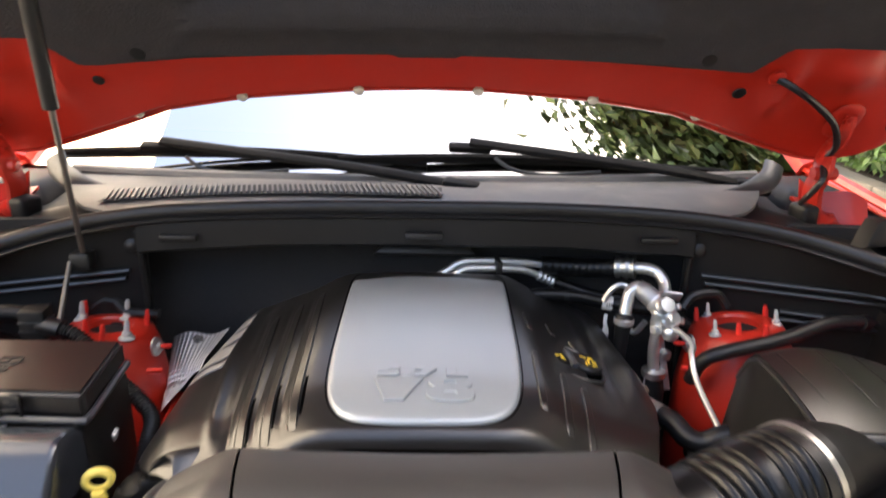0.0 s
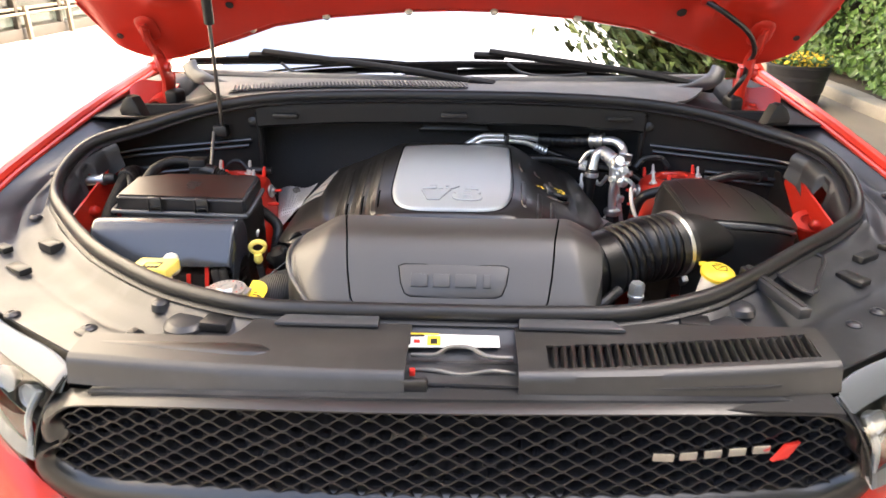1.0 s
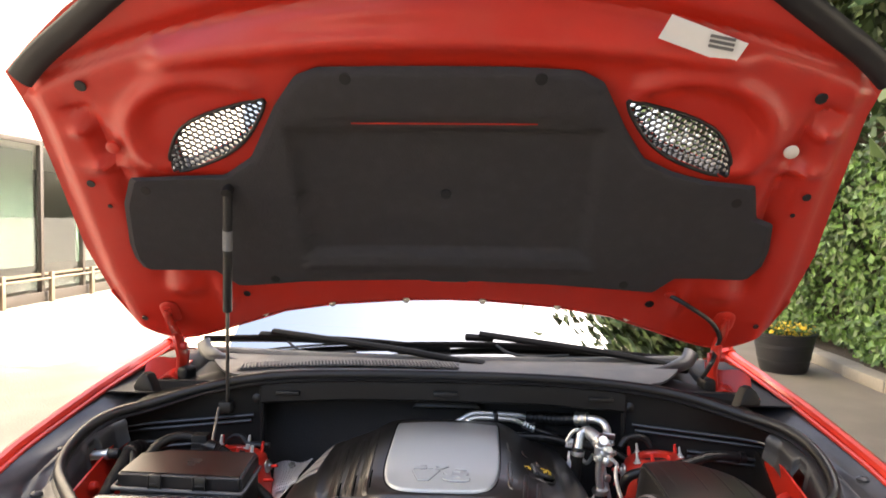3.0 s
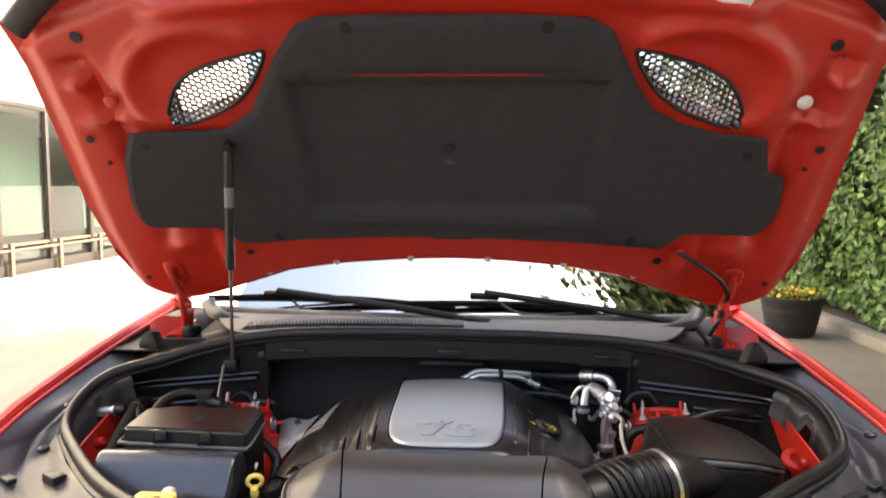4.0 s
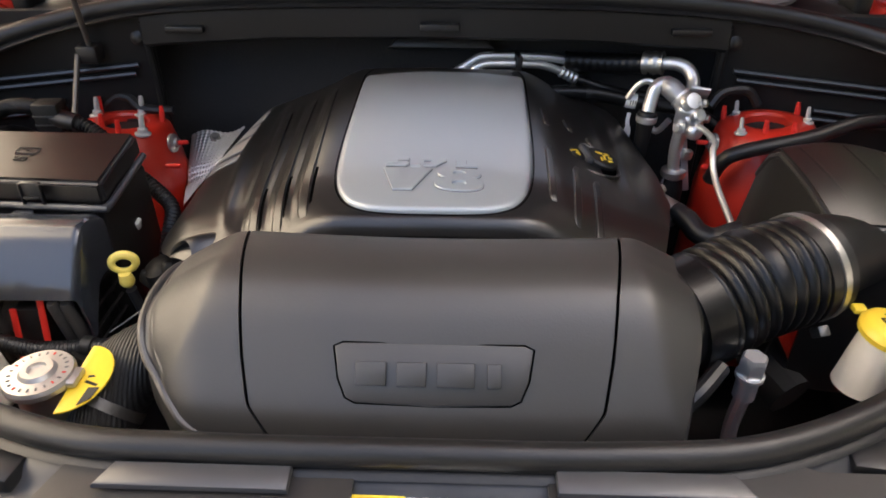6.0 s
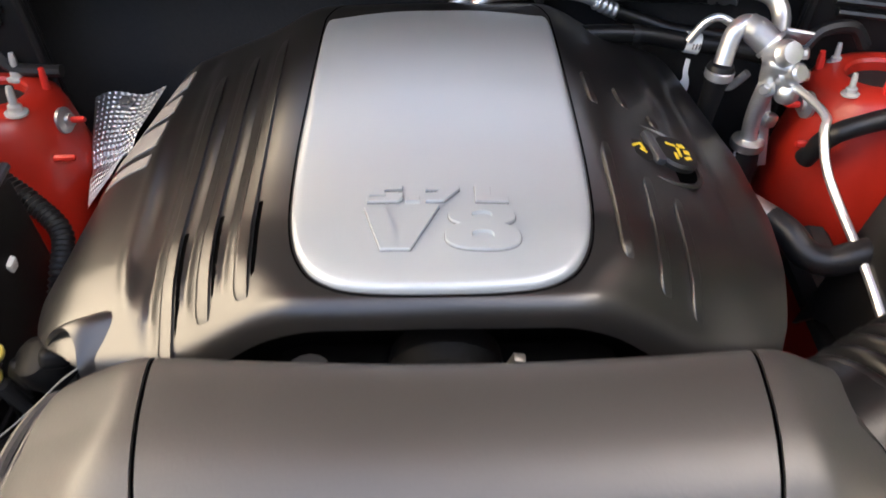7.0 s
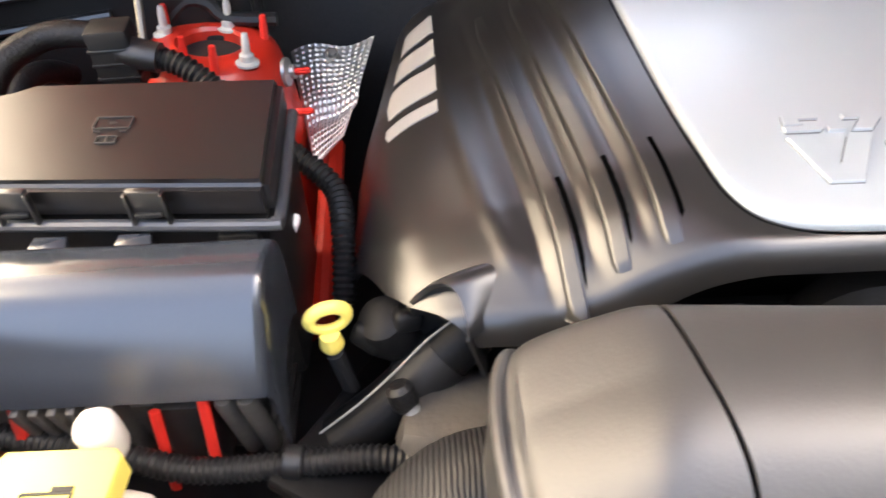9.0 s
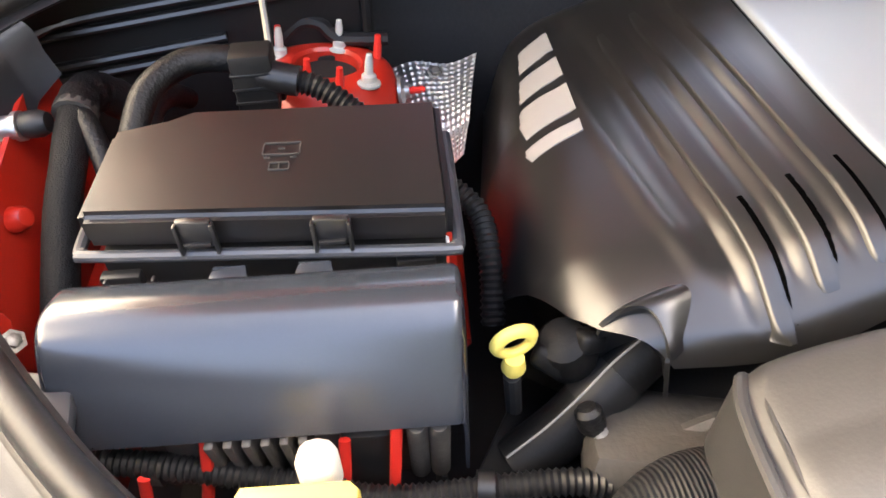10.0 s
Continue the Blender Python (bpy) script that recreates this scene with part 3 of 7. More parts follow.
def cowl_face(u, v):
    b = (2 * u - 1) * 0.468
    prof = [(0.0, (0.085, -0.115)), (0.25, (0.075, -0.080)), (0.35, (0.02, -0.073)), (0.42, (-0.004, -0.066)), (0.8, (-0.002, -0.026)), (1.0, (0.0, -0.014))]
    k = [(a, q[0]) for a, q in prof], [(a, q[1]) for a, q in prof]
    return B(b, pick(RIM_Y, abs(b)) - 0.006 + pick(k[0], v), pick(RIM_Z, abs(b)) + pick(k[1], v))


part("cowl_face", sheet(cowl_face, 40, 20, 0.004), TRIMB, car, "black plastic cowl ledge")
for x, z in ((-0.43, 1.236), (-0.02, 1.243), (0.375, 1.238)):
    part("cowl_clip", rbox((0.062, 0.012, 0.010), (x, 1.024, z), 0.002), GRAIN, car)
part("cowl_bracket", prism([(-0.09, 0.0), (0.09, 0.0), (0.075, 0.018), (-0.075, 0.018)], 0.03, frame_at((-0.02, 1.10, 1.188), (1, 0, 0), (0, -1, 0.4)), 0.004), GRAIN, car)


def cowl_top(u, v):
    b = (2 * u - 1) * (0.53 + 0.20 * v**0.6)
    return B(b, 1.055 + (0.255 + 0.10 * (b / 0.76) ** 2) * v, 1.282 + 0.010 * math.sin(math.pi * v) - 0.03 * abs(b / 0.76) ** 3 * (1 - v) - 0.004 * v)


cw = part("cowl_panel", sheet(cowl_top, 40, 12, -0.006), COWL, car, "grey weathered plastic cowl with a slotted air inlet")
for k in range(64):
    x = -0.585 + k * 0.0093
    y = 1.125 + 0.02 * math.sin(math.pi * k / 64)
    part("slat", rbox((0.0036, 0.075, 0.004), pose(x, y, 1.2985 - 0.03 * abs(x / 0.66) ** 3 * 0.7 + 0.0015, 0, 0, 14), 0.0), COWL, cw, smooth=0)
# Dark strip on the cowl paints the shade between the slats.
part("slot_bed", sheet(lambda u, v: Vector((-0.59 + 0.6 * u, 1.088 + 0.074 * v + 0.02 * math.sin(math.pi * u), 1.2990 - 0.03 * abs((-0.59 + 0.6 * u) / 0.66) ** 3 * 0.7)), 24, 2, 0.0), DARK, cw, "dark strip painted as the inlet slots' shade")
part("cowl_ridge", tube(spline([B(b, 1.245 + 0.09 * (b / 0.76) ** 2, 1.292) for b in (-0.7, -0.4, 0, 0.4, 0.7)], 8), 0.012, 8), COWL, cw)
for s in (-1, 1):
    part("cowl_corner", sheet(lambda u, v: B(s * (0.56 + 0.24 * u), pick(RIM_Y, 0.56 + 0.24 * u) + 0.012 + (0.13 + 0.09 * u) * v, pick(RIM_Z, 0.56 + 0.24 * u) - 0.012 + 0.016 * v + 0.010 * math.sin(9 * v) * (1 - u)), 14, 10, -0.006), TRIMB, car, "dark moulded gutter behind the seal")
    end = spline([B(s * 0.585, 1.20, 1.284), B(s * 0.655, 1.225, 1.290), B(s * 0.700, 1.262, 1.302), B(s * 0.722, 1.295, 1.322)], 6)
    part("cowl_end", tube(end, 0.021, 10, flat=(1.0, 0.32), up=(0.25 * s, -0.6, 0.8), rfn=lambda q: 0.35 + 0.65 * smooth01(q / 0.10)), SHROUD, car, "grey curved end of the cowl")
    fin = [(-0.030, 0.0), (0.030, 0.0), (0.034, 0.014), (0.022, 0.038), (0.008, 0.050), (-0.006, 0.046), (-0.018, 0.026)]
    part("corner_fin", prism(fin if s > 0 else [(-x, z) for x, z in fin], 0.035, frame_at(B(s * 0.765, 1.035, 1.236), (1, 0.15 * s, 0), (0, -1, 0.12)), 0.010), TRIMB, car, "black rubber corner stop")
    part("gutter_floor", sheet(lambda u, v: B(s * (0.44 + 0.47 * u), 1.07 + 0.34 * v, 1.222 + 0.03 * v), 8, 6, -0.004), TRIMB, car, "dark gutter below the cowl")
    part("pillar_base", rbox((0.18, 0.22, 0.050), B(s * 0.805, 1.335, 1.228), 0.018, 3, (0.6, 0.7)), TRIMB, car, "dark moulded corner at the windscreen foot")
    part("hinge_gusset", sheet(lambda u, v: B(s * (0.735 + 0.10 * u), 1.12 + 0.12 * v - 0.02 * u, 1.240 + 0.016 * math.sin(7 * u) * (1 - v) - 0.012 * u + 0.03 * v), 14, 10, 0.006), RED_IN, car, "red pressed hinge support")

    # rear corner panels with ribs
    def corner(u, v):
        b = 0.462 + 0.355 * u
        top = pick(RIM_Z, b) - 0.018
        flat = 1.045 - 0.07 * u
        return B(s * b, flat + (pick(RIM_Y, b) + 0.004 - flat) * smooth01((v - 0.84) / 0.16), 0.90 + (top - 0.90) * v)

    cp = part("corner_panel", sheet(corner, 28, 12, 0.006 * s), TRIMB, car, "black moulded side bulkhead panel with ribs")
    for z0, u0, u1 in ((1.180, 0.08, 0.97), (1.166, 0.10, 0.97), (1.132, 0.45, 0.97), (1.118, 0.45, 0.97)):
        line = []
        for t in range(13):
            u = u0 + (u1 - u0) * t / 12
            q = corner(u, 0.0)
            z = z0 - 0.020 * u
            line.append(Vector((q.x, corner(u, (z - 0.90) / (corner(u, 1.0).z - 0.90)).y - 0.005, z)))
        part("rib", tube(line, 0.0060, 8, flat=(1.0, 0.8), up=(0, 0, 1)), PLASTIC, cp)
    part("rib", tube([corner(0.02, v) + Vector((0, -0.004, 0)) for v in (0.1, 0.4, 0.7, 0.97)], 0.006, 8), TRIMB, cp)
    part("panel_pin", lathe([(0.012, 0), (0.012, 0.004), (0.007, 0.007), (0, 0.007)], corner(0.06, 0.90), (0, -1, 0.1), 14), GRAIN, cp)
    for v0 in (0.42, 0.50):
        part("tab", rbox((0.055, 0.016, 0.012), frame_at(corner(0.16, v0) + Vector((0, -0.008, 0)), (1, -0.1 * s, 0), (0, 0, 1)), 0.003), GRAIN, cp)

    # red inner wing
    def wing(u, v):
        return B(s * (0.775 + 0.03 * math.sin(4 * u) * (1 - v) + 0.015 * v), 0.58 + 0.36 * u, 0.70 + (0.370 + 0.09 * u) * v)

    part("inner_wing", sheet(wing, 16, 10, 0.005 * s), RED_IN, car, "red painted inner wing")
    part("wing_rail", tube(spline([B(s * 0.74, 0.50, 0.93), B(s * 0.735, 0.75, 0.97), B(s * 0.72, 1.0, 1.00)], 6), 0.028, 10), RED_IN, car, "red painted inner rail")
    # moulded guard hanging inside the seal, cut out where the wing flange shows
    def guard(u, v):
        y = 0.665 + 0.237 * u
        b = pick([(0.66, 0.775), (0.72, 0.826), (0.80, 0.838), (0.88, 0.806), (0.94, 0.742)], y)
        top = pick([(0.66, 1.118), (0.72, 1.128), (0.80, 1.166), (0.88, 1.200), (0.94, 1.222)], y)
        deep = pick([(0.665, 0.030), (0.70, 0.060), (0.81, 0.078), (0.818, 0.034), (0.836, 0.030), (0.842, 0.078), (0.88, 0.066), (0.905, 0.058)], y)
        fold = 0.006 * math.sin(math.pi * min(1.0, v * 1.4))
        return B(s * (b - 0.42 * deep * v - fold), y, top - deep * (0.25 * v + 0.75 * v * v) - 0.004)

    part("wing_guard", sheet(guard, 96, 12, 0.004 * s), SHROUD, car, "black moulded guard below the seal")
    if s > 0:
        # Black sheet added over part of the red wing.
        part("wing_black_sheet", sheet(lambda u, v: Vector((0.752 - 0.012 * u, 0.665 + 1.39 * (0.92 + 0.215 * v - 0.92) + (0.395 - 0.30 * v) * u, 0.92 + 0.215 * v)), 8, 10, 0.004), TRIMB, car, "black sheet added beside the red inner wing")
        part("wing_flange", lathe([(0.018, 0.0), (0.018, 0.004), (0.034, 0.004), (0.036, 0.0)], Vector((0.755, 0.795, 1.080)), (-0.2 * s, -0.35, 1), 24), RED_IN, car, "red flange with a round hole")
    part("wing_boss", lathe([(0.012, -0.008), (0.011, 0.002), (0.008, 0.007), (0.005, 0.008), (0, 0.008)], B(s * 0.776, 0.765, 1.084), (-s, -0.2, 0.35), 20), RED_IN, car, "red pressed boss")
    part("wing_bolt", bolt(B(s * 0.775, 0.66, 1.06), (-s, 0, 0.3), 0.010, 0.014), RED_IN, car)


# strut towers
def tower(x, y, z, lean, studs, size):
    up = Vector((lean[0], lean[1], 1)).normalized()
    m = Vector((0, 0, 1)).rotation_difference(up).to_matrix().to_4x4()
    m.translation = (x, y, z)
    prof = [(0.035, -0.014), (0.035, 0.0), (0.038, 0.004), (0.046, 0.005), (0.062, 0.001), (0.072, -0.006), (0.080, -0.026), (0.100, -0.10), (0.122, -0.24), (0.14, -0.38)]
    t = part("strut_tower", lathe(prof, (x, y, z), up, 40), RED_IN, car, "red painted strut tower")
    part("top_mount", lathe([(0.0, -0.02), (0.02, -0.018), (0.034, -0.010)], (x, y, z), up), DARK, t, "dark round strut opening")
    for a, rad in studs:
        q = m @ Vector((rad * math.cos(radians(a)), rad * math.sin(radians(a)), 0.0))
        stud = [(0.0145, 0), (0.0145, 0.003), (0.0088, 0.005), (0.0088, 0.012), (0.0052, 0.014), (0.0048, 0.030), (0.0034, 0.038), (0, 0.039)]
        part("stud", lathe([(a0 * size, h0 * size) for a0, h0 in stud], q, up, 12), STUDZ, t)
    for a, r in ((20, 0.058), (250, 0.050), (285, 0.066), (150, 0.064)):
        q = m @ Vector((r * math.cos(radians(a)), r * math.sin(radians(a)), 0.0))
        part("pin", lathe([(0.0046, 0), (0.0046, 0.018 * size), (0.0040, 0.022 * size), (0.0034, 0.032 * size), (0, 0.033 * size)], q, up, 8), REDP, t)

    side = 1 if x < 0 else -1
    for k, dy in enumerate((-0.012, -0.075)):
        q = Vector((x + side * (0.080 + 0.008 * k), y + dy, z - 0.030 - 0.012 * k))
        part("side_pin", lathe([(0.0040, 0), (0.0040, 0.022), (0.003, 0.026), (0, 0.026)], q, (side, -0.1, 0.1), 8), REDP, t)
        if k == 0:
            part("side_washer", lathe([(0.016, -0.003), (0.016, 0.001), (0.008, 0.004), (0.008, 0.009), (0, 0.009)], q, (side, -0.1, 0.1), 18), CAPZINC, t)


tower(-0.547, 0.985, 1.095, (0.10, 0.06), ((75, 0.044), (165, 0.054), (318, 0.062)), 0.9)
tower(0.496, 0.955, 1.122, (-0.10, 0.06), ((130, 0.052), (216, 0.062), (345, 0.058)), 0.68)


# ---- seal and front shroud ----
SEAL = [(0, 0.290, 1.112), (0.16, 0.292, 1.112), (0.29, 0.306, 1.112), (0.42, 0.362, 1.113), (0.52, 0.440, 1.115), (0.64, 0.545, 1.118), (0.755, 0.640, 1.124), (0.83, 0.720, 1.136), (0.842, 0.80, 1.172), (0.81, 0.88, 1.208), (0.72, 0.96, 1.236), (0.60, 1.01, 1.262), (0.45, 1.035, 1.28), (0.25, 1.045, 1.289)]
SHIFT = [(0.0, 0.0), (0.16, -0.002), (0.29, -0.009), (0.42, -0.022), (0.52, -0.042), (0.64, -0.052), (0.70, -0.036), (0.755, -0.020), (0.83, 0.0)]
SEAL_L = [(b, y + pick(SHIFT, b) * (y < 0.75), z - 0.012 * math.exp(-(((b - 0.68) / 0.09) ** 2)) * (y > 0.9)) for b, y, z in SEAL]
SEAL = [(b, y, z + 0.008 * (0.79 < y < 0.90)) for b, y, z in SEAL]
loop = [B(b, y, z) for b, y, z in SEAL] + [B(0, 1.048, 1.291)] + [B(-b, y, z) for b, y, z in SEAL_L[:0:-1]]
seal = thing("bonnet_seal", (0, 0.29, 1.1), "black hollow rubber seal running round the engine bay", "seal")
line = spline(loop, 10, True)
part("bulb", tube(line, 0.0125, 14, True, flat=(1.0, 1.05), up=(0, 0, 1)), RUBBER, seal)
part("base_strip", tube([q - Vector((0, 0, 0.014)) for q in line], 0.011, 8, True, flat=(1.5, 0.5), up=(0, 0, 1)), RUBBER, seal)

OUTER = [(0, 0.158, 1.074), (0.16, 0.158, 1.074), (0.32, 0.162, 1.074), (0.45, 0.175, 1.072), (0.56, 0.225, 1.068), (0.68, 0.30, 1.068), (0.79, 0.365, 1.080), (0.868, 0.45, 1.096), (0.915, 0.56, 1.126), (0.930, 0.70, 1.157), (0.928, 0.86, 1.182), (0.914, 1.05, 1.212), (0.904, 1.16, 1.232)]
INNER = [[(b, y, z - 0.022) for b, y, z in row[:10]] + [(0.80, 0.94, 1.185), (0.79, 1.06, 1.20), (0.775, 1.16, 1.222)] for row in (SEAL_L, SEAL)]
shroud = thing("radiator_shroud", (0, 0.2, 1.05), "black plastic shroud round the front of the engine bay", "shroud")


def panel_side(s):
    def fn(u, v):
        inner = INNER[s > 0]
        k = u * (len(inner) - 1)
        i = min(int(k), len(inner) - 2)
        t = k - i
        a = Vector(inner[i]).lerp(Vector(inner[i + 1]), t)
        b = Vector(OUTER[i]).lerp(Vector(OUTER[i + 1]), t)
        p = a.lerp(b, v)
        wide = (a - b).length
        p.z += -0.012 * math.sin(math.pi * v) + 0.010 * math.exp(-(((v - 0.12) / 0.06) ** 2)) - 0.006 * math.exp(-(((v - 0.5) / 0.07) ** 2)) * smooth01((wide - 0.1) * 20)
        return B(s * p.x, p.y, p.z)

    return fn


def on_panel(fn, x, y):
    """The place on a side panel under x, y."""
    best = min(((fn(i / 120, j / 24) - Vector((x, y, 0))).xy.length, i, j) for i in range(121) for j in range(25))
    return fn(best[1] / 120, best[2] / 24)


for s in (-1, 1):
    fn = panel_side(s)
    sh = part("side_panel", sheet(fn, 66, 20, -0.004 * s), SHROUD, shroud, "broad matt black side panel with push pins")
    pins = ((-0.577, 0.29), (-0.447, 0.268), (-0.298, 0.262), (-0.536, 0.243), (-0.715, 0.325), (-0.90, 0.80), (-0.87, 0.66)) if s < 0 else ((0.304, 0.287), (0.448, 0.298), (0.70, 0.40), (0.76, 0.46), (0.84, 0.60), (0.875, 0.75), (0.64, 0.36))
    for x, y in pins:
        q = on_panel(fn, x, y)
        part("push_pin", lathe([(0.0125, -0.002), (0.0125, 0.002), (0.0095, 0.005), (0.0045, 0.006), (0.004, 0.0045), (0, 0.0045)], q, (0, 0, 1), 16), SHROUD, sh)
    blocks = (((-0.364, 0.286), (0.045, 0.032, 0.016)), ((-0.795, 0.47), (0.05, 0.024, 0.012)), ((-0.775, 0.55), (0.045, 0.028, 0.018)), ((-0.86, 0.53), (0.035, 0.02, 0.012)), ((-0.574, 0.278), (0.03, 0.014, 0.006))) if s < 0 else (((0.368, 0.317), (0.045, 0.032, 0.012)), ((0.76, 0.575), (0.05, 0.022, 0.014)), ((0.82, 0.615), (0.04, 0.02, 0.012)), ((0.71, 0.50), (0.03, 0.05, 0.012)))
    for (x, y), size in blocks:
        q = on_panel(fn, x, y)
        part("stopper", rbox(size, pose(q.x, q.y, q.z - 0.002, 0, 0, -8 if abs(x) < 0.5 else 32 * s), 0.003), RUBBER, sh, "rubber buffer block")
    q = on_panel(fn, *((-0.413, 0.290) if s < 0 else (0.425, 0.322)))
    part("round_buffer", lathe([(0.034, -0.004), (0.034, 0.003), (0.030, 0.006), (0.027, 0.009), (0.024, 0.010), (0, 0.010)], q, (0, 0, 1), 24), SHROUD, sh)
    q = on_panel(fn, *((-0.471, 0.332) if s < 0 else (0.467, 0.370)))
    part("cone_buffer", lathe([(0.015, -0.004), (0.013, 0.008), (0.009, 0.011), (0, 0.012)] if s < 0 else [(0.024, -0.004), (0.021, 0.006), (0.015, 0.010), (0, 0.012)], q, (0, 0, 1), 18), SHROUD, sh)
    if s < 0:
        q = on_panel(fn, -0.493, 0.270)
        part("knob_buffer", lathe([(0.016, -0.004), (0.015, 0.006), (0.010, 0.009), (0.008, 0.013), (0, 0.014)], q, (0, 0, 1), 18), RUBBER, sh)
# diagonal channel beside the right-hand reservoir
ch = part("channel_rail", rbox((0.150, 0.024, 0.020), frame_at((0.525, 0.405, 1.094), (0.302, -0.953, -0.05), (0, 0, 1)), 0.004), SHROUD, shroud)
# Dark strip on the rail paints the channel's shade.
part("channel_groove", rbox((0.14, 0.009, 0.004), frame_at((0.525, 0.405, 1.1125), (0.302, -0.953, -0.05), (0, 0, 1)), 0.001), DARK, ch)
pit = [(0.566, 0.530), (0.640, 0.565), (0.668, 0.545), (0.628, 0.470), (0.585, 0.400), (0.556, 0.470)]
fn = panel_side(1)
zz = max(on_panel(fn, x, y).z for x, y in pit)
own = prism([(x - 0.61, y - 0.49) for x, y in pit], 0.003, pose(0.61, 0.49, zz), 0.001)
# Raised dark plate paints the shade of a recess.
pt = part("recess", own, DARK, shroud, "dark plate painted as a shaded recess")
rim = [Vector((x, y, zz + 0.003)) for x, y in pit]
part("recess_rim", tube(spline(rim, 4, True), 0.004, 6, True), SHROUD, pt)


flange = [(-0.748, 0.606), (-0.731, 0.592), (-0.708, 0.588), (-0.694, 0.574), (-0.688, 0.552), (-0.684, 0.530), (-0.668, 0.505), (-0.655, 0.490), (-0.690, 0.505), (-0.728, 0.553), (-0.756, 0.585)]
part("side_flange", prism([(x + 0.70, y - 0.55) for x, y in flange], 0.010, pose(-0.70, 0.55, 1.082), 0.003), LEDGE, shroud, "smooth grey flange inside the seal")
part("flange_bolt", bolt((-0.752, 0.622, 1.088), (0.6, -0.3, 0.7), 0.0055, 0.006), DULL, shroud)

# front cover panels


def cover(x0, x1, skew0, skew1, back0, back1, z):
    """Flat panel from x0 to x1, its front edge turned down."""
    prof = [(0.0, -0.038), (0.0025, -0.014), (0.006, -0.004), (0.012, 0.0), (0.060, 0.004), (0.2, 0.004)]

    def fn(u, v):
        x = x0 + (x1 - x0) * u
        front = 0.145 + 0.0286 * x + 0.13 * x * x
        back = back1 + (back0 - back1) * smooth01((abs(x) - 0.285) / 0.035)
        gap = (back - front) * v
        return Vector((x, front - 0.004 * (v < 0.02) + gap, z + pick(prof, gap)))

    return fn


fl = cover(-0.535, -0.058, 0, 0, 0.226, 0.300, 1.092)
p = part("front_cover", sheet(fl, 40, 40, -0.003), COVERP, shroud, "smooth satin black front cover panel")
part("embossed_rib", tube([(-0.50 + 0.25 * k / 24, 0.193 + 0.012 * (1 - k / 24), 1.0966) for k in range(25)], 0.015, 14, flat=(1.0, 0.28), up=(0, 0, 1), rfn=lambda s: min(1.0, 0.25 + 4 * s) * (1.0 if s < 0.225 else max(0.25, 1 - ((s - 0.225) / 0.026) ** 2))), PLASTIC, p)
# Ledges take the lighter tone for the sky sheen on them.
part("ledge", prism([(0, 0), (0.155, 0), (0.155, 0.022), (0.012, 0.022)], 0.006, pose(-0.262, 0.256, 1.102, 8, 0, 0), 0.003), LEDGE, shroud)
part("ledge", prism([(0, 0), (0.155, 0), (0.14, 0.022), (0, 0.022)], 0.006, pose(0.102, 0.260, 1.102, 8, 0, 0), 0.003), LEDGE, shroud)
part("centre_ledge", rbox((0.205, 0.026, 0.008), pose(0.002, 0.292, 1.080, 8, 0, 0), 0.003), LEDGE, shroud)
part("lip_end", rbox((0.036, 0.012, 0.020), (-0.044, 0.150, 1.066), 0.004), PLASTIC, shroud)
fr = cover(0.096, 0.545, 0, 0, 0.294, 0.308, 1.092)


for f0, ua, ub in ((fl, 0.0, 1.0), (fr, 0.0, 1.0)):
    # Black tube paints the shade under the lip.
    part("lip_gap", tube([f0(ua + (ub - ua) * k / 24, 0.0) + Vector((0, 0.006, -0.006)) for k in range(25)], 0.006, 8), VOID, shroud, "black strip painted as shade under the cover lip")


def louvre_span(u, more=0.0):
    """Where the louvres start and end along the panel's depth."""
    depth = fr(u, 1.0).y - fr(u, 0.0).y
    return (0.019 + 0.006 * u) / depth - more, (0.072 + 0.010 * u) / depth + more


def in_louvre(u, v):
    lo, hi = louvre_span(u)
    return 0.09 < u < 0.95 and lo < v < hi


p = part("front_cover", sheet(fr, 96, 48, -0.003, lambda u, v: not in_louvre(u, v)), COVERP, shroud, "satin black front cover panel with a row of louvres")
for k in range(30):
    u = 0.098 + 0.85 * (k + 0.5) / 30
    lo, hi = louvre_span(u, 0.01)
    a, b = fr(u - 0.004, lo), fr(u + 0.004, hi)
    d = (b - a)
    part("louvre", rbox((d.length, 0.0055, 0.012), frame_at((a + b) / 2 - Vector((0, 0, 0.008)), d, (0.35, 0, 1)), 0.0012, 1), PLASTIC, p)
part("duct_floor", rbox((0.42, 0.14, 0.004), (0.32, 0.215, 1.050), 0.0), DARK, p, "dark duct under the louvres")

# latch bay between the covers
latch = thing("bonnet_latch", (0.02, 0.2, 1.0), "steel bonnet latch with cables in a dark recess", "latch")
part("recess", rbox((0.16, 0.13, 0.02), (0.02, 0.237, 1.01), 0.0), DARK, latch)
for yy in (0.118, 0.30):
    part("recess_wall", rbox((0.16, 0.006, 0.060), (0.02, yy if yy > 0.2 else 0.168, 1.005 if yy > 0.2 else 0.99), 0.0), DARK, latch)
part("lock_plate", rbox((0.15, 0.045, 0.004), pose(0.02, 0.225, 1.062, 14, 0, 0), 0.001), DARK, latch)
part("wire_loop", tube(spline([(-0.055, 0.222, 1.078), (-0.02, 0.222, 1.079), (0.0, 0.237, 1.083), (0.03, 0.237, 1.083), (0.055, 0.222, 1.079), (0.092, 0.220, 1.078)], 6), 0.0035, 8), DULL, latch)
part("cable", tube(spline([(-0.055, 0.195, 1.070), (-0.02, 0.19, 1.074), (0.02, 0.186, 1.07), (0.06, 0.19, 1.075), (0.095, 0.192, 1.07)], 6), 0.003, 8), DULL, latch)
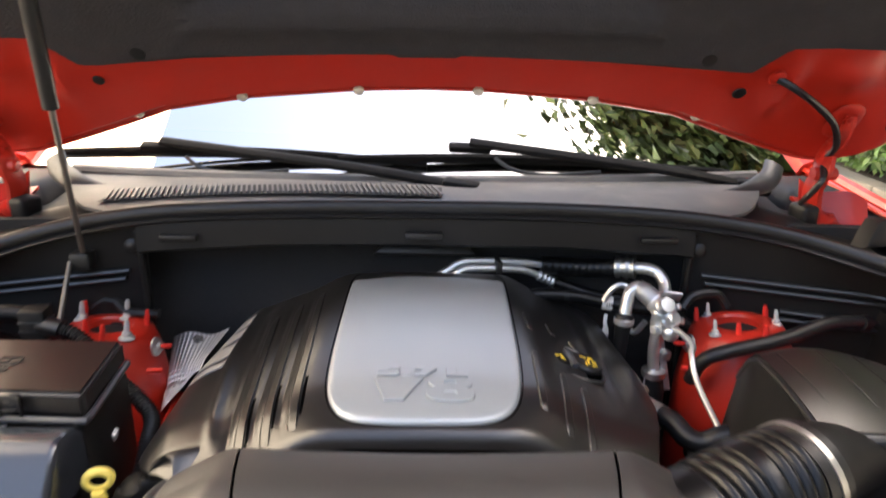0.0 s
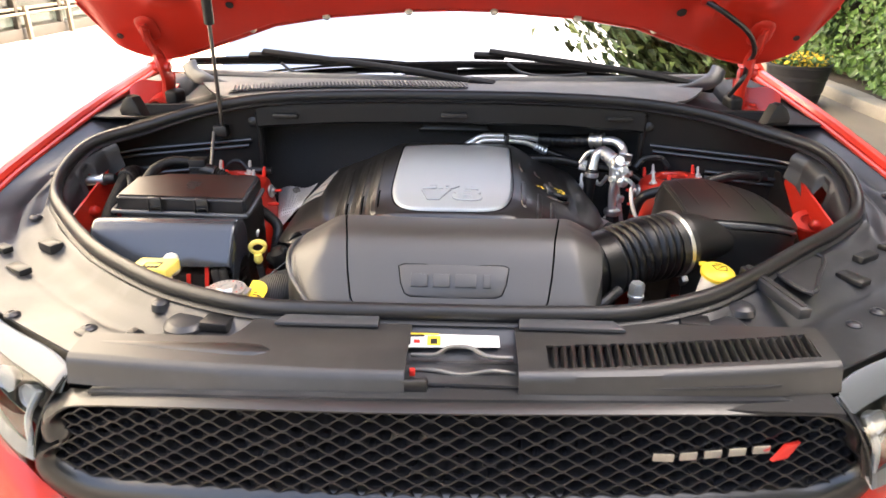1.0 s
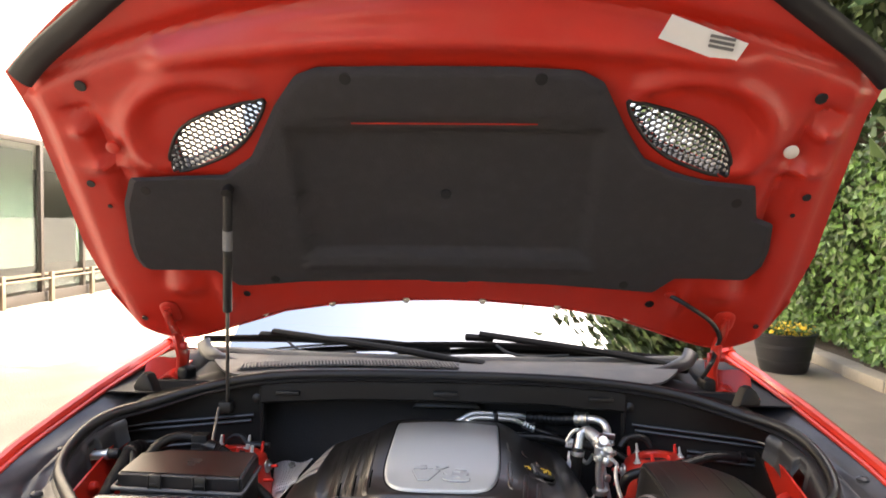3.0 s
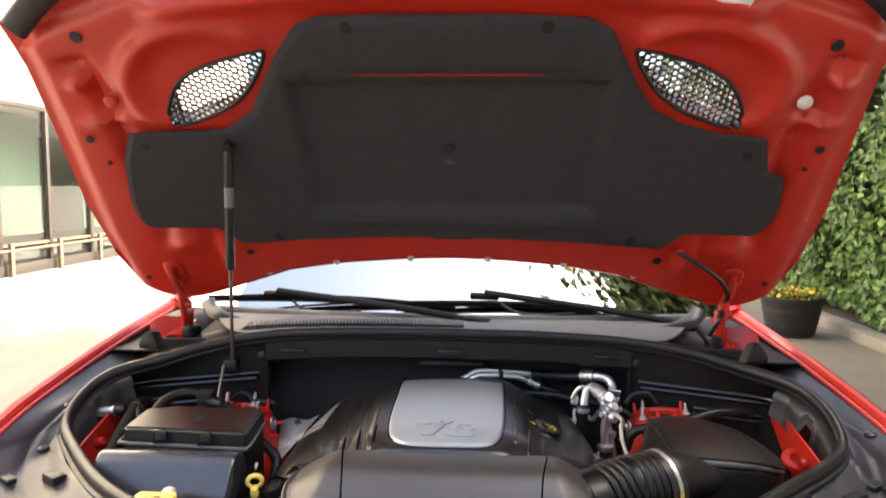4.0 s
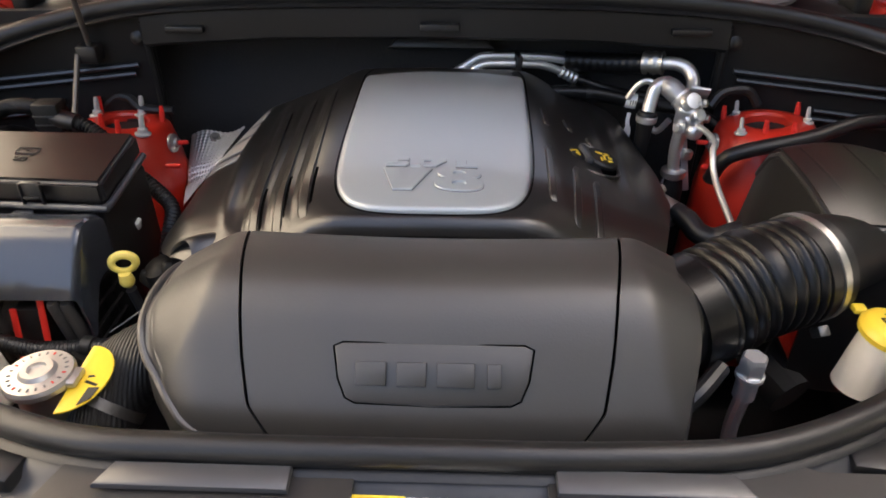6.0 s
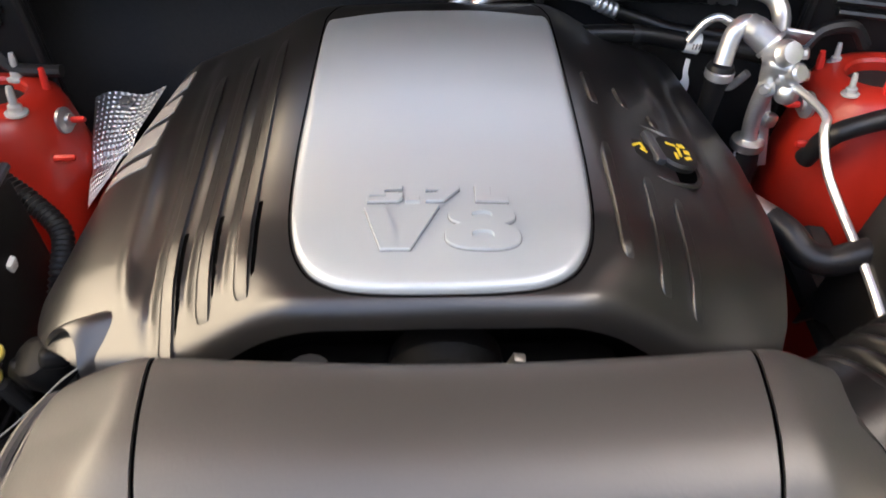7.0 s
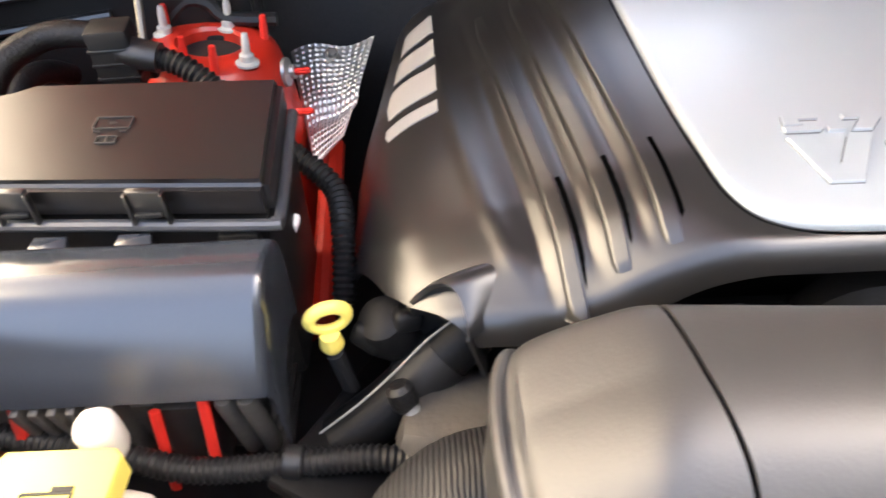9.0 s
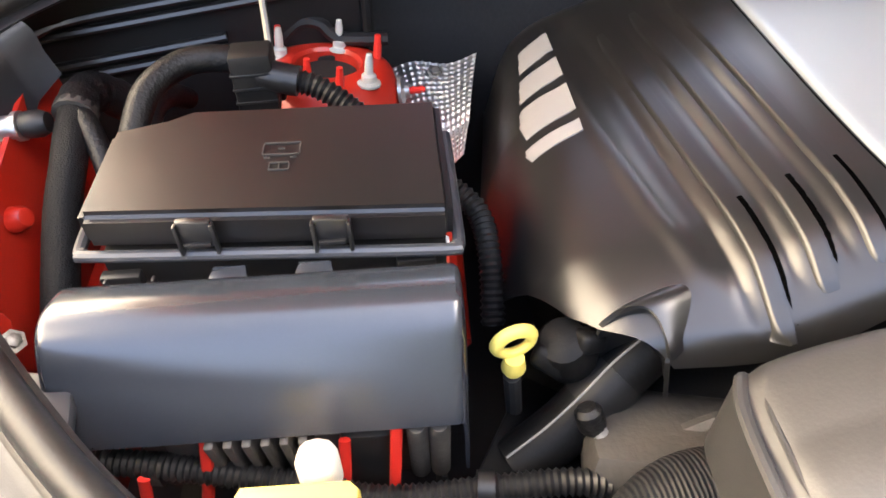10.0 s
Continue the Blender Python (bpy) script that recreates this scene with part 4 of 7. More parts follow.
part("cable", tube(spline([(-0.052, 0.178, 1.068), (0.0, 0.172, 1.06), (0.03, 0.175, 1.058), (0.09, 0.18, 1.06)], 6), 0.003, 8), INK, latch)
for x, y in ((-0.045, 0.178), (-0.03, 0.165), (0.03, 0.196), (0.045, 0.168), (0.07, 0.175), (0.0, 0.16)):
    part("bolt_head", bolt((x, y, 1.058), (0, -0.3, 1), 0.005, 0.01), DULL, latch)
part("catch", rbox((0.026, 0.03, 0.03), pose(0.022, 0.172, 1.035, 0, 0, 20), 0.004), DULL, latch)
part("cable_clip", rbox((0.008, 0.008, 0.01), (-0.05, 0.182, 1.07), 0.001), REDP, latch, "red cable clip")

stick = thing("warning_label", (0.0, 0.26, 1.07), "white and yellow warning label on the front crossmember", "label")
LM = frame_at((-0.002, 0.259, 1.084), (1, 0.045, 0), (0, -0.14, 1))
part("paper", rbox((0.150, 0.040, 0.0012), LM, 0.0), PAPER, stick, smooth=0)
for x, y, w, h, m in ((-0.037, 0.013, 0.045, 0.012, YELLOW), (-0.058, -0.004, 0.003, 0.022, INK), (-0.022, -0.006, 0.020, 0.022, YELLOW), (-0.022, -0.008, 0.010, 0.012, INK)):
    part("print", rbox((w, h, 0.0009), LM @ pose(x, y, 0.0010 + (0.0006 if m == INK else 0)), 0.0), m, stick, smooth=0)
part("print", rbox((0.022, 0.004, 0.0009), LM @ pose(-0.047, 0.0055, 0.0014), 0.0), INK, stick, smooth=0)
part("print", rbox((0.009, 0.007, 0.0009), LM @ pose(-0.047, -0.008, 0.0016), 0.0), REDP, stick, "red printed symbol", smooth=0)
part("text_bar", rbox((0.030, 0.0016, 0.0006), LM @ pose(0.030, 0.013, 0.0010), 0.0), GREYINK, stick, smooth=0)

# ---- grille ----
MESH = material("gloss_black_mesh", (0.016, 0.016, 0.018), 0.26, vary=0.2, bump=0.05, fine=400, spec=0.6)
grille = thing("front_grille", (0, 0.06, 0.95), "black radiator grille with a wavy mesh and a plain badge", "grille")


def arc(x):
    """How far the nose curves back at x."""
    return 0.114 + 0.0286 * x + 0.13 * x * x


OPEN = [(-0.549, 0.965), (-0.557, 0.995), (-0.538, 1.022), (-0.485, 1.038), (-0.264, 1.052), (0.000, 1.056), (0.264, 1.052), (0.485, 1.038), (0.543, 1.022), (0.564, 0.995), (0.575, 0.965), (0.601, 0.935), (0.591, 0.905), (0.543, 0.881), (0.443, 0.881), (0.264, 0.886), (0.000, 0.889), (-0.264, 0.886), (-0.422, 0.881), (-0.527, 0.881), (-0.575, 0.905), (-0.587, 0.935)]
rim = spline([(x, 0, z) for x, z in OPEN], 6, True)
SECT = [(-0.006, 0.045), (-0.002, 0.016), (0.0, 0.004), (0.006, -0.004), (0.013, -0.004), (0.020, 0.004), (0.027, 0.020), (0.030, 0.045)]
own = bmesh.new()
rows = []
for d, back in SECT:
    row = []
    for j, q in enumerate(rim):
        t = rim[(j + 1) % len(rim)] - rim[j - 1]
        nx, nz = -t.z, t.x
        ln = math.hypot(nx, nz)
        nx, nz = nx / ln, nz / ln
        grow = (1.0 + 1.9 * max(0.0, -nz) + 0.10 * abs(nx)) * (1.0 - 0.62 * smooth01((nz - 0.2) / 0.5))
        x, z = q.x + nx * d * grow, q.z + nz * d * grow - (0.0 if nz > -0.3 else 0.35 * max(0.0, d))
        row.append(own.verts.new((x, arc(x) + 0.10 * (1.05 - z) + back - (0.10 * d if nz < -0.3 else 0.0), z)))
    rows.append(row)
for a, b in zip(rows, rows[1:]):
    for j in range(len(rim)):
        k = (j + 1) % len(rim)
        own.faces.new((a[j], a[k], b[k], b[j]))
part("surround", own, PLASTIC, grille, "thick satin black grille surround", smooth=50)
part("upper_filler", sheet(lambda u, v: Vector(((2 * u - 1) * 0.50, arc((2 * u - 1) * 0.50) + 0.014 + 0.05 * v, 1.066 - 0.072 * (2 * u - 1) ** 2 * 0.25 - 0.004 * v)), 30, 6, -0.004), SHROUD, grille)


def half_at(z, s):
    """How far the opening reaches at that height."""
    return max([abs(q.x) for q in rim if abs(q.z - z) < 0.012 and q.x * s > 0] or [0.45])


ROWS_N, PITCH = 12, 0.0410
for r in range(ROWS_N):
    z0 = 1.044 - 0.0136 * r
    lo_x, hi_x = -half_at(z0, -1) + 0.004, half_at(z0, 1) - 0.004
    if r == 0:
        lo_x, hi_x = -0.40, 0.40
    own = bmesh.new()
    n_seg = int((hi_x - lo_x) / PITCH * 10)
    prev = None
    for k in range(n_seg + 1):
        x = lo_x + (hi_x - lo_x) * k / n_seg
        ph = math.cos(2 * math.pi * x / PITCH + math.pi * r)
        w = 0.0054 * ph
        dz0 = -0.055 * x * x * (r < 5) * (1 - r / 5)
        y = arc(x) + 0.016 + 0.10 * (1.05 - z0)
        cur = [own.verts.new((x, y + dy, z0 + dz0 + w + dz)) for dy, dz in ((-0.007, 0.0015), (0.012, 0.0038), (0.012, -0.0010), (-0.007, -0.0014))]
        if prev:
            for q in range(4):
                own.faces.new((prev[q], prev[(q + 1) % 4], cur[(q + 1) % 4], cur[q]))
        prev = cur
    part("mesh_bar", own, MESH, grille)
part("backing", sheet(lambda u, v: Vector(((2 * u - 1) * 0.585, arc((2 * u - 1) * 0.585) + 0.075, 0.84 + 0.19 * v)), 16, 4, 0.004), DARK, grille, "dark radiator behind the mesh")
part("upper_band", sheet(lambda u, v: Vector(((2 * u - 1) * 0.47, arc((2 * u - 1) * 0.47) + 0.024 + 0.012 * (1 - v), 1.020 + 0.026 * v - 0.016 * (2 * u - 1) ** 2)), 24, 2, 0.003), LEDGE, grille, "plain band behind the top of the mesh")
badge = part("badge", rbox((0.03, 0.006, 0.0145), (0.300, arc(0.30) + 0.010, 0.966), 0.002), CHROME, grille, "plain silver badge blocks")
for k in range(1, 5):
    x = 0.300 + 0.0345 * k
    part("badge_block", rbox((0.026, 0.006, 0.0145), pose(x, arc(x) + 0.009, 0.966 + 0.0015 * k, 0, 0, 8), 0.002), CHROME, badge)
x = 0.468
part("badge_slash", prism([(-0.020, -0.010), (0.004, -0.010), (0.024, 0.011), (0.002, 0.011)], 0.006, frame_at((x, arc(x) + 0.004, 0.978), (1, 0.30, 0.05), (0.1, -1, 0.1)), 0.001), REDP, badge, "red slanted stripe")

# bumper, below and beside the grille
bump = thing("front_bumper", (0, 0.06, 0.5), "glossy red painted front bumper", "bumper")


def bumper(u, v):
    x = (2 * u - 1) * 0.93
    y = arc(max(-0.6, min(x, 0.6))) + max(0, abs(x) - 0.6) ** 1.4 * 0.9 + 0.02
    prof = [(0.0, (0.10, 0.30)), (0.2, (0.0, 0.40)), (0.5, (-0.035, 0.60)), (0.75, (-0.03, 0.76)), (0.92, (-0.012, 0.79)), (1.0, (0.012, 0.805))]
    lift = 0.130 * smooth01((abs(x) - 0.54) / 0.18)
    return Vector((x + mid(y), y + pick([(a, q[0]) for a, q in prof], v), pick([(a, q[1]) for a, q in prof], v) + lift * v**4))


part("skin", sheet(bumper, 60, 30, -0.004), RED, bump)
part("lower_intake", rbox((0.9, 0.05, 0.12), (0, 0.045, 0.42), 0.02), GRAIN, bump, "black lower air intake")


# headlights
LAMPBACK = material("bright_lamp_bezel", (0.52, 0.53, 0.53), 0.32, metal=0.4, vary=0.05, bump=0.0)
LAMPDARK = material("smoked_lamp_interior", (0.055, 0.052, 0.046), 0.35, metal=0.3, vary=0.15, bump=0.05)
LIGHTTUBE = material("frosted_light_tube", (0.55, 0.56, 0.55), 0.4, vary=0.05, bump=0.05)


def headlight(s):
    h = thing("headlight", B(s * 0.68, 0.25, 0.95), "clear headlight with chrome bezel and white light tube", "headlight", "headlights")
    top = [(0.545, 0.200, 1.056), (0.60, 0.245, 1.060), (0.70, 0.305, 1.062), (0.80, 0.375, 1.074), (0.87, 0.46, 1.098)]
    bot = [(0.612, 0.148, 0.918), (0.655, 0.172, 0.918), (0.72, 0.220, 0.938), (0.82, 0.315, 0.98), (0.905, 0.45, 1.02)]
    ta, tb = spline(top, 6), spline(bot, 6)

    def face(u, v, back=0.0):
        k = min(len(ta) - 1, int(round(u * (len(ta) - 1))))
        p = ta[k].lerp(tb[k], v)
        out = Vector((0.35, -0.8, 0.3))
        p = p + out * (0.028 * math.sin(math.pi * min(1, v * 0.9 + 0.1)) - back)
        return B(s * p.x, p.y, p.z)

    part("lens", sheet(lambda u, v: face(u, v), 24, 10, 0.0), LENS, h, "clear curved lens")
    part("housing", sheet(lambda u, v: face(u, v, 0.075), 24, 6, 0.004), LAMPDARK, h)
    part("top_bezel", sheet(lambda u, v: face(u, 0.02 + 0.30 * v, 0.012 + 0.020 * v), 24, 4, 0.003), LAMPBACK, h, "bright upper bezel")
    part("inner_bezel", sheet(lambda u, v: face(0.02 + 0.09 * u, 0.1 + 0.85 * v, 0.012 + 0.03 * u), 4, 12, 0.003), LAMPDARK, h)
    part("lower_bezel", sheet(lambda u, v: face(u, 0.86 + 0.12 * v, 0.020 - 0.010 * v), 24, 3, 0.003), LAMPBACK, h)
    part("light_tube", tube(spline([face(0.60, 0.90, 0.024), face(0.35, 0.92, 0.024), face(0.18, 0.92, 0.024), face(0.14, 0.86, 0.022), face(0.15, 0.6, 0.018), face(0.17, 0.34, 0.018)], 6), 0.0055, 8), LIGHTTUBE, h, "pale light tube")
    for u0, w in ((0.30, 0.016), (0.46, 0.018), (0.64, 0.018), (0.82, 0.015)):
        c, ax = face(u0, 0.50, 0.058), Vector((0.35 * s, -0.9, 0.15))
        rf = part("reflector", lathe([(w * 0.2, 0.0), (w * 0.8, 0.004), (w * 1.15, 0.020), (w * 1.25, 0.022), (w * 1.25, 0.018)], c, ax, 24), LAMPBACK, h, "bright round reflector bowl")
        part("bulb_lens", lathe([(0.0, 0.012), (w * 0.35, 0.010), (w * 0.55, 0.004), (w * 0.6, 0.0)], c, ax, 18), LENS, rf)
    for v0 in (0.34, 0.66):
        part("divider", sheet(lambda u, v: face(0.14 + 0.8 * u, v0 + 0.012 * v, 0.062 - 0.026 * v), 20, 2, 0.002), LAMPDARK, h)
    return h


headlight(-1)
headlight(1)

# ---- open bonnet ----
HP, HD, HN = Vector((-0.020, 1.13, 1.445)), Vector((0, -0.6428, 0.7660)), Vector((0, 0.7660, 0.6428))
V_REAR = [(0.0, 0.003), (0.12, 0.0), (0.34, -0.018), (0.5, -0.045), (0.6, -0.083), (0.7, -0.118), (0.79, -0.147), (0.85, -0.155), (0.90, -0.138), (0.95, -0.098), (0.98, -0.04), (1.0, 0.05)]
V_FRONT = [(0.0, 1.06), (0.3, 1.035), (0.5, 0.985), (0.67, 0.92), (0.82, 0.832), (0.92, 0.765), (1.0, 0.705)]
WIDE = [(0.0, 0.893), (0.25, 0.904), (0.6, 0.888), (0.85, 0.880), (1.0, 0.893)]


def on_bonnet(b, v, off=0.0):
    """A place on the bonnet's underside: across, up from the hinges, out from it."""
    crown = 0.030 * (1 - (b / 0.9) ** 2) + 0.016
    return HP + Vector((b, 0, 0)) + HD * v + HN * (crown + off)


def bonnet_uv(u, w):
    s = 2 * u - 1
    a = abs(s)
    v0, v1 = pick(V_REAR, a), pick(V_FRONT, a)
    return s * pick(WIDE, w) * (1.035 if s < 0 else 1.0), v0 + (v1 - v0) * w


VENT = [(0.386, 0.641), (0.396, 0.641), (0.442, 0.630), (0.518, 0.607), (0.583, 0.570), (0.622, 0.510), (0.632, 0.470), (0.632, 0.461), (0.622, 0.459), (0.583, 0.465), (0.502, 0.498), (0.443, 0.542), (0.399, 0.602), (0.385, 0.632)]


def inside(poly, x, y):
    odd = False
    for (ax, ay), (bx, by) in zip(poly, poly[1:] + poly[:1]):
        if (ay > y) != (by > y) and x < ax + (bx - ax) * (y - ay) / (by - ay):
            odd = not odd
    return odd


bonnet = thing("bonnet", (0, 1.13, 1.3), "open red bonnet with black insulation pad and two mesh vents", "bonnet")
keep = lambda u, w: not inside(VENT, abs(bonnet_uv(u, w)[0]), bonnet_uv(u, w)[1])  # noqa: E731
part("outer_skin", sheet(lambda u, w: on_bonnet(*bonnet_uv(u, w), 0.030 * math.sin(math.pi * min(1, 6 * min(u, 1 - u, w, 1 - w)) / 2) + 0.002), 150, 110, 0.003, keep), RED, bonnet)


def inner_relief(b, v, u, w):
    """Pressed channels and swages of the inner panel."""
    s = abs(b)
    edge = min(1 - abs(2 * u - 1), 2.2 * w, 2.2 * (1 - w))
    h = -0.022 * smooth01((edge - 0.015) / 0.05)
    h += 0.014 * math.exp(-(((s - 0.765 + 0.02 * math.sin(6 * v)) / 0.022) ** 2)) * smooth01((0.66 - v) / 0.1) * smooth01((v - 0.06) / 0.1)
    d = math.hypot((s - 0.51) / 1.35, v - 0.56)
    h += -0.014 * math.exp(-(((d - 0.135) / 0.022) ** 2)) * smooth01((v - 0.44) / 0.04) * smooth01((s - 0.37) / 0.05)
    h += -0.016 * math.exp(-(((v - 0.775 + 0.12 * s * s) / 0.028) ** 2)) * smooth01((0.64 - s) / 0.08)
    h += 0.014 * math.exp(-(((v - 0.86 + 0.22 * s * s) / 0.022) ** 2))
    h += -0.014 * math.exp(-((s - 0.70) / 0.045) ** 2 - ((v - 0.09) / 0.035) ** 2)
    h += -0.014 * math.exp(-((s - 0.60) / 0.022) ** 2 - ((v - 0.06) / 0.06) ** 2)
    h += 0.012 * math.exp(-((s - 0.80) / 0.03) ** 2 - ((v - 0.62) / 0.014) ** 2)
    h += -0.014 * math.exp(-((s - 0.775) / 0.05) ** 2 - ((v - 0.475) / 0.016) ** 2)
    h += -0.012 * math.exp(-((s - 0.80) / 0.025) ** 2 - ((v - 0.57) / 0.016) ** 2)
    return -0.022 * smooth01((edge - 0.015) / 0.05) + 1.5 * (h + 0.022 * smooth01((edge - 0.015) / 0.05))


def inner_fn(u, w):
    b, v = bonnet_uv(u, w)
    return on_bonnet(b, v, inner_relief(b, v, u, w))


part("inner_panel", sheet(inner_fn, 150, 110, 0.002, keep), RED_IN, bonnet, "red painted pressed inner panel")
edge_line = [inner_fn(k / 60, 0.0) for k in range(61)]
part("hem", tube(edge_line, 0.004, 6), RED_IN, bonnet)
for b, v in ((-0.325, -0.013), (-0.118, 0.002), (0.092, 0.003), (0.297, -0.012), (-0.52, -0.052), (0.49, -0.045)):
    part("edge_clip", lathe([(0.010, 0), (0.009, 0.005), (0.004, 0.008), (0, 0.008)], on_bonnet(b, v, -0.004), -HN, 12), WHITE, bonnet, "pale edge clip")
for b, v, r in ((-0.762, 0.682, 0.013), (0.764, 0.658, 0.013), (0.815, 0.408, 0.010), (-0.832, 0.428, 0.010), (0.80, 0.355, 0.006), (-0.81, 0.36, 0.006), (0.823, -0.029, 0.008), (-0.85, -0.04, 0.009), (0.533, 0.036, 0.012), (-0.545, 0.05, 0.010), (0.705, 0.385, 0.006), (-0.70, 0.10, 0.005)):
    # Black disc on the panel paints the shade in a hole.
    part("hole", lathe([(0.0, 0.0), (r, 0.0), (r * 0.9, 0.002), (0, 0.002)], on_bonnet(b, v, -0.026), -HN, 16), INK, bonnet, "black disc painted as a drain hole's shade")
for s in (-1, 1):
    part("white_plug", lathe([(0.016, 0), (0.015, 0.006), (0.008, 0.009), (0, 0.009)], on_bonnet(s * 0.742, 0.532, -0.030), -HN, 14), WHITE if s > 0 else RED_IN, bonnet)
    part("corner_seal", tube(spline([on_bonnet(b, v, -0.026) for b, v in ((0.880 * s, 0.702), (0.82 * s, 0.752), (0.73 * s, 0.812), (0.62 * s, 0.885))], 8), 0.026, 10, flat=(1.0, 0.4), up=-HN), RUBBER, bonnet, "black foam corner seal")

# insulation pad
PAD_R = [(0.774, 0.255), (0.760, 0.335), (0.718, 0.352), (0.692, 0.442), (0.58, 0.452), (0.503, 0.474), (0.436, 0.508), (0.388, 0.580), (0.328, 0.690), (0.28, 0.716), (0.14, 0.722), (0.0, 0.723)]
PAD_L = [(-0.14, 0.723), (-0.256, 0.722), (-0.305, 0.704), (-0.36, 0.634), (-0.437, 0.502), (-0.508, 0.454), (-0.62, 0.452), (-0.73, 0.450), (-0.768, 0.375), (-0.795, 0.25)]
LOW_L = [(-0.797, 0.20), (-0.785, 0.162), (-0.61, 0.155), (-0.56, 0.098), (-0.53, 0.097), (-0.382, 0.108), (-0.144, 0.112), (-0.05, 0.112), (-0.05, 0.106)]
LOW_R = [(0.05, 0.106), (0.05, 0.111), (0.29, 0.106), (0.50, 0.098), (0.535, 0.096), (0.58, 0.150), (0.64, 0.155), (0.75, 0.156), (0.772, 0.20)]
outline = LOW_R + PAD_R + PAD_L + LOW_L
ring2 = resample([(x, v, 0) for x, v in outline + outline[:1]], 0.012)[:-1]
own = bmesh.new()
rings = []
N_R = 46
for i in range(N_R + 1):
    f = 1 - (i / N_R) ** 1.0
    row = []
    for q in ring2:
        b, v = q.x * f, 0.35 + (q.y - 0.35) * f
        d = (1 - f) * math.hypot(q.x, q.y - 0.35)
        h = -0.036 - 0.012 * smooth01(d / 0.014)
        box = min(0.340 - abs(b), v - 0.215, 0.575 - v)
        h += 0.019 * smooth01((box + 0.014) / 0.028)
        h -= 0.006 * math.exp(-(((v - 0.180) / 0.02) ** 2)) * (abs(b) < 0.36)
        h += 0.006 * math.exp(-((b / 0.02) ** 2) - ((v - 0.39) / 0.02) ** 2)
        h += 0.007 * math.exp(-(((v - 0.592) / 0.012) ** 2)) * (abs(b) < 0.30)
        row.append(own.verts.new(on_bonnet(b, v, h)))
    rings.append(row)
m = len(ring2)
for i in range(N_R - 1):
    for j in range(m):
        own.faces.new((rings[i][j], rings[i][(j + 1) % m], rings[i + 1][(j + 1) % m], rings[i + 1][j]))
for vtx in rings[N_R]:
    own.verts.remove(vtx)
own.faces.new(rings[N_R - 1])
bmesh.ops.solidify(own, geom=own.faces[:], thickness=0.004)
pad = part("insulation_pad", own, FELT, bonnet, "black felt insulation pad with a pressed rectangle")
part("red_slit", rbox((0.40, 0.0026, 0.002), frame_at(on_bonnet(0.0, 0.592, -0.0425), (1, 0, 0), -HN), 0.0), RED_IN, pad, "red panel showing through a slit")
for b, v in ((0.0, 0.39), (-0.45, 0.125), (0.45, 0.125), (-0.20, 0.70), (0.20, 0.70), (0.66, 0.40), (-0.70, 0.42)):
    part("pad_clip", lathe([(0.014, 0), (0.013, 0.003), (0.006, 0.004), (0, 0.003)], on_bonnet(b, v, -0.045 if abs(b) > 0.1 else -0.027), -HN, 16), RUBBER, pad)


# vents with a hexagonal mesh
def vent(s):
    out = spline([(x, y, 0) for x, y in VENT], 5, True)
    fr = part("vent_frame", tube([on_bonnet(s * q.x, q.y, -0.026) for q in out], 0.0042, 10, True), RUBBER, bonnet, "black vent frame with honeycomb mesh")
    liner = bmesh.new()
    rr = [[liner.verts.new(on_bonnet(s * q.x, q.y, o)) for q in out] for o in (-0.026, 0.034)]
    for j in range(len(out)):
        liner.faces.new((rr[0][j], rr[0][(j + 1) % len(out)], rr[1][(j + 1) % len(out)], rr[1][j]))
    part("liner", liner, RUBBER, fr)
    bars = bmesh.new()
    a = 0.0082
    poly = [(q.x, q.y) for q in out]
    done = set()
    for i in range(-4, 40):
        for j in range(-4, 40):
            cx, cy = 0.36 + i * 1.5 * a, 0.45 + (j + 0.5 * (i % 2)) * math.sqrt(3) * a
            if not inside(poly, cx, cy):
                continue
            for k in range(6):
                p0 = (cx + a * math.cos(math.pi / 3 * k), cy + a * math.sin(math.pi / 3 * k))
                p1 = (cx + a * math.cos(math.pi / 3 * (k + 1)), cy + a * math.sin(math.pi / 3 * (k + 1)))
                key = (round((p0[0] + p1[0]) * 2e3), round((p0[1] + p1[1]) * 2e3))
                if key in done:
                    continue
                done.add(key)
                dx, dy = p1[0] - p0[0], p1[1] - p0[1]
                nx, ny = -dy / a * 0.0013, dx / a * 0.0013
                quad = [(p0[0] - nx, p0[1] - ny), (p1[0] - nx, p1[1] - ny), (p1[0] + nx, p1[1] + ny), (p0[0] + nx, p0[1] + ny)]
                lo = [bars.verts.new(on_bonnet(s * x, y, -0.020)) for x, y in quad]
                hi = [bars.verts.new(on_bonnet(s * x, y, -0.012)) for x, y in quad]
                for f in ((lo[0], lo[1], lo[2], lo[3]), (hi[3], hi[2], hi[1], hi[0]), *((lo[q], lo[(q + 1) % 4], hi[(q + 1) % 4], hi[q]) for q in range(4))):
                    bars.faces.new(f)
    part("honeycomb", bars, RUBBER, fr, smooth=0)


vent(-1)
vent(1)
part("label", rbox((0.165, 0.050, 0.001), frame_at(on_bonnet(0.50, 0.785, -0.043), (0.97, 0.12, -0.155), -HN) @ pose(0, 0, 0, 0, 0, -9), 0.0), PAPER, bonnet, "white printed label", smooth=0)
for k in range(3):
    part("label_print", rbox((0.05, 0.006, 0.0008), frame_at(on_bonnet(0.535, 0.772 + 0.010 * k, -0.0445), (0.97, 0.12, -0.155), -HN), 0.0), GREYINK, bonnet, smooth=0)

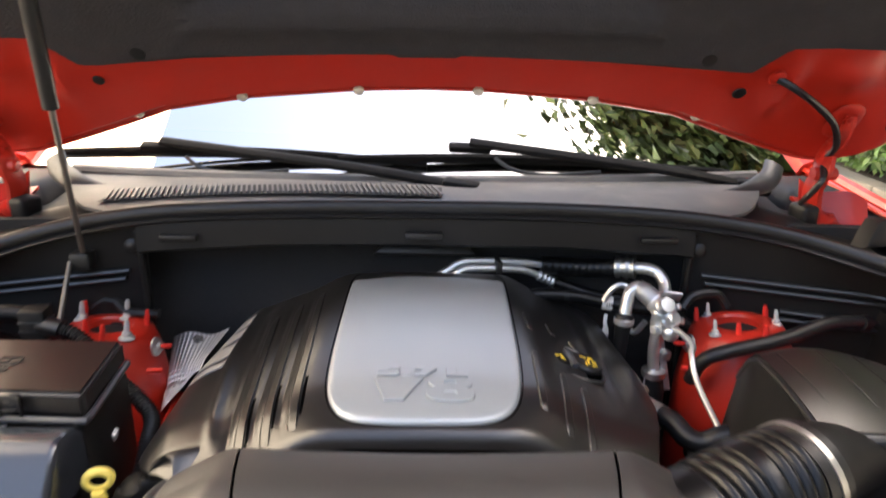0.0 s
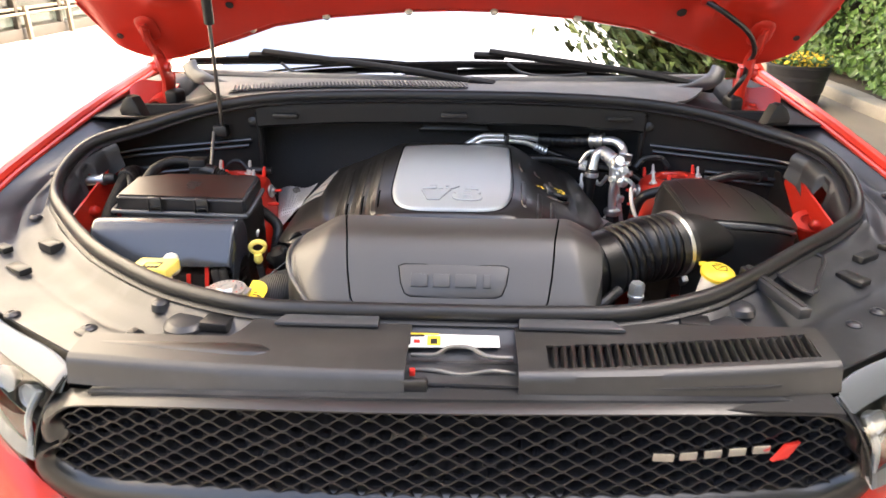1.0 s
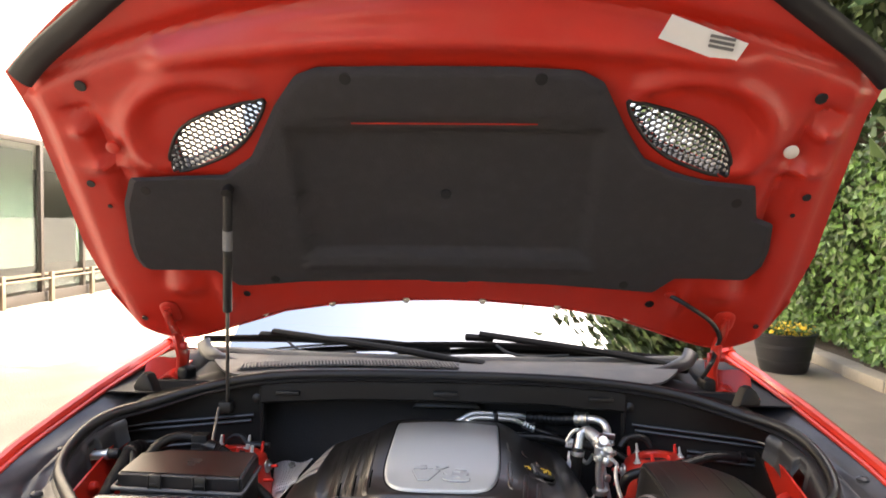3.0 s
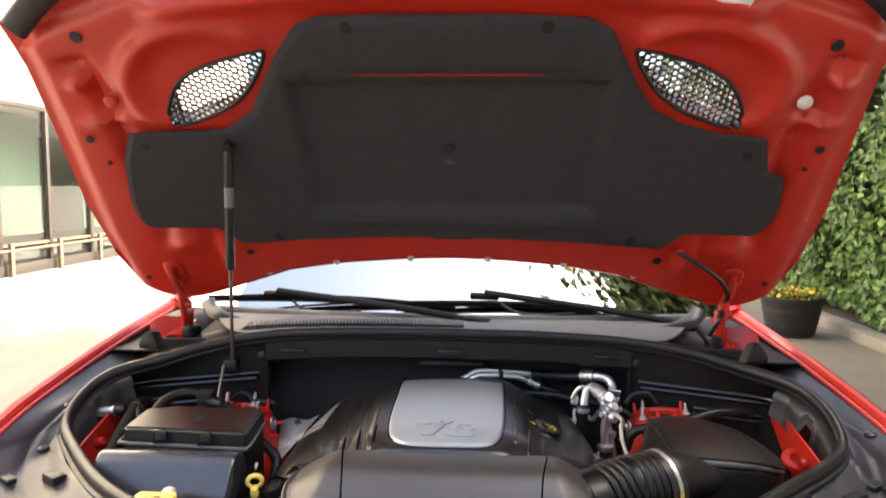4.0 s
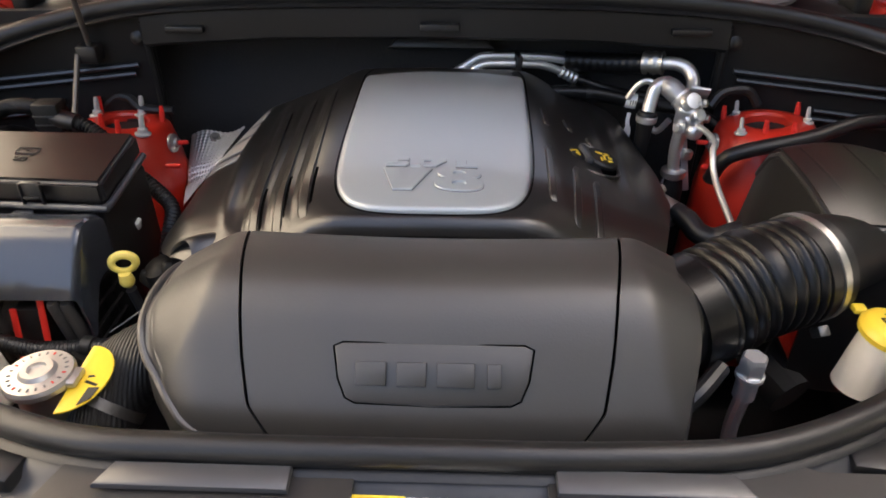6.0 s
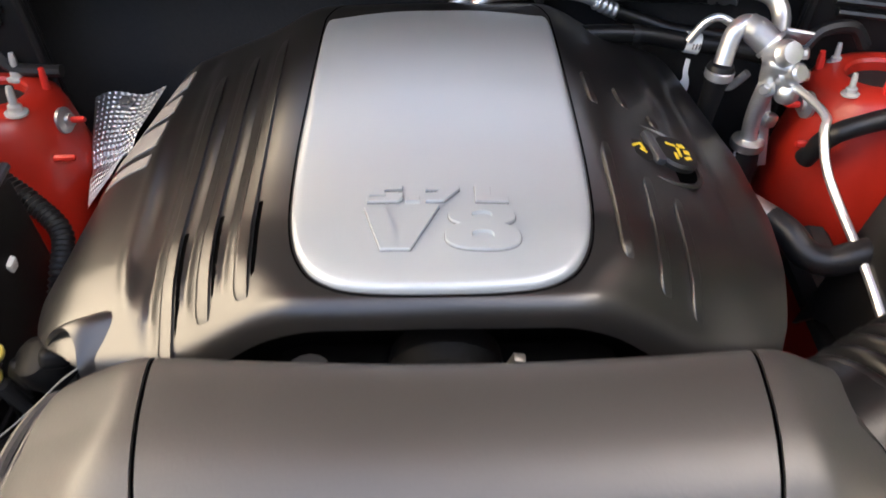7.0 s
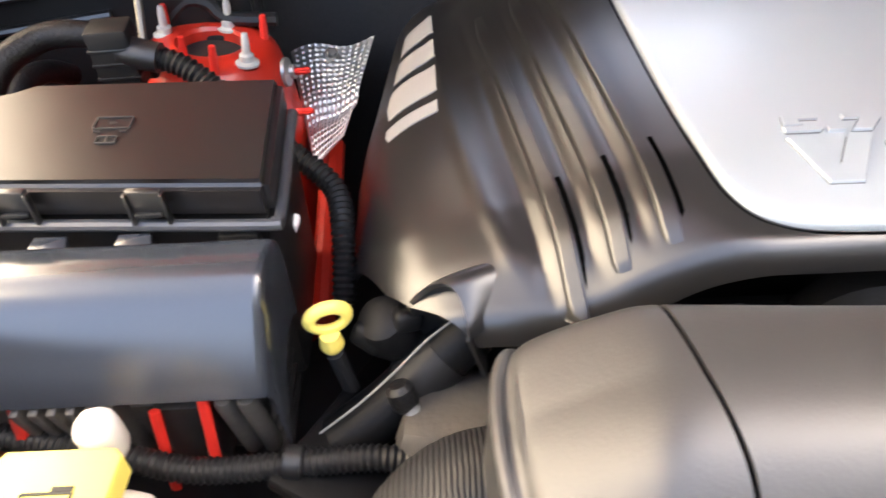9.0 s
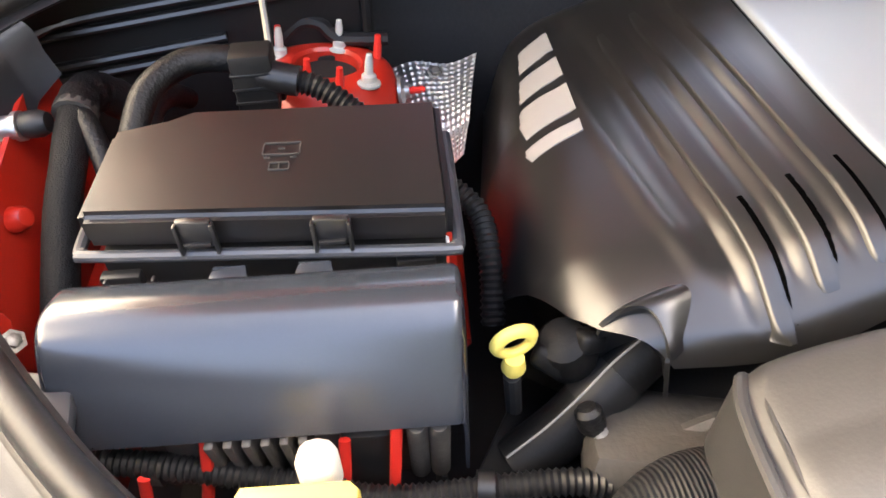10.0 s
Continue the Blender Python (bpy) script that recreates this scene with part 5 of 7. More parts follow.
# hinges, washer hose
for s in (-1, 1):
    hb = 0.735 if s > 0 else 0.772
    arm = spline([on_bonnet(s * hb, 0.005, -0.034), on_bonnet(s * hb, -0.035, -0.050), on_bonnet(s * (hb - 0.006), -0.09, -0.050), B(s * 0.738, 1.148, 1.345), B(s * 0.732, 1.162, 1.30), B(s * 0.738, 1.165, 1.245)], 6)
    hg = part("hinge", tube(arm, 0.024, 10, flat=(0.42, 1.0), up=(0, -1, 0.2), rfn=lambda q: 0.75 + 0.5 * smooth01(q / 0.2)), RED_IN, bonnet, "red painted hinge arm")
    part("hinge_pad", sheet(lambda u, v: on_bonnet(s * (hb + (u - 0.5) * 0.052 * math.sqrt(max(0.05, 1 - (2 * v - 1) ** 4))), 0.022 - 0.080 * v, -0.026 - 0.007 * math.sin(math.pi * u) ** 0.5 * math.sin(math.pi * v) ** 0.5), 14, 14, 0.003), RED_IN, hg, "pressed red hinge mounting")
    part("hinge_foot", rbox((0.06, 0.09, 0.020), pose(B(s * 0.750, 1.17, 0).x, 1.17, 1.228, 6, 0, 0), 0.006), RED_IN, hg)
    part("hinge_upright", sheet(lambda u, v: B(s * (0.728 + 0.105 * u), 1.185 - 0.05 * u + 0.02 * v, 1.225 + (0.088 - 0.035 * u) * v - 0.01 * math.sin(6 * u)), 14, 8, 0.006), RED_IN, hg, "red pressed hinge bracket")
    part("hinge_block", rbox((0.035, 0.05, 0.05), pose(B(s * 0.715, 1.15, 0).x, 1.15, 1.228, 0, 0, 12 * s), 0.010, 3), TRIMB, hg, "dark rubber hinge buffer")
    for v0 in (0.0, -0.055):
        part("hinge_bolt", bolt(on_bonnet(s * hb, v0, -0.040), -HN, 0.008, 0.010), RED_IN, hg)
    part("hinge_bolt", bolt(B(s * 0.765, 1.15, 1.25), (0, 0, 1), 0.008, 0.01), RED_IN, hg)
    part("hinge_pin", lathe([(0.012, -0.02), (0.012, 0.02), (0.008, 0.024), (0, 0.024)], B(s * 0.736, 1.145, 1.335), (1, 0, 0), 12), RED_IN, hg)
hose = thing("washer_hose", (0.6, 1.07, 1.5), "thin black washer hose hanging from the bonnet", "hose")
part("tube", tube(spline([on_bonnet(0.575, 0.085, -0.040), on_bonnet(0.62, 0.07, -0.06), on_bonnet(0.69, 0.015, -0.062), on_bonnet(0.722, -0.04, -0.066), on_bonnet(0.722, -0.085, -0.066), B(0.715, 1.11, 1.33), B(0.70, 1.14, 1.28)], 8), 0.006, 8), RUBBER, hose)
part("hose_clip", lathe([(0.014, 0), (0.014, 0.006), (0.007, 0.009), (0, 0.009)], on_bonnet(0.575, 0.085, -0.034), -HN, 12), RED_IN, hose)

# gas strut
strut = thing("gas_strut", (-0.58, 0.99, 1.2), "black gas strut holding the bonnet open", "strut")
s0, s1 = Vector((-0.583, 1.005, 1.215)), on_bonnet(-0.502, 0.426, -0.058)
sm = s0.lerp(s1, 0.46)
part("rod", tube([s0, sm], 0.0045, 10), DULL, strut, "dark polished piston rod")
part("cylinder", tube([sm, sm.lerp(s1, 0.05), s1.lerp(sm, 0.04), s1], 0.0115, 14), INK, strut)
part("cylinder_label", tube([sm.lerp(s1, 0.52), sm.lerp(s1, 0.68)], 0.0119, 14, cap=False), GREYINK, strut, "worn printed label")
part("end_socket", lathe([(0.010, -0.012), (0.014, 0), (0.012, 0.014), (0, 0.016)], s1, -HN, 12), INK, strut)
part("ball_mount", rbox((0.035, 0.03, 0.03), (-0.588, 1.01, 1.190), 0.006), INK, strut)

# ---- wipers ----
def wiper(a, b, pivot, elbow):
    w = thing("windscreen_wiper", pivot, "black windscreen wiper lying at the foot of the glass", "wiper", "windscreen wipers")
    A, E, P, L = Vector(a), Vector(b), Vector(pivot), Vector(elbow)
    blade = [A.lerp(E, k / 16) + Vector((0, 0, 0.012 * math.sin(math.pi * k / 16))) for k in range(17)]
    part("blade", tube(blade, 0.0105, 8, flat=(0.8, 1.0), up=(0, -0.4, 1), rfn=lambda s: 0.75 + 0.35 * math.sin(min(math.pi, s * 4.6))), WIPER, w)
    part("rubber_edge", tube([q + Vector((0, 0.012, -0.012)) for q in blade], 0.004, 6), RUBBER, w)
    part("arm", tube(spline([P, P.lerp(L, 0.35) + Vector((0, -0.012, 0.018)), L + Vector((0, -0.006, 0.028))], 8), 0.0135, 10, flat=(1.0, 0.6), up=(0, -0.4, 1)), WIPER, w)
    part("arm_head", rbox((0.07, 0.045, 0.026), pose(P.x - 0.01, P.y, P.z - 0.012, 0, 6, -12), 0.008), WIPER, w)
    part("joint", rbox((0.085, 0.024, 0.016), frame_at(L + Vector((0, -0.006, 0.010)), E - A, (0, -0.4, 1)), 0.006), WIPER, w)
    part("spray_hose", tube(spline([L + Vector((0.05, -0.02, 0)), L + Vector((0.09, -0.035, -0.022)), L + Vector((0.16, -0.035, -0.03)), L + Vector((0.26, -0.03, -0.024))], 8), 0.004, 6), RUBBER, w)


wiper((-0.79, 1.375, 1.318), (-0.02, 1.315, 1.312), (0.055, 1.20, 1.290), (-0.56, 1.335, 1.322))
wiper((-0.20, 1.305, 1.322), (0.62, 1.365, 1.290), (0.64, 1.27, 1.280), (0.065, 1.295, 1.333))


# ---- engine cover ----
EX = -0.009
ZC = [(0.0, 1.174), (0.125, 1.172), (0.15, 1.170), (0.172, 1.162), (0.20, 1.147), (0.23, 1.134), (0.28, 1.117), (0.32, 1.102), (0.345, 1.084), (0.362, 1.058), (0.372, 1.02), (0.378, 0.96)]
ZC_S = []
for k in range(160):
    a = 0.38 * k / 159
    ws = [(d, math.exp(-((d / 0.012) ** 2))) for d in (q * 0.004 for q in range(-6, 7))]
    ZC_S.append((a, sum(w * pick(ZC, min(0.378, abs(a + d))) for d, w in ws) / sum(w for d, w in ws)))
LEFT = [(-0.153, 0.582, -0.184, 1.03, 0.592, 0.677), (-0.184, 0.576, -0.219, 1.02, 0.586, 0.673), (-0.213, 0.560, -0.256, 1.00, 0.570, 0.670)]
FLUTE = [(0.60, -0.241), (0.70, -0.257), (0.85, -0.277), (1.0, -0.284)]
CREASE = [(0.60, -0.256), (0.674, -0.275), (0.852, -0.300), (0.964, -0.306)]


def cover_z(x, y):
    e = x - EX
    a = -e if e < 0 else e * 1.10
    a *= 1 + 0.10 * max(0.0, y - 0.85) / 0.27 + 0.05 * max(0.0, 0.66 - y) / 0.1
    z = pick(ZC_S, min(a, 0.38))
    z -= 0.055 * smooth01((y - 1.03) / 0.12)
    z -= 0.010 * smooth01((0.66 - y) / 0.09)
    low = 0.024 * smooth01((a - 0.09) / 0.09) - 0.012 * smooth01((a - 0.22) / 0.12)
    z -= low * smooth01((0.590 + 0.035 * smooth01((a - 0.10) / 0.06) - y) / (0.04 + 0.045 * smooth01((a - 0.10) / 0.06)))
    if e < 0:
        # shallow flute and the crease that bounds it on the left flank
        on = smooth01((y - 0.585) / 0.06) * (1 - smooth01((y - 1.0) / 0.06))
        z -= 0.0042 * on * math.exp(-(((x - pick(FLUTE, y)) / 0.013) ** 2))
        z += 0.0024 * on * math.exp(-(((x - pick(CREASE, y)) / 0.007) ** 2))
        for x0, y0, x1, y1, sa, sb in LEFT:
            w = (x - (x0 + (x1 - x0) * (y - y0) / (y1 - y0)) + 0.0205) / 0.0048
            if abs(w) < 3:
                z -= 0.0030 * math.exp(-w * w) * smooth01((y - y0 - 0.005) / 0.03) * (1 - smooth01((y - 0.90) / 0.10))
    else:
        on = smooth01((y - 0.66) / 0.10) * (1 - smooth01((y - 0.96) / 0.06))
        z -= 0.0034 * on * math.exp(-(((x - 0.223) / 0.010) ** 2))
        z += 0.0022 * on * math.exp(-(((x - 0.243) / 0.006) ** 2))
    return z


def cover_pt(x, y, lift=0.0):
    return Vector((x, y, cover_z(x, y) + lift))


BADGE = material("brushed_badge_silver", (0.36, 0.35, 0.34), 0.45, metal=0.3, vary=0.05, bump=0.05)
engine = thing("engine_cover", (EX, 0.84, 0.95), "black moulded engine cover with a silver centre panel", "engine cover")


def cover_fn(u, v):
    s = 2 * u - 1
    s = math.copysign(abs(s) ** 0.85, s)
    y = 0.550 + 0.60 * v + (0.02 * abs(s) ** 3 + 0.012 * (1 - smooth01((abs(s) - 0.45) / 0.35))) * (1 - v)
    left = pick([(0.55, 0.235), (0.565, 0.268), (0.58, 0.288), (0.60, 0.320), (0.62, 0.338), (0.66, 0.358), (0.72, 0.378)], y)
    right = pick([(0.55, 0.245), (0.60, 0.270), (0.66, 0.288), (0.72, 0.304), (0.80, 0.326), (0.90, 0.343)], y)
    x = EX + (left if s < 0 else right) * s / (1 + 0.10 * max(0.0, v - 0.5) / 0.5)
    p = cover_pt(x, y)
    lip = max(0.0, 1 - v / 0.03)
    p.z -= 0.018 * lip**2
    p.y += 0.004 * lip**3
    return p


part("shell", sheet(cover_fn, 290, 130, -0.003), PLASTIC, engine)
# silver centre panel
PANEL = [(0.0, 0.578), (0.050, 0.580), (0.080, 0.587), (0.101, 0.604), (0.114, 0.64), (0.121, 0.72), (0.1245, 0.85), (0.126, 0.98), (0.124, 1.012), (0.113, 1.036), (0.092, 1.046), (0.0, 1.049)]
outline = PANEL + [(-x, y) for x, y in PANEL[-2:0:-1]]
ring3 = [q for q in spline([(x, y, 0) for x, y in outline], 5, True)]
own = bmesh.new()


def panel_z(x, y):
    return 1.1845 - 0.30 * x * x - 0.010 * smooth01((y - 0.95) / 0.10) - 0.011 * smooth01((0.66 - y) / 0.09)


rows = []
for f, dz in ((1.0, -0.012), (1.0, -0.005), (0.994, -0.0022), (0.985, -0.0008), (0.97, 0.0), (0.93, 0.0), (0.89, 0.0), (0.85, 0.0), (0.8, 0.0), (0.7, 0.0), (0.6, 0.0), (0.5, 0.0), (0.4, 0.0), (0.2, 0.0)):
    rows.append([own.verts.new((EX - 0.003 + q.x * f, 0.80 + (q.y - 0.80) * f, panel_z(q.x * f, 0.80 + (q.y - 0.80) * f) + dz)) for q in ring3])
for a, b in zip(rows, rows[1:]):
    for j in range(len(ring3)):
        k = (j + 1) % len(ring3)
        own.faces.new((a[j], a[k], b[k], b[j]))
own.faces.new(rows[-1])
panel = part("centre_panel", own, SILVER, engine, "satin silver panel with raised engine size lettering", smooth=50)


def raised(shapes, at, high=0.0028):
    """Bold flat figures, each an outline in millimetres (with a hole where one is given), standing on the panel."""
    own = bmesh.new()
    for outer, hole in shapes:

        def lay(ring, h, grow):
            cx = sum(q[0] for q in ring) / len(ring)
            cy = sum(q[1] for q in ring) / len(ring)
            out = []
            for x, y in ring:
                d = math.hypot(x - cx, y - cy)
                x, y = x + (x - cx) / d * grow, y + (y - cy) / d * grow
                wx, wy = at[0] + x * 0.001, at[1] + y * 0.001 - x * 0.00002
                out.append(own.verts.new((wx, wy, panel_z(wx - EX + 0.003, wy) + h)))
            return out

        levels = [lay(outer, -0.001, 0.25), lay(outer, high - 0.0006, 0.1), lay(outer, high, -0.45)]
        for a, b in zip(levels, levels[1:]):
            for j in range(len(a)):
                k = (j + 1) % len(a)
                own.faces.new((a[j], a[k], b[k], b[j]))
        if hole:
            inner = [lay(hole, high, 0.4), lay(hole, high - 0.0006, 0.0), lay(hole, -0.001, 0.0)]
            for a, b in zip([levels[-1]] + inner, inner):
                for j in range(len(a)):
                    k = (j + 1) % len(a)
                    own.faces.new((a[j], a[k], b[k], b[j]))
        else:
            own.faces.new(levels[-1])
    bmesh.ops.recalc_face_normals(own, faces=own.faces)
    return own


def oval(cx, cy, rx, ry, squash=0.8):
    ring = []
    for k in range(40):
        c, s = math.cos(k * math.tau / 40), math.sin(k * math.tau / 40)
        ring.append((cx + rx * math.copysign(abs(c) ** squash, c), cy + ry * math.copysign(abs(s) ** squash, s)))
    return ring


FIVE = [(5.5, 19), (29, 19), (28.5, 14), (14.5, 14), (14, 10.5), (25.5, 10.5), (29, 8.5), (29, 3.5), (25.5, 0), (2, 0), (1, 5), (16, 5), (16.5, 7.5), (3, 7.5)]
POINT = [(31.5, 0), (42.5, 0), (42.5, 5), (31.5, 5)]
SEVEN = [(47, 18.5), (73.5, 18.5), (73.5, 14.5), (61, 0), (47.5, 0), (58, 13.5), (47, 13.5)]
ELL = [(85.5, 19), (97.5, 19), (97.5, 5.5), (111, 5.5), (111, 0), (85.5, 0)]
VEE = [(0, 41), (16, 41), (26, 14), (41, 41), (57.5, 41), (36, 0), (14, 0)]
part("lettering", raised([(FIVE, None), (POINT, None), (SEVEN, None), (ELL, None)], (-0.071, 0.6590)), SILVER, panel, "raised figures 5.7 L", smooth=20)
part("lettering", raised([(VEE, None), (oval(89.6, 12.7, 28.2, 12.7), oval(89.6, 12.7, 8.0, 4.8)), (oval(89.6, 32.0, 25.3, 9.6), oval(89.6, 32.3, 7.4, 3.9))], (-0.071, 0.6115)), SILVER, panel, "raised letters V8", smooth=20)
# Dark lines round the figures put their edge shade into colour.
LETTER_SHADE = material("letter_edge_shade", (0.14, 0.145, 0.15), 0.5, metal=0.3, vary=0.1, bump=0.0)
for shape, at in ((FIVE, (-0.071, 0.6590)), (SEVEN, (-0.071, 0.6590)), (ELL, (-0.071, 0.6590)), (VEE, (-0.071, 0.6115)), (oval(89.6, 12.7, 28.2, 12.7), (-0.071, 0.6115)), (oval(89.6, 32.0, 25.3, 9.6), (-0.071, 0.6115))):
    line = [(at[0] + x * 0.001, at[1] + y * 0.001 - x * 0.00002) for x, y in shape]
    part("edge_shade_line", tube([(x, y, panel_z(x - EX + 0.003, y) + 0.0003) for x, y in line], 0.0007, 6, True), LETTER_SHADE, panel, "dark line painted as shade along the letter edge")
# Black ring laid on the cover paints the gap's shade.
part("panel_gap", tube([cover_pt(EX - 0.003 + q.x * 1.018, 0.80 + (q.y - 0.80) * 1.008, 0.0028) for q in ring3], 0.0011, 8, True, flat=(1.0, 0.4), up=(0, 0, 1)), VOID, engine, "black strip painted as shade round the panel")

# raised ribs beside the panel, the left three with slots painted black as shade
def rib(x0, y0, x1, y1, wide, high, hand, fade):
    def fn(u, v):
        y = y0 + (y1 - y0) * u
        xm = x0 + (x1 - x0) * u
        nose = math.sqrt(max(0.0, 1 - (1 - min(1.0, u * abs(y1 - y0) / 0.016)) ** 2))
        tail = 1 - smooth01((u - fade) / (1 - fade))
        w = wide * (0.25 + 0.75 * nose) * (0.45 + 0.55 * tail)
        p = smooth01(v / 0.34) * (1 - smooth01((v - 0.84) / 0.16))
        return cover_pt(xm + hand * w * (v - 0.90), y, -0.0012 + (high * (0.35 + 0.65 * tail) * nose + 0.0012 * tail) * p)

    return sheet(fn, 72, 20)


for x0, y0, x1, y1, sa, sb in LEFT:
    part("rib", rib(x0, y0, x1, y1, 0.0175, 0.0062, 1, 0.80), PLASTIC, engine, smooth=60)
    sl = []
    for k in range(13):
        y = sa + (sb - sa) * k / 12
        sl.append(cover_pt(x0 + (x1 - x0) * (y - y0) / (y1 - y0) + 0.0032, y, 0.0010))
    part("slot", tube(sl, 0.0036, 8, flat=(1.0, 0.7), up=(-0.4, 0, 1), rfn=lambda s: min(1, 0.3 + 60 * s)), VOID, engine, "black strip painted as the slot's shade")
for x0, y0, x1, y1 in ((0.132, 0.612, 0.139, 0.775), (0.142, 0.825, 0.141, 0.895), (0.160, 0.592, 0.174, 0.745), (0.179, 0.845, 0.175, 0.885), (0.186, 0.583, 0.199, 0.728), (0.209, 0.828, 0.206, 0.85)):
    part("rib", rib(x0, y0, x1, y1, 0.014, 0.0070, 1, 0.75), PLASTIC, engine, smooth=60)
# plain raised badge blocks on the flank
for y0, ln in ((0.800, 0.020), (0.834, 0.052), (0.899, 0.042), (0.955, 0.046)):
    own = sheet(lambda u, v: cover_pt(-0.350 + 0.046 * u - 0.006 * v * (1 - u), y0 + 0.010 * u - 0.003 + ln * v * (1 - 0.10 * u), 0.0045), 10, 8, 0.004)
    part("badge_block", own, BADGE, engine, "plain brushed silver badge block")
# Lighter strip paints the gloss along the cover's right edge.
part("edge_gloss", tube(spline([cover_pt(x, y, 0.0004) for x, y in ((0.258, 0.99), (0.262, 0.93), (0.266, 0.868), (0.275, 0.804), (0.284, 0.765))], 8), 0.0034, 8, flat=(1.0, 0.5), up=(0.4, 0, 1), rfn=lambda q: min(1.0, 0.25 + 14 * q)), LEDGE, engine, "lighter strip painted as the edge's gloss")
# hooded scoop on the left front corner
MOUTH = spline([(-0.333, 0.604, 0), (-0.319, 0.602, 0), (-0.305, 0.597, 0), (-0.296, 0.586, 0), (-0.291, 0.568, 0)], 10)


def scoop(u, v):
    q = MOUTH[int(round(u * (len(MOUTH) - 1)))]
    w = math.sin(math.pi * u) ** 0.7
    h = 0.017 * math.sin(math.pi * u) ** 0.6 * (1 - smooth01(v)) - 0.003 * v
    return cover_pt(q.x + 0.046 * v * w + 0.004 * v, q.y + 0.022 * v * w + 0.001 * v, h)


part("scoop", sheet(scoop, 40, 14, 0.004), PLASTIC, engine)
# Black wall puts the shade inside the scoop into colour.
part("scoop_wall", sheet(lambda u, v: scoop(u, 0.12) + Vector((0.014 * v, 0.012 * v, -0.004 - 0.06 * v)), 24, 4, 0.003), INK, engine, "black wall painting the shade inside the scoop")
# oil filler well
oil = thing("oil_filler_cap", (0.19, 0.77, 1.12), "black oil filler cap with yellow printing in a round well", "oil cap")
ow = cover_pt(0.190, 0.782, -0.010)
OAX = (0.35, 0, 1)
wellm = frame_at(ow, (1, 0, -0.35), OAX)
rimw = [(0.040 * math.copysign(abs(math.cos(a)) ** 0.8, math.cos(a)) - 0.006 * math.sin(a), 0.042 * math.copysign(abs(math.sin(a)) ** 0.8, math.sin(a))) for a in (math.tau * k / 36 for k in range(36))]
# Solid black block paints the shade down in the well.
part("well", prism(rimw, 0.011, wellm, 0.001), VOID, oil, "black block painted as the well's shade")
part("well_rim", tube([wellm @ Vector((x * 1.03, y * 1.03, 0.0105)) for x, y in rimw], 0.0030, 8, True), PLASTIC, oil)
part("cap", lathe([(0.024, 0.0), (0.025, 0.006), (0.0225, 0.009), (0, 0.009)], wellm @ Vector((0.017, 0.002, 0.010)), OAX, 28), INK, oil)
part("grip", rbox((0.012, 0.046, 0.010), wellm @ pose(-0.006, 0.002, 0.010, 0, 0, 8), 0.004), LEDGE, oil, "raised grey grip bar")
part("tube", lathe([(0.016, 0.0), (0.0165, 0.004), (0.013, 0.006), (0, 0.006)], wellm @ Vector((-0.023, -0.006, 0.010)), OAX, 22), INK, oil)
PRINT = ((0.012, 0.010, 0.010, 0.0035, 0), (0.024, 0.012, 0.007, 0.006, 20), (0.028, 0.003, 0.006, 0.006, 0), (0.027, -0.007, 0.008, 0.004, 30), (0.014, -0.008, 0.003, 0.010, 0), (0.019, 0.0, 0.003, 0.014, 0))
for x, y, w, h, r in PRINT:
    part("print", rbox((w, h, 0.0008), wellm @ pose(x, y, 0.0192, 0, 0, r), 0.0), YELLOW, oil, "yellow printed symbol", smooth=0)
for x, y, w, h, r in ((-0.027, -0.004, 0.010, 0.0028, 40), (-0.020, -0.010, 0.008, 0.0028, -30), (-0.020, -0.003, 0.0028, 0.010, 15)):
    part("print", rbox((w, h, 0.0008), wellm @ pose(x, y, 0.0164, 0, 0, r), 0.0), YELLOW, oil, "yellow printed symbol", smooth=0)

# machinery beneath the cover, its shade put into a near-black colour
block = thing("engine_block", (0, 0.8, 0.7), "dark engine block and intake below its cover", "engine")
part("block", rbox((0.58, 0.52, 0.34), (EX, 0.82, 0.66), 0.03, taper=(0.95, 1)), DEEP, block)
part("intake_plenum", rbox((0.30, 0.12, 0.13), (-0.01, 0.56, 0.95), 0.03), DEEP, block)
part("throttle_body", lathe([(0.045, 0), (0.048, 0.02), (0.040, 0.03), (0.040, 0.09), (0, 0.09)], (-0.01, 0.60, 1.072), (0, -1, -0.1), 24), DEEP, block)
for at in ((-0.112, 0.553, 1.108), (0.16, 0.552, 1.09)):
    bs = part("boss", lathe([(0.020, -0.03), (0.018, 0.0), (0, 0.0)], at, (0, -0.2, 1), 16), INK, block)
    part("bolt_head", bolt(at, (0, -0.2, 1), 0.005, 0.007), DULL, bs)
part("bracket", rbox((0.010, 0.008, 0.036), pose(0.035, 0.565, 1.085, 10, 15, 0), 0.002), DULL, block)
part("harness", tube(spline([(0.03, 0.545, 1.07), (0.06, 0.54, 1.10), (0.10, 0.55, 1.09), (0.13, 0.56, 1.04)], 8), 0.005, 8), STEEL, block)
part("connector", rbox((0.010, 0.008, 0.008), pose(-0.118, 0.548, 1.110, 0, 20, 10), 0.002), WHITE, block, "pale wiring connector")
part("front_plate", rbox((0.60, 0.03, 0.22), (EX, 0.545, 0.78), 0.01), BLOCK, block)

# ---- intake cover ----
PROF = [(0.0, (0.521, 1.120)), (0.05, (0.524, 1.166)), (0.08, (0.522, 1.176)), (0.13, (0.511, 1.183)), (0.30, (0.468, 1.187)), (0.42, (0.435, 1.184)), (0.50, (0.415, 1.174)), (0.58, (0.398, 1.158)), (0.86, (0.352, 1.100)), (0.93, (0.343, 1.086)), (1.0, (0.340, 1.060))]
PY, PZ = [(a, q[0]) for a, q in PROF], [(a, q[1]) for a, q in PROF]


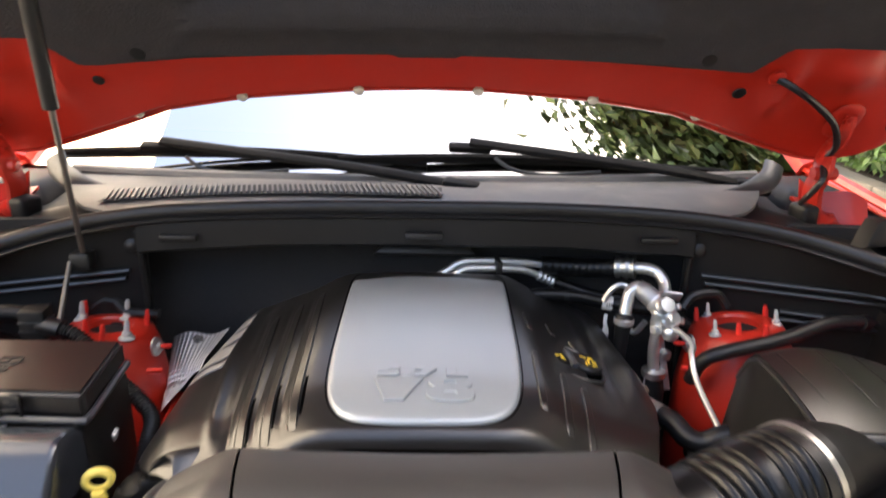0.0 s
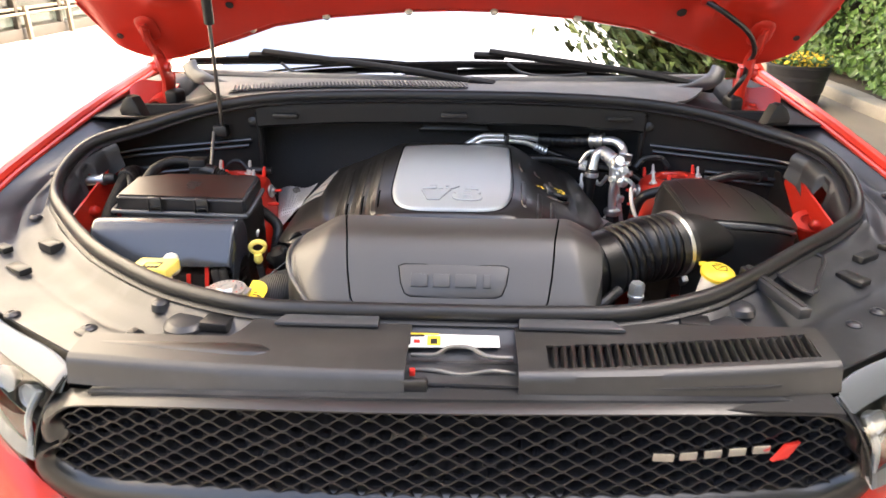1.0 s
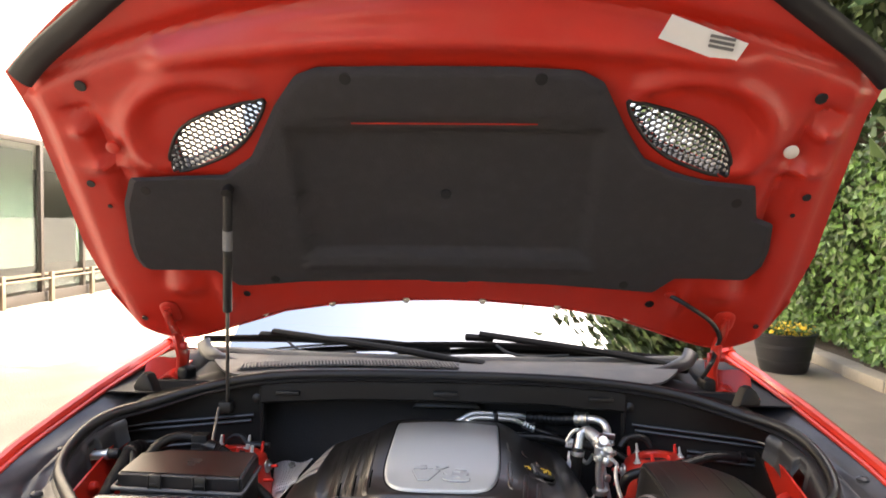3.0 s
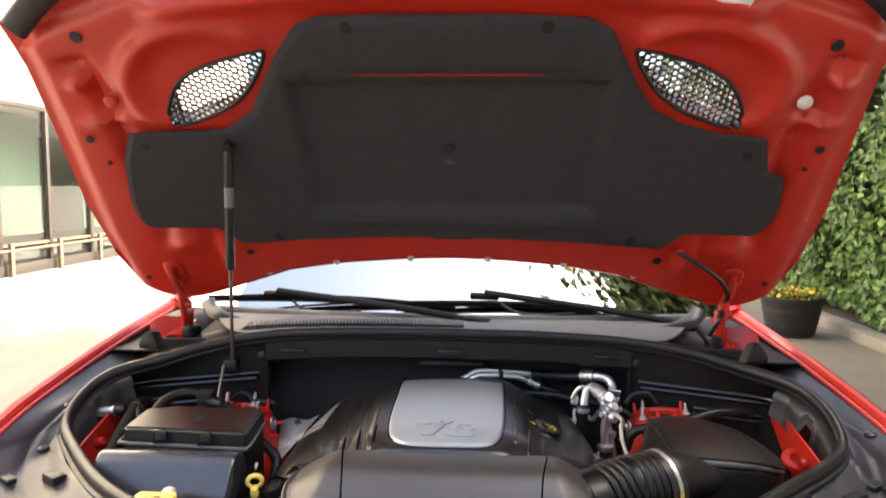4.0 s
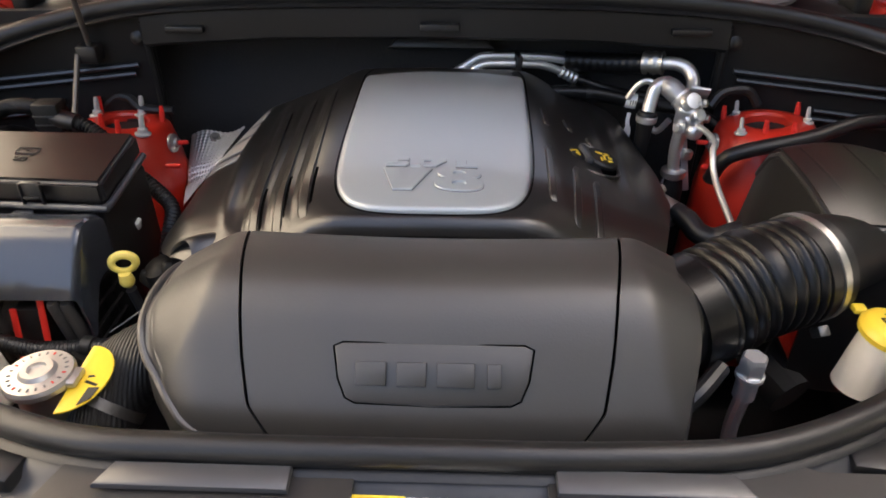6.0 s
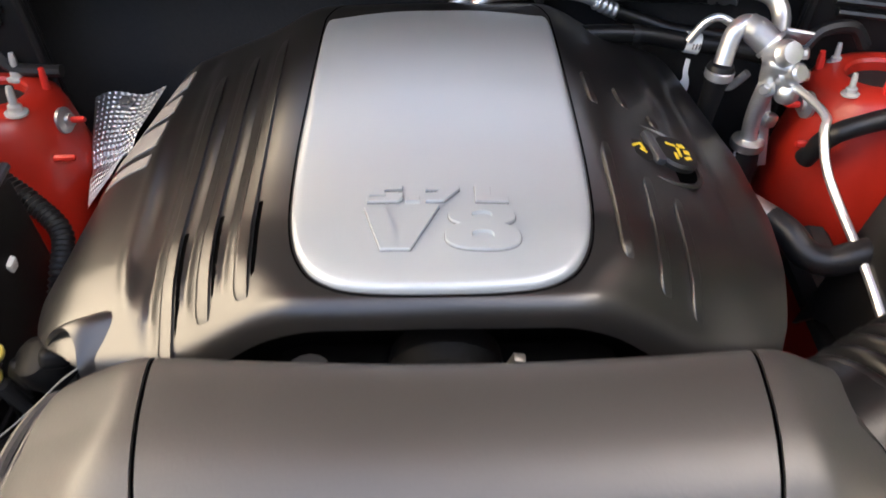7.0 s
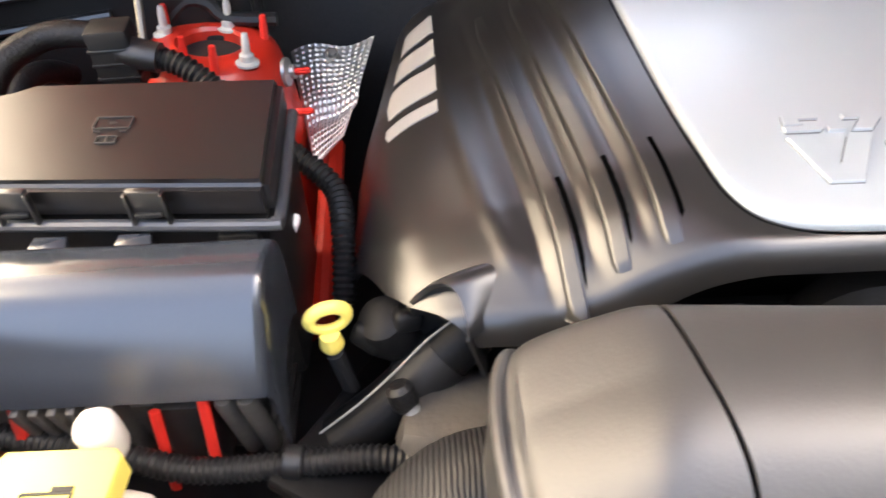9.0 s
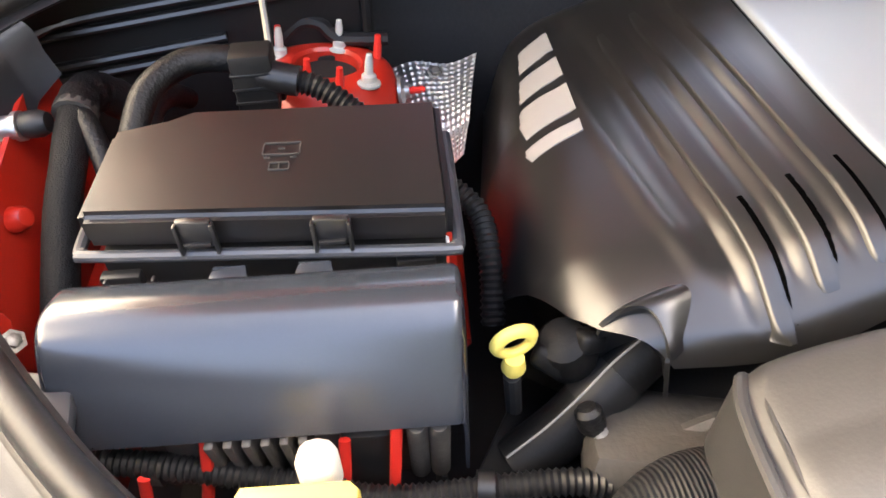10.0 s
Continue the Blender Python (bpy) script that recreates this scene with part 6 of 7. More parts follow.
def eased(table, v, w=0.05):
    return sum(pick(table, min(1.0, max(0.0, v + w * k / 4))) for k in range(-4, 5)) / 9


def seam(v, s):
    w = pick([(0.0, 0.186), (0.12, 0.187), (0.30, 0.180), (0.48, 0.171), (0.70, 0.165), (0.86, 0.158), (0.96, 0.140), (1.0, 0.118)], v)
    return -0.006 + s * w


def hood_z(x, v):
    t = min(1.0, max(0.0, -0.205 - x) / 0.08)
    r = max(0.0, x - 0.185) / 0.06
    w = min(0.06, v, 1 - v)
    y, z = eased(PY, v, w), eased(PZ, v, w)
    t = t * t * (1.6 - 0.6 * t)
    fr = pick([(0.0, 0.200), (0.30, 0.190), (0.55, 0.198), (0.75, 0.212), (0.92, 0.232), (1.0, 0.24)], v)
    z -= 0.55 * (x - fr + math.sqrt((x - fr) ** 2 + 0.00006)) / 2
    fold = pick([(0.0, -0.205), (0.30, -0.200), (0.55, -0.214), (0.75, -0.236), (0.92, -0.262), (1.0, -0.27)], v)
    gap = fold - x
    z -= 0.60 * (gap + math.sqrt(gap * gap + 0.00006)) / 2
    y = 0.34 + (y - 0.34) * (1 - 0.04 * t) + 0.05 * t * smooth01((v - 0.5) / 0.5)
    bow = 0.006 * math.cos(x / 0.2 * 1.5)
    return Vector((x, y - bow * v - 0.012 * max(0.0, math.cos(x / 0.2 * 1.5)) * (1 - v) ** 2 + 0.010 * smooth01((-0.2 - x) / 0.06) * (1 - v) ** 3, z))


def rim_x(v):
    """The outer edge of the rounded left end."""
    return eased([(0.0, -0.246), (0.05, -0.266), (0.12, -0.280), (0.25, -0.286), (0.42, -0.284), (0.55, -0.278), (0.7, -0.270), (0.86, -0.253), (0.95, -0.230), (1.0, -0.200)], v, 0.03)


intake = thing("intake_cover", (0, 0.43, 1.05), "black moulded intake cover with a recessed plain badge", "intake cover")
part("centre", sheet(lambda u, v: hood_z(seam(v, -1) + 0.0016 + (seam(v, 1) - seam(v, -1) - 0.0032) * u, v), 50, 60, 0.003), INTAKE, intake)
part("left_end", sheet(lambda u, v: hood_z(seam(v, -1) - 0.0016 - (seam(v, -1) - 0.0016 - rim_x(v)) * u, v) - Vector((0, 0, 0.004 * math.exp(-(((u - 0.90) / 0.05) ** 2)) + 0.060 * smooth01((u - 0.985) / 0.015))), 36, 60, -0.003), INTAKE, intake)
part("right_end", sheet(lambda u, v: hood_z(seam(v, 1) + 0.0016 + (0.245 - seam(v, 1)) * u, v) + Vector((-0.020 * smooth01((v - 0.5) / 0.5) * u, 0, -0.06 * smooth01((u - 0.93) / 0.07))), 30, 60, 0.003), INTAKE, intake)
for s in (-1, 1):
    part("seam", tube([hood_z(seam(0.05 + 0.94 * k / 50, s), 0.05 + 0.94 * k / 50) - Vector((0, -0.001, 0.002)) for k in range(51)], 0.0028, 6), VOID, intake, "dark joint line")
part("edge_bead", tube(spline([hood_z(rim_x(v) + 0.002, v) + Vector((0, -0.001, 0.001)) for v in (0.06, 0.10, 0.2, 0.35, 0.5, 0.65, 0.8, 0.9, 0.96)] + [hood_z(-0.18, 0.99)], 6), 0.0046, 10), INTAKE, intake, "rolled edge flange")
part("inner_bead", tube(spline([hood_z(rim_x(v) + 0.014, v) + Vector((0, 0, 0.0005)) for v in (0.10, 0.2, 0.35, 0.5, 0.65, 0.8, 0.9)], 6), 0.0022, 8), INTAKE, intake, "fine moulded line inside the flange")
part("rear_bead", tube(spline([hood_z(x, 0.075) for x in (-0.245, -0.22, -0.19, -0.1, 0.0, 0.1, 0.18)], 8), 0.0040, 8), INTAKE, intake)
part("skirt", sheet(lambda u, v: hood_z(rim_x(0.05 + 0.90 * u) + 0.004, 0.05 + 0.90 * u) + Vector((0.012 * v, 0, -0.002 - 0.09 * v)), 24, 4, 0.003), GRAIN, intake, "dark skirt under the rolled edge")
# recessed badge plate
bd = Vector((0, 0.046, 0.058)).normalized()
bn = Vector((0, -0.058, 0.046)).normalized()
BM = frame_at(hood_z(0.001, 0.735) + bn * 0.0008, (1, 0.0, 0.0), bn) @ Matrix.Diagonal((1, 0.88, 1, 1))
plate = [(-0.088, 0.026), (-0.08, 0.030), (0.08, 0.030), (0.088, 0.026), (0.084, -0.005), (0.077, -0.024), (0.068, -0.029), (0, -0.031), (-0.068, -0.029), (-0.077, -0.024), (-0.084, -0.005)]
bp = part("badge_plate", prism(plate, 0.003, BM, 0.0012), INTAKE, intake, "recessed badge plate with plain blocks")
# Black outline paints the shade at the plate's edge.
part("plate_gap", tube([BM @ Vector((x * 1.012, y * 1.03, 0.0012)) for x, y in plate], 0.0010, 6, True), VOID, bp, "black line painted as shade round the plate")
for x, w in ((-0.055, 0.027), (-0.019, 0.026), (0.020, 0.033), (0.054, 0.012)):
    part("badge_block", prism([(x - w / 2, -0.012), (x + w / 2, -0.012), (x + w / 2, 0.012), (x - w / 2, 0.012)], 0.0034, BM @ pose(0, 0, 0.003), 0.0010), INTAKE, bp)

# ---- intake duct, bellows and air box ----
duct = thing("intake_hose", (0.33, 0.52, 1.07), "black ribbed rubber intake hose with a steel clamp", "hose")
HA, HB = Vector((0.250, 0.484, 1.106)), Vector((0.400, 0.556, 1.122))
ax = (HB - HA).normalized()
part("duct", tube(spline([(0.165, 0.455, 1.118), (0.215, 0.470, 1.113), HA], 8), 0.056, 28, rfn=lambda s: 0.98 + 0.02 * s), PLASTIC, duct, "smooth black plastic duct")
part("cuff", tube([HA - ax * 0.012, HA - ax * 0.008, HA + ax * 0.018, HA + ax * 0.020], 0.0605, 32), BELLOWS, duct)
part("bellows", tube(resample([HA + ax * 0.018, HA.lerp(HB, 0.5) + Vector((0, 0, 0.006)), HB - ax * 0.022], 0.0014), 0.0575, 36, rfn=lambda s: 0.93 + 0.13 * abs(math.sin(math.pi * s / 0.0155)) ** 0.7), BELLOWS, duct)
part("end_cuff", tube([HB - ax * 0.024, HB - ax * 0.02, HB + ax * 0.010], 0.0600, 32), RUBBER, duct)
part("clamp", tube([HB - ax * 0.010, HB - ax * 0.0095, HB - ax * 0.0025, HB - ax * 0.002], 0.0618, 36), STEEL, duct, "shiny steel hose clamp")
part("clamp_screw", rbox((0.022, 0.012, 0.012), frame_at(HB + Vector((0.01, -0.045, -0.048)), (0, 0.7, -0.7), (0.3, -1, -1)), 0.002), DULL, duct)
part("drain_pipe", tube(spline([HA + Vector((0.03, -0.055, -0.02)), HA + Vector((0.0, -0.085, -0.03)), HA + Vector((-0.03, -0.095, -0.06)), HA + Vector((-0.03, -0.09, -0.10))], 8), 0.009, 10), RUBBER, duct)
part("stub", tube(spline([HB + ax * 0.004, HB + ax * 0.03, HB + ax * 0.075 + Vector((0, 0, -0.010)), HB + ax * 0.13 + Vector((0, 0, -0.024))], 5), 0.054, 28, rfn=lambda s: 1 - 3.4 * s), TRIMB, duct)

air = thing("air_filter_box", (0.56, 0.68, 1.0), "black plastic air filter box with a ribbed sloping lid", "air filter box")


FRONT_E = spline([(0.432, 0.584, 1.160), (0.490, 0.583, 1.156), (0.550, 0.590, 1.150), (0.607, 0.606, 1.139), (0.650, 0.638, 1.120), (0.668, 0.668, 1.108)], 10)
BACK_E = spline([(0.409, 0.700, 1.191), (0.470, 0.722, 1.190), (0.530, 0.735, 1.178), (0.600, 0.730, 1.158), (0.645, 0.708, 1.134), (0.664, 0.688, 1.118)], 10)


def along(line, u):
    k = u * (len(line) - 1)
    i = min(int(k), len(line) - 2)
    return Vector(line[i]).lerp(Vector(line[i + 1]), k - i)


def lid(u, v):
    p = along(FRONT_E, u).lerp(along(BACK_E, u), min(1.0, v / 0.85))
    over = max(0.0, v - 0.85) / 0.15
    return p + Vector((0, 0.045 * over, 0.005 * math.sin(math.pi * min(1.0, v / 0.85)) - 0.05 * over**1.6))


ld = part("lid", sheet(lid, 50, 34, -0.004), PLASTIC, air)
for k, u0 in enumerate((0.12, 0.31, 0.48, 0.64, 0.79)):
    part("lid_rib", tube([lid(u0 - 0.03 * t / 14, 0.10 + 0.72 * t / 14) + Vector((0, 0, 0.0008)) for t in range(15)], 0.0050, 10, flat=(1.0, 0.85), up=(0, 0, 1), rfn=lambda q: min(1.0, 0.3 + 25 * q)), PLASTIC, ld)
    part("lid_screw", bolt(lid(u0, 0.065), (0, -0.3, 1), 0.0036, 0.002), CAPZINC, ld)
# Lighter tone paints the highlight on the lid's front edge.
part("lid_rim", tube(spline([lid(k / 10, 0.0) + Vector((0, 0.001, -0.007)) for k in range(11)], 4), 0.0085, 10, rfn=lambda q: max(0.3, 1 - 2.2 * q)), LEDGE, ld, "rounded front edge with its highlight in the colour")
part("lid_edge", tube([lid(0.0, k / 12) + Vector((0.001, 0, -0.003)) for k in range(13)], 0.0050, 8), PLASTIC, ld)


def box_front(u, v):
    p = lid(u, 0.0)
    return Vector((p.x, p.y - 0.012 * math.sin(math.pi * u) - 0.01 * v, p.z - 0.012 - 0.22 * v))


part("front_wall", sheet(box_front, 20, 8, -0.004), PLASTIC, air)
part("side_wall", sheet(lambda u, v: lid(0.0, u) + Vector((-0.002 - 0.030 * v, 0, -0.006 - 0.20 * v)), 12, 6, 0.004), PLASTIC, air)
part("side_wall", sheet(lambda u, v: lid(1.0, u) + Vector((0.002, 0, -0.01 - 0.22 * v)), 12, 6, -0.004), PLASTIC, air)
part("back_wall", sheet(lambda u, v: lid(u, 1.0) + Vector((0, 0.002, -0.01 - 0.22 * v)), 12, 6, 0.004), PLASTIC, air)
part("inlet_duct", tube(spline([(0.60, 0.62, 0.98), (0.66, 0.52, 0.97), (0.70, 0.46, 0.96)], 8), 0.05, 20), PLASTIC, air)
pcv = thing("breather_hose", (0.5, 0.86, 1.1), "thick black rubber hose crossing in front of the strut tower", "hose")
part("tube", tube(spline([(0.400, 0.880, 1.06), (0.408, 0.866, 1.098), (0.435, 0.862, 1.116), (0.53, 0.880, 1.130), (0.62, 0.915, 1.142), (0.70, 0.95, 1.13)], 10), 0.0112, 12), RUBBER, pcv)
part("clip", tube([(0.690, 0.944, 1.131), (0.706, 0.951, 1.128)], 0.0135, 12), INK, pcv)
part("lower_hose", tube(spline([(0.322, 0.775, 1.062), (0.335, 0.755, 1.060), (0.346, 0.735, 1.052), (0.365, 0.722, 1.052), (0.399, 0.720, 1.066), (0.46, 0.745, 1.05)], 8), 0.0150, 14), RUBBER, pcv)
part("steel_sleeve", lathe([(0.017, -0.028), (0.0185, -0.024), (0.0185, 0.012), (0.016, 0.015), (0, 0.015)], (0.316, 0.782, 1.058), (0.75, -0.62, -0.2), 24), STEEL, pcv, "bright steel pipe sleeve")

# ---- fuse box ----
FUSELID = material("satin_black_lid", (0.011, 0.010, 0.0095), 0.30, vary=0.12, bump=0.06, fine=600, depth=0.0004, scale=7, spec=0.7)
SYMBOL = material("moulded_symbol_line", (0.055, 0.053, 0.050), 0.4, vary=0.1, bump=0.0)
fuse = thing("fuse_box", (-0.567, 0.71, 1.0), "black plastic fuse box with clipped lid and embossed symbol", "fuse box")
FC = [Vector((-0.706, 0.682, 1.150)), Vector((-0.431, 0.668, 1.150)), Vector((-0.434, 0.797, 1.163)), Vector((-0.640, 0.800, 1.163)), Vector((-0.652, 0.778, 1.161)), Vector((-0.700, 0.780, 1.161))]
own = bmesh.new()
hi = [own.verts.new(q) for q in FC]
lo = [own.verts.new(q - Vector((0, 0, 0.034))) for q in FC]
own.faces.new(hi)
own.faces.new(lo[::-1])
for j in range(6):
    own.faces.new((lo[j], lo[(j + 1) % 6], hi[(j + 1) % 6], hi[j]))
bmesh.ops.bevel(own, geom=own.edges[:], offset=0.006, segments=3, affect="EDGES")
fl2 = part("lid", own, FUSELID, fuse)
FN = Vector((0, -0.013, 0.129)).normalized()
FM = frame_at((-0.560, 0.737, 1.1572), (1, -0.03, 0), FN)
for w, h, x, y in ((0.034, 0.0012, 0, 0.014), (0.034, 0.0012, 0, -0.002), (0.0012, 0.016, -0.017, 0.006), (0.0012, 0.016, 0.017, 0.006), (0.006, 0.0012, 0, 0.006), (0.006, 0.0012, -0.012, -0.006), (0.006, 0.0012, 0.012, -0.006), (0.018, 0.0012, 0, -0.013), (0.018, 0.0012, 0, -0.022), (0.0012, 0.009, -0.009, -0.0175), (0.0012, 0.009, 0, -0.0175), (0.0012, 0.009, 0.009, -0.0175)):
    part("symbol_line", rbox((max(0.0006, w * 0.82), max(0.0006, h * 0.72), 0.0014), FM @ pose(x * 0.85, y * 0.85, 0), 0.0), SYMBOL, fl2, smooth=0)
# The lip's highlight is put into its lighter tone.
part("lip", tube(spline([(-0.709, 0.790, 1.128), (-0.712, 0.690, 1.119), (-0.708, 0.678, 1.118), (-0.70, 0.674, 1.118), (-0.57, 0.667, 1.118), (-0.438, 0.660, 1.118), (-0.430, 0.664, 1.118), (-0.427, 0.675, 1.119), (-0.430, 0.79, 1.130)], 6), 0.0048, 10), LEDGE, fuse, "rolled lip of the lid")
for x, w in ((-0.672, 0.030), (-0.655, 0.003), (-0.690, 0.003), (-0.470, 0.022)):
    part("vent_frame", rbox((w, 0.006, 0.004 if w > 0.01 else 0.018), (x, 0.658, 1.096 if w > 0.01 else 1.090), 0.001), PLASTIC, fuse)
part("body", rbox((0.262, 0.125, 0.20), pose(-0.566, 0.736, 0.915, 0, 0, -1.5), 0.006), GRAIN, fuse)
for x in (-0.617, -0.519):
    y = 0.6615 - (x + 0.567) * 0.05
    lt = part("latch", rbox((0.026, 0.007, 0.024), pose(x, y + 0.006, 1.128, 0, 0, -2.8), 0.002), PLASTIC, fuse)
    for dx in (-0.013, 0.013):
        part("latch_guide", rbox((0.003, 0.006, 0.028), (x + dx, y + 0.003, 1.122), 0.001), PLASTIC, lt)
    part("latch_bar", rbox((0.020, 0.004, 0.004), (x, y + 0.001, 1.130), 0.001), GRAIN, lt)
for x in (-0.68, -0.46):
    part("side_vent", rbox((0.03, 0.01, 0.014), (x, 0.664, 1.095), 0.002), GRAIN, fuse)

# ---- battery cover ----
bat = thing("battery_cover", (-0.575, 0.59, 1.0), "smooth dark grey plastic battery cover", "battery cover")
BY = [(0.0, 0.652), (0.15, 0.640), (0.32, 0.612), (0.45, 0.595), (0.6, 0.580), (0.95, 0.554), (1.0, 0.552)]
BZ = [(0.0, 1.106), (0.15, 1.118), (0.32, 1.126), (0.45, 1.120), (0.6, 1.100), (0.95, 1.060), (1.0, 1.050)]


def bat_fn(u, v):
    s = 2 * u - 1
    x = -0.573 + 0.145 * math.copysign(1 - (1 - abs(s)) ** 2.2, s) * (1 - 0.02 * v)
    e = smooth01((abs(s) - 0.72) / 0.28)
    ys = sum(pick(BY, min(1, max(0, v + d))) for d in (-0.06, -0.03, 0, 0.03, 0.06)) / 5
    zs = sum(pick(BZ, min(1, max(0, v + d))) for d in (-0.06, -0.03, 0, 0.03, 0.06)) / 5
    return Vector((x, ys + (0.6 - ys) * 0.12 * e, zs - 0.075 * e**2.4 + 0.002 * s))


SATIN = material("satin_grey_plastic", (0.030, 0.034, 0.042), 0.23, vary=0.12, bump=0.05, fine=500, depth=0.0005, scale=7, rough_vary=0.015, spec=1.0)
part("shell", sheet(bat_fn, 60, 40, 0.003), SATIN, bat)
for x in (-0.598, -0.535):
    part("tab", prism([(-0.015, 0), (0.015, 0), (0.012, 0.014), (-0.012, 0.014)], 0.006, pose(x, 0.648, 1.106, 10, 0, 0), 0.002), SATIN, bat)
part("battery", rbox((0.24, 0.07, 0.16), (-0.576, 0.635, 0.90), 0.01), DARK, bat, "dark battery case")

# ---- reservoirs, caps, dipstick ----
cool = thing("coolant_reservoir", (-0.50, 0.42, 0.98), "white coolant bottle with a square yellow cap", "reservoir")
part("bottle", rbox((0.11, 0.085, 0.10), (-0.535, 0.455, 0.965), 0.02, 3, (0.8, 0.8)), WHITE, cool)
part("neck", lathe([(0.030, 0.0), (0.028, 0.03), (0.026, 0.045), (0, 0.045)], (-0.535, 0.458, 1.050), seg=24), WHITE, cool)
part("ear", rbox((0.028, 0.028, 0.045), pose(-0.527, 0.512, 1.054, 0, 0, 0), 0.013, 3), WHITE, cool)
part("ear", rbox((0.030, 0.030, 0.04), pose(-0.490, 0.42, 1.040, 0, 0, 20), 0.010, 3), WHITE, cool)
cp = part("cap", prism([(-0.037, -0.030), (0.035, -0.030), (0.036, 0.026), (0.030, 0.032), (-0.034, 0.032), (-0.037, 0.026)], 0.018, pose(-0.535, 0.459, 1.084, -4, 0, 0), 0.004), PALE, cool, "yellow ribbed cap")
for w, h, x, y in ((0.028, 0.0016, 0, 0.010), (0.028, 0.0016, 0, -0.012), (0.0016, 0.022, -0.014, -0.001), (0.0016, 0.022, 0.014, -0.001), (0.012, 0.003, 0.008, 0.0125)):
    part("cap_mark", rbox((w, h, 0.001), pose(-0.5335 + x, 0.452 + y, 1.1030 - 0.07 * (y + 0.007), -4, 0, 0), 0.0), INK, cp, smooth=0)
for k in range(4):
    part("cap_mark", rbox((0.0045, 0.006, 0.001), pose(-0.544 + 0.007 * k, 0.444, 1.1034, -4, 0, 0), 0.0), INK, cp, smooth=0)

rad = thing("radiator_filler", (-0.383, 0.395, 1.06), "shiny steel radiator cap with a yellow warning tag", "radiator cap")
part("neck", lathe([(0.026, -0.05), (0.026, 0.0), (0, 0.0)], (-0.383, 0.395, 1.078)), STEEL, rad)
part("cap", lathe([(0.033, 0.0), (0.034, 0.006), (0.032, 0.010), (0.018, 0.011), (0.015, 0.015), (0.009, 0.015), (0.008, 0.012), (0, 0.012)], (-0.383, 0.395, 1.080)), CAPZINC, rad)
for s in (-1, 1):
    part("ear", rbox((0.016, 0.024, 0.008), (-0.383 + s * 0.032, 0.395, 1.080), 0.003), CAPZINC, rad)
for k in range(22):
    a = 2 * math.pi * k / 22
    part("stamp", rbox((0.0035, 0.0016, 0.0008), pose(-0.383 + 0.026 * math.cos(a), 0.395 + 0.026 * math.sin(a), 1.0905, 0, 0, math.degrees(a)), 0.0), GREYINK if k % 5 else REDP, rad, smooth=0)
tagp = [(0.036 * math.cos(a), 0.044 * math.sin(a)) for a in (math.pi * (k / 16 - 0.5) for k in range(17))]
tg = part("tag", prism(tagp, 0.002, pose(-0.353, 0.400, 1.077, 4, -3, 0), 0.0006), YELLOW, rad, "yellow half-round tag")
# Black patch painted as shade on the tag.
part("tag_shade", prism([(0.018, -0.028), (0.028, -0.020), (0.031, -0.006), (0.020, -0.006)], 0.0006, pose(-0.352, 0.392, 1.0792, 4, -3, 0), 0.0), INK, tg, smooth=0)
for k in range(3):
    part("tag_print", rbox((0.014, 0.003, 0.0007), pose(-0.332, 0.412 - 0.010 * k, 1.0795, 0, 0, 40 - 30 * k), 0.0), INK, tg, smooth=0)

wash = thing("washer_reservoir", (0.455, 0.475, 1.0), "pale washer bottle neck with a yellow cap", "reservoir")
part("neck", lathe([(0.026, -0.07), (0.024, -0.03), (0.022, 0.0), (0, 0.0)], (0.452, 0.468, 1.100), (0.1, 0, 1)), WHITE, wash)
wc = part("cap", lathe([(0.023, -0.004), (0.029, 0.0), (0.030, 0.006), (0.027, 0.012), (0.021, 0.016), (0, 0.017)], (0.455, 0.470, 1.098), (0.12, -0.12, 1), 30), YELLOW, wash, "yellow cap with a wiper symbol")
part("cap_tab", rbox((0.014, 0.014, 0.006), (0.440, 0.503, 1.102), 0.002), YELLOW, wash)
WM = frame_at((0.458, 0.468, 1.1142), (1, 0.1, -0.12), (0.12, -0.12, 1))
for w, h, x, y, r in ((0.026, 0.0012, 0, 0.006, 0), (0.018, 0.0012, 0, -0.008, 0), (0.0012, 0.016, -0.011, -0.001, 16), (0.0012, 0.016, 0.011, -0.001, -16), (0.014, 0.0012, 0.0, 0.0, 30), (0.012, 0.0012, 0, 0.012, 0)):
    part("symbol_line", rbox((w, h, 0.0008), WM @ pose(x, y, 0, 0, 0, r), 0.0), INK, wc, smooth=0)

dip = thing("dipstick", (-0.392, 0.603, 0.95), "yellow plastic dipstick with a ring handle", "dipstick")
dc = Vector((-0.392, 0.603, 1.075))
dm = frame_at(dc, (1, 0.25, 0.10), (0.22, -1.0, -0.02))
part("ring", tube([dm @ Vector((0.0142 * math.cos(2 * math.pi * k / 28), 0.0118 * math.sin(2 * math.pi * k / 28), 0)) for k in range(28)], 0.0040, 12, True, flat=(1.0, 1.35)), PALE, dip)
part("stem", lathe([(0.004, -0.034), (0.0075, -0.030), (0.0095, -0.025), (0.0085, -0.019), (0.0075, -0.012)], dc + Vector((0, -0.006, 0)), (0, -0.1, 1), 16), PALE, dip)
part("tube", tube([dc + Vector((0, 0.0, -0.04)), dc + Vector((0.02, 0.03, -0.25))], 0.007, 10), DARK, dip)

sens = thing("pressure_port", (0.31, 0.43, 1.0), "small grey hexagonal capped port", "port")
part("hex_cap", lathe([(0.0125, 0), (0.0135, 0.004), (0.0135, 0.018), (0.011, 0.023), (0, 0.023)], (0.310, 0.430, 1.078), (0, 0, 1), 6), ALU, sens)
part("collar", lathe([(0.011, -0.03), (0.011, -0.006), (0.014, -0.004), (0.014, 0.0), (0, 0.0)], (0.310, 0.430, 1.078)), ALU, sens)
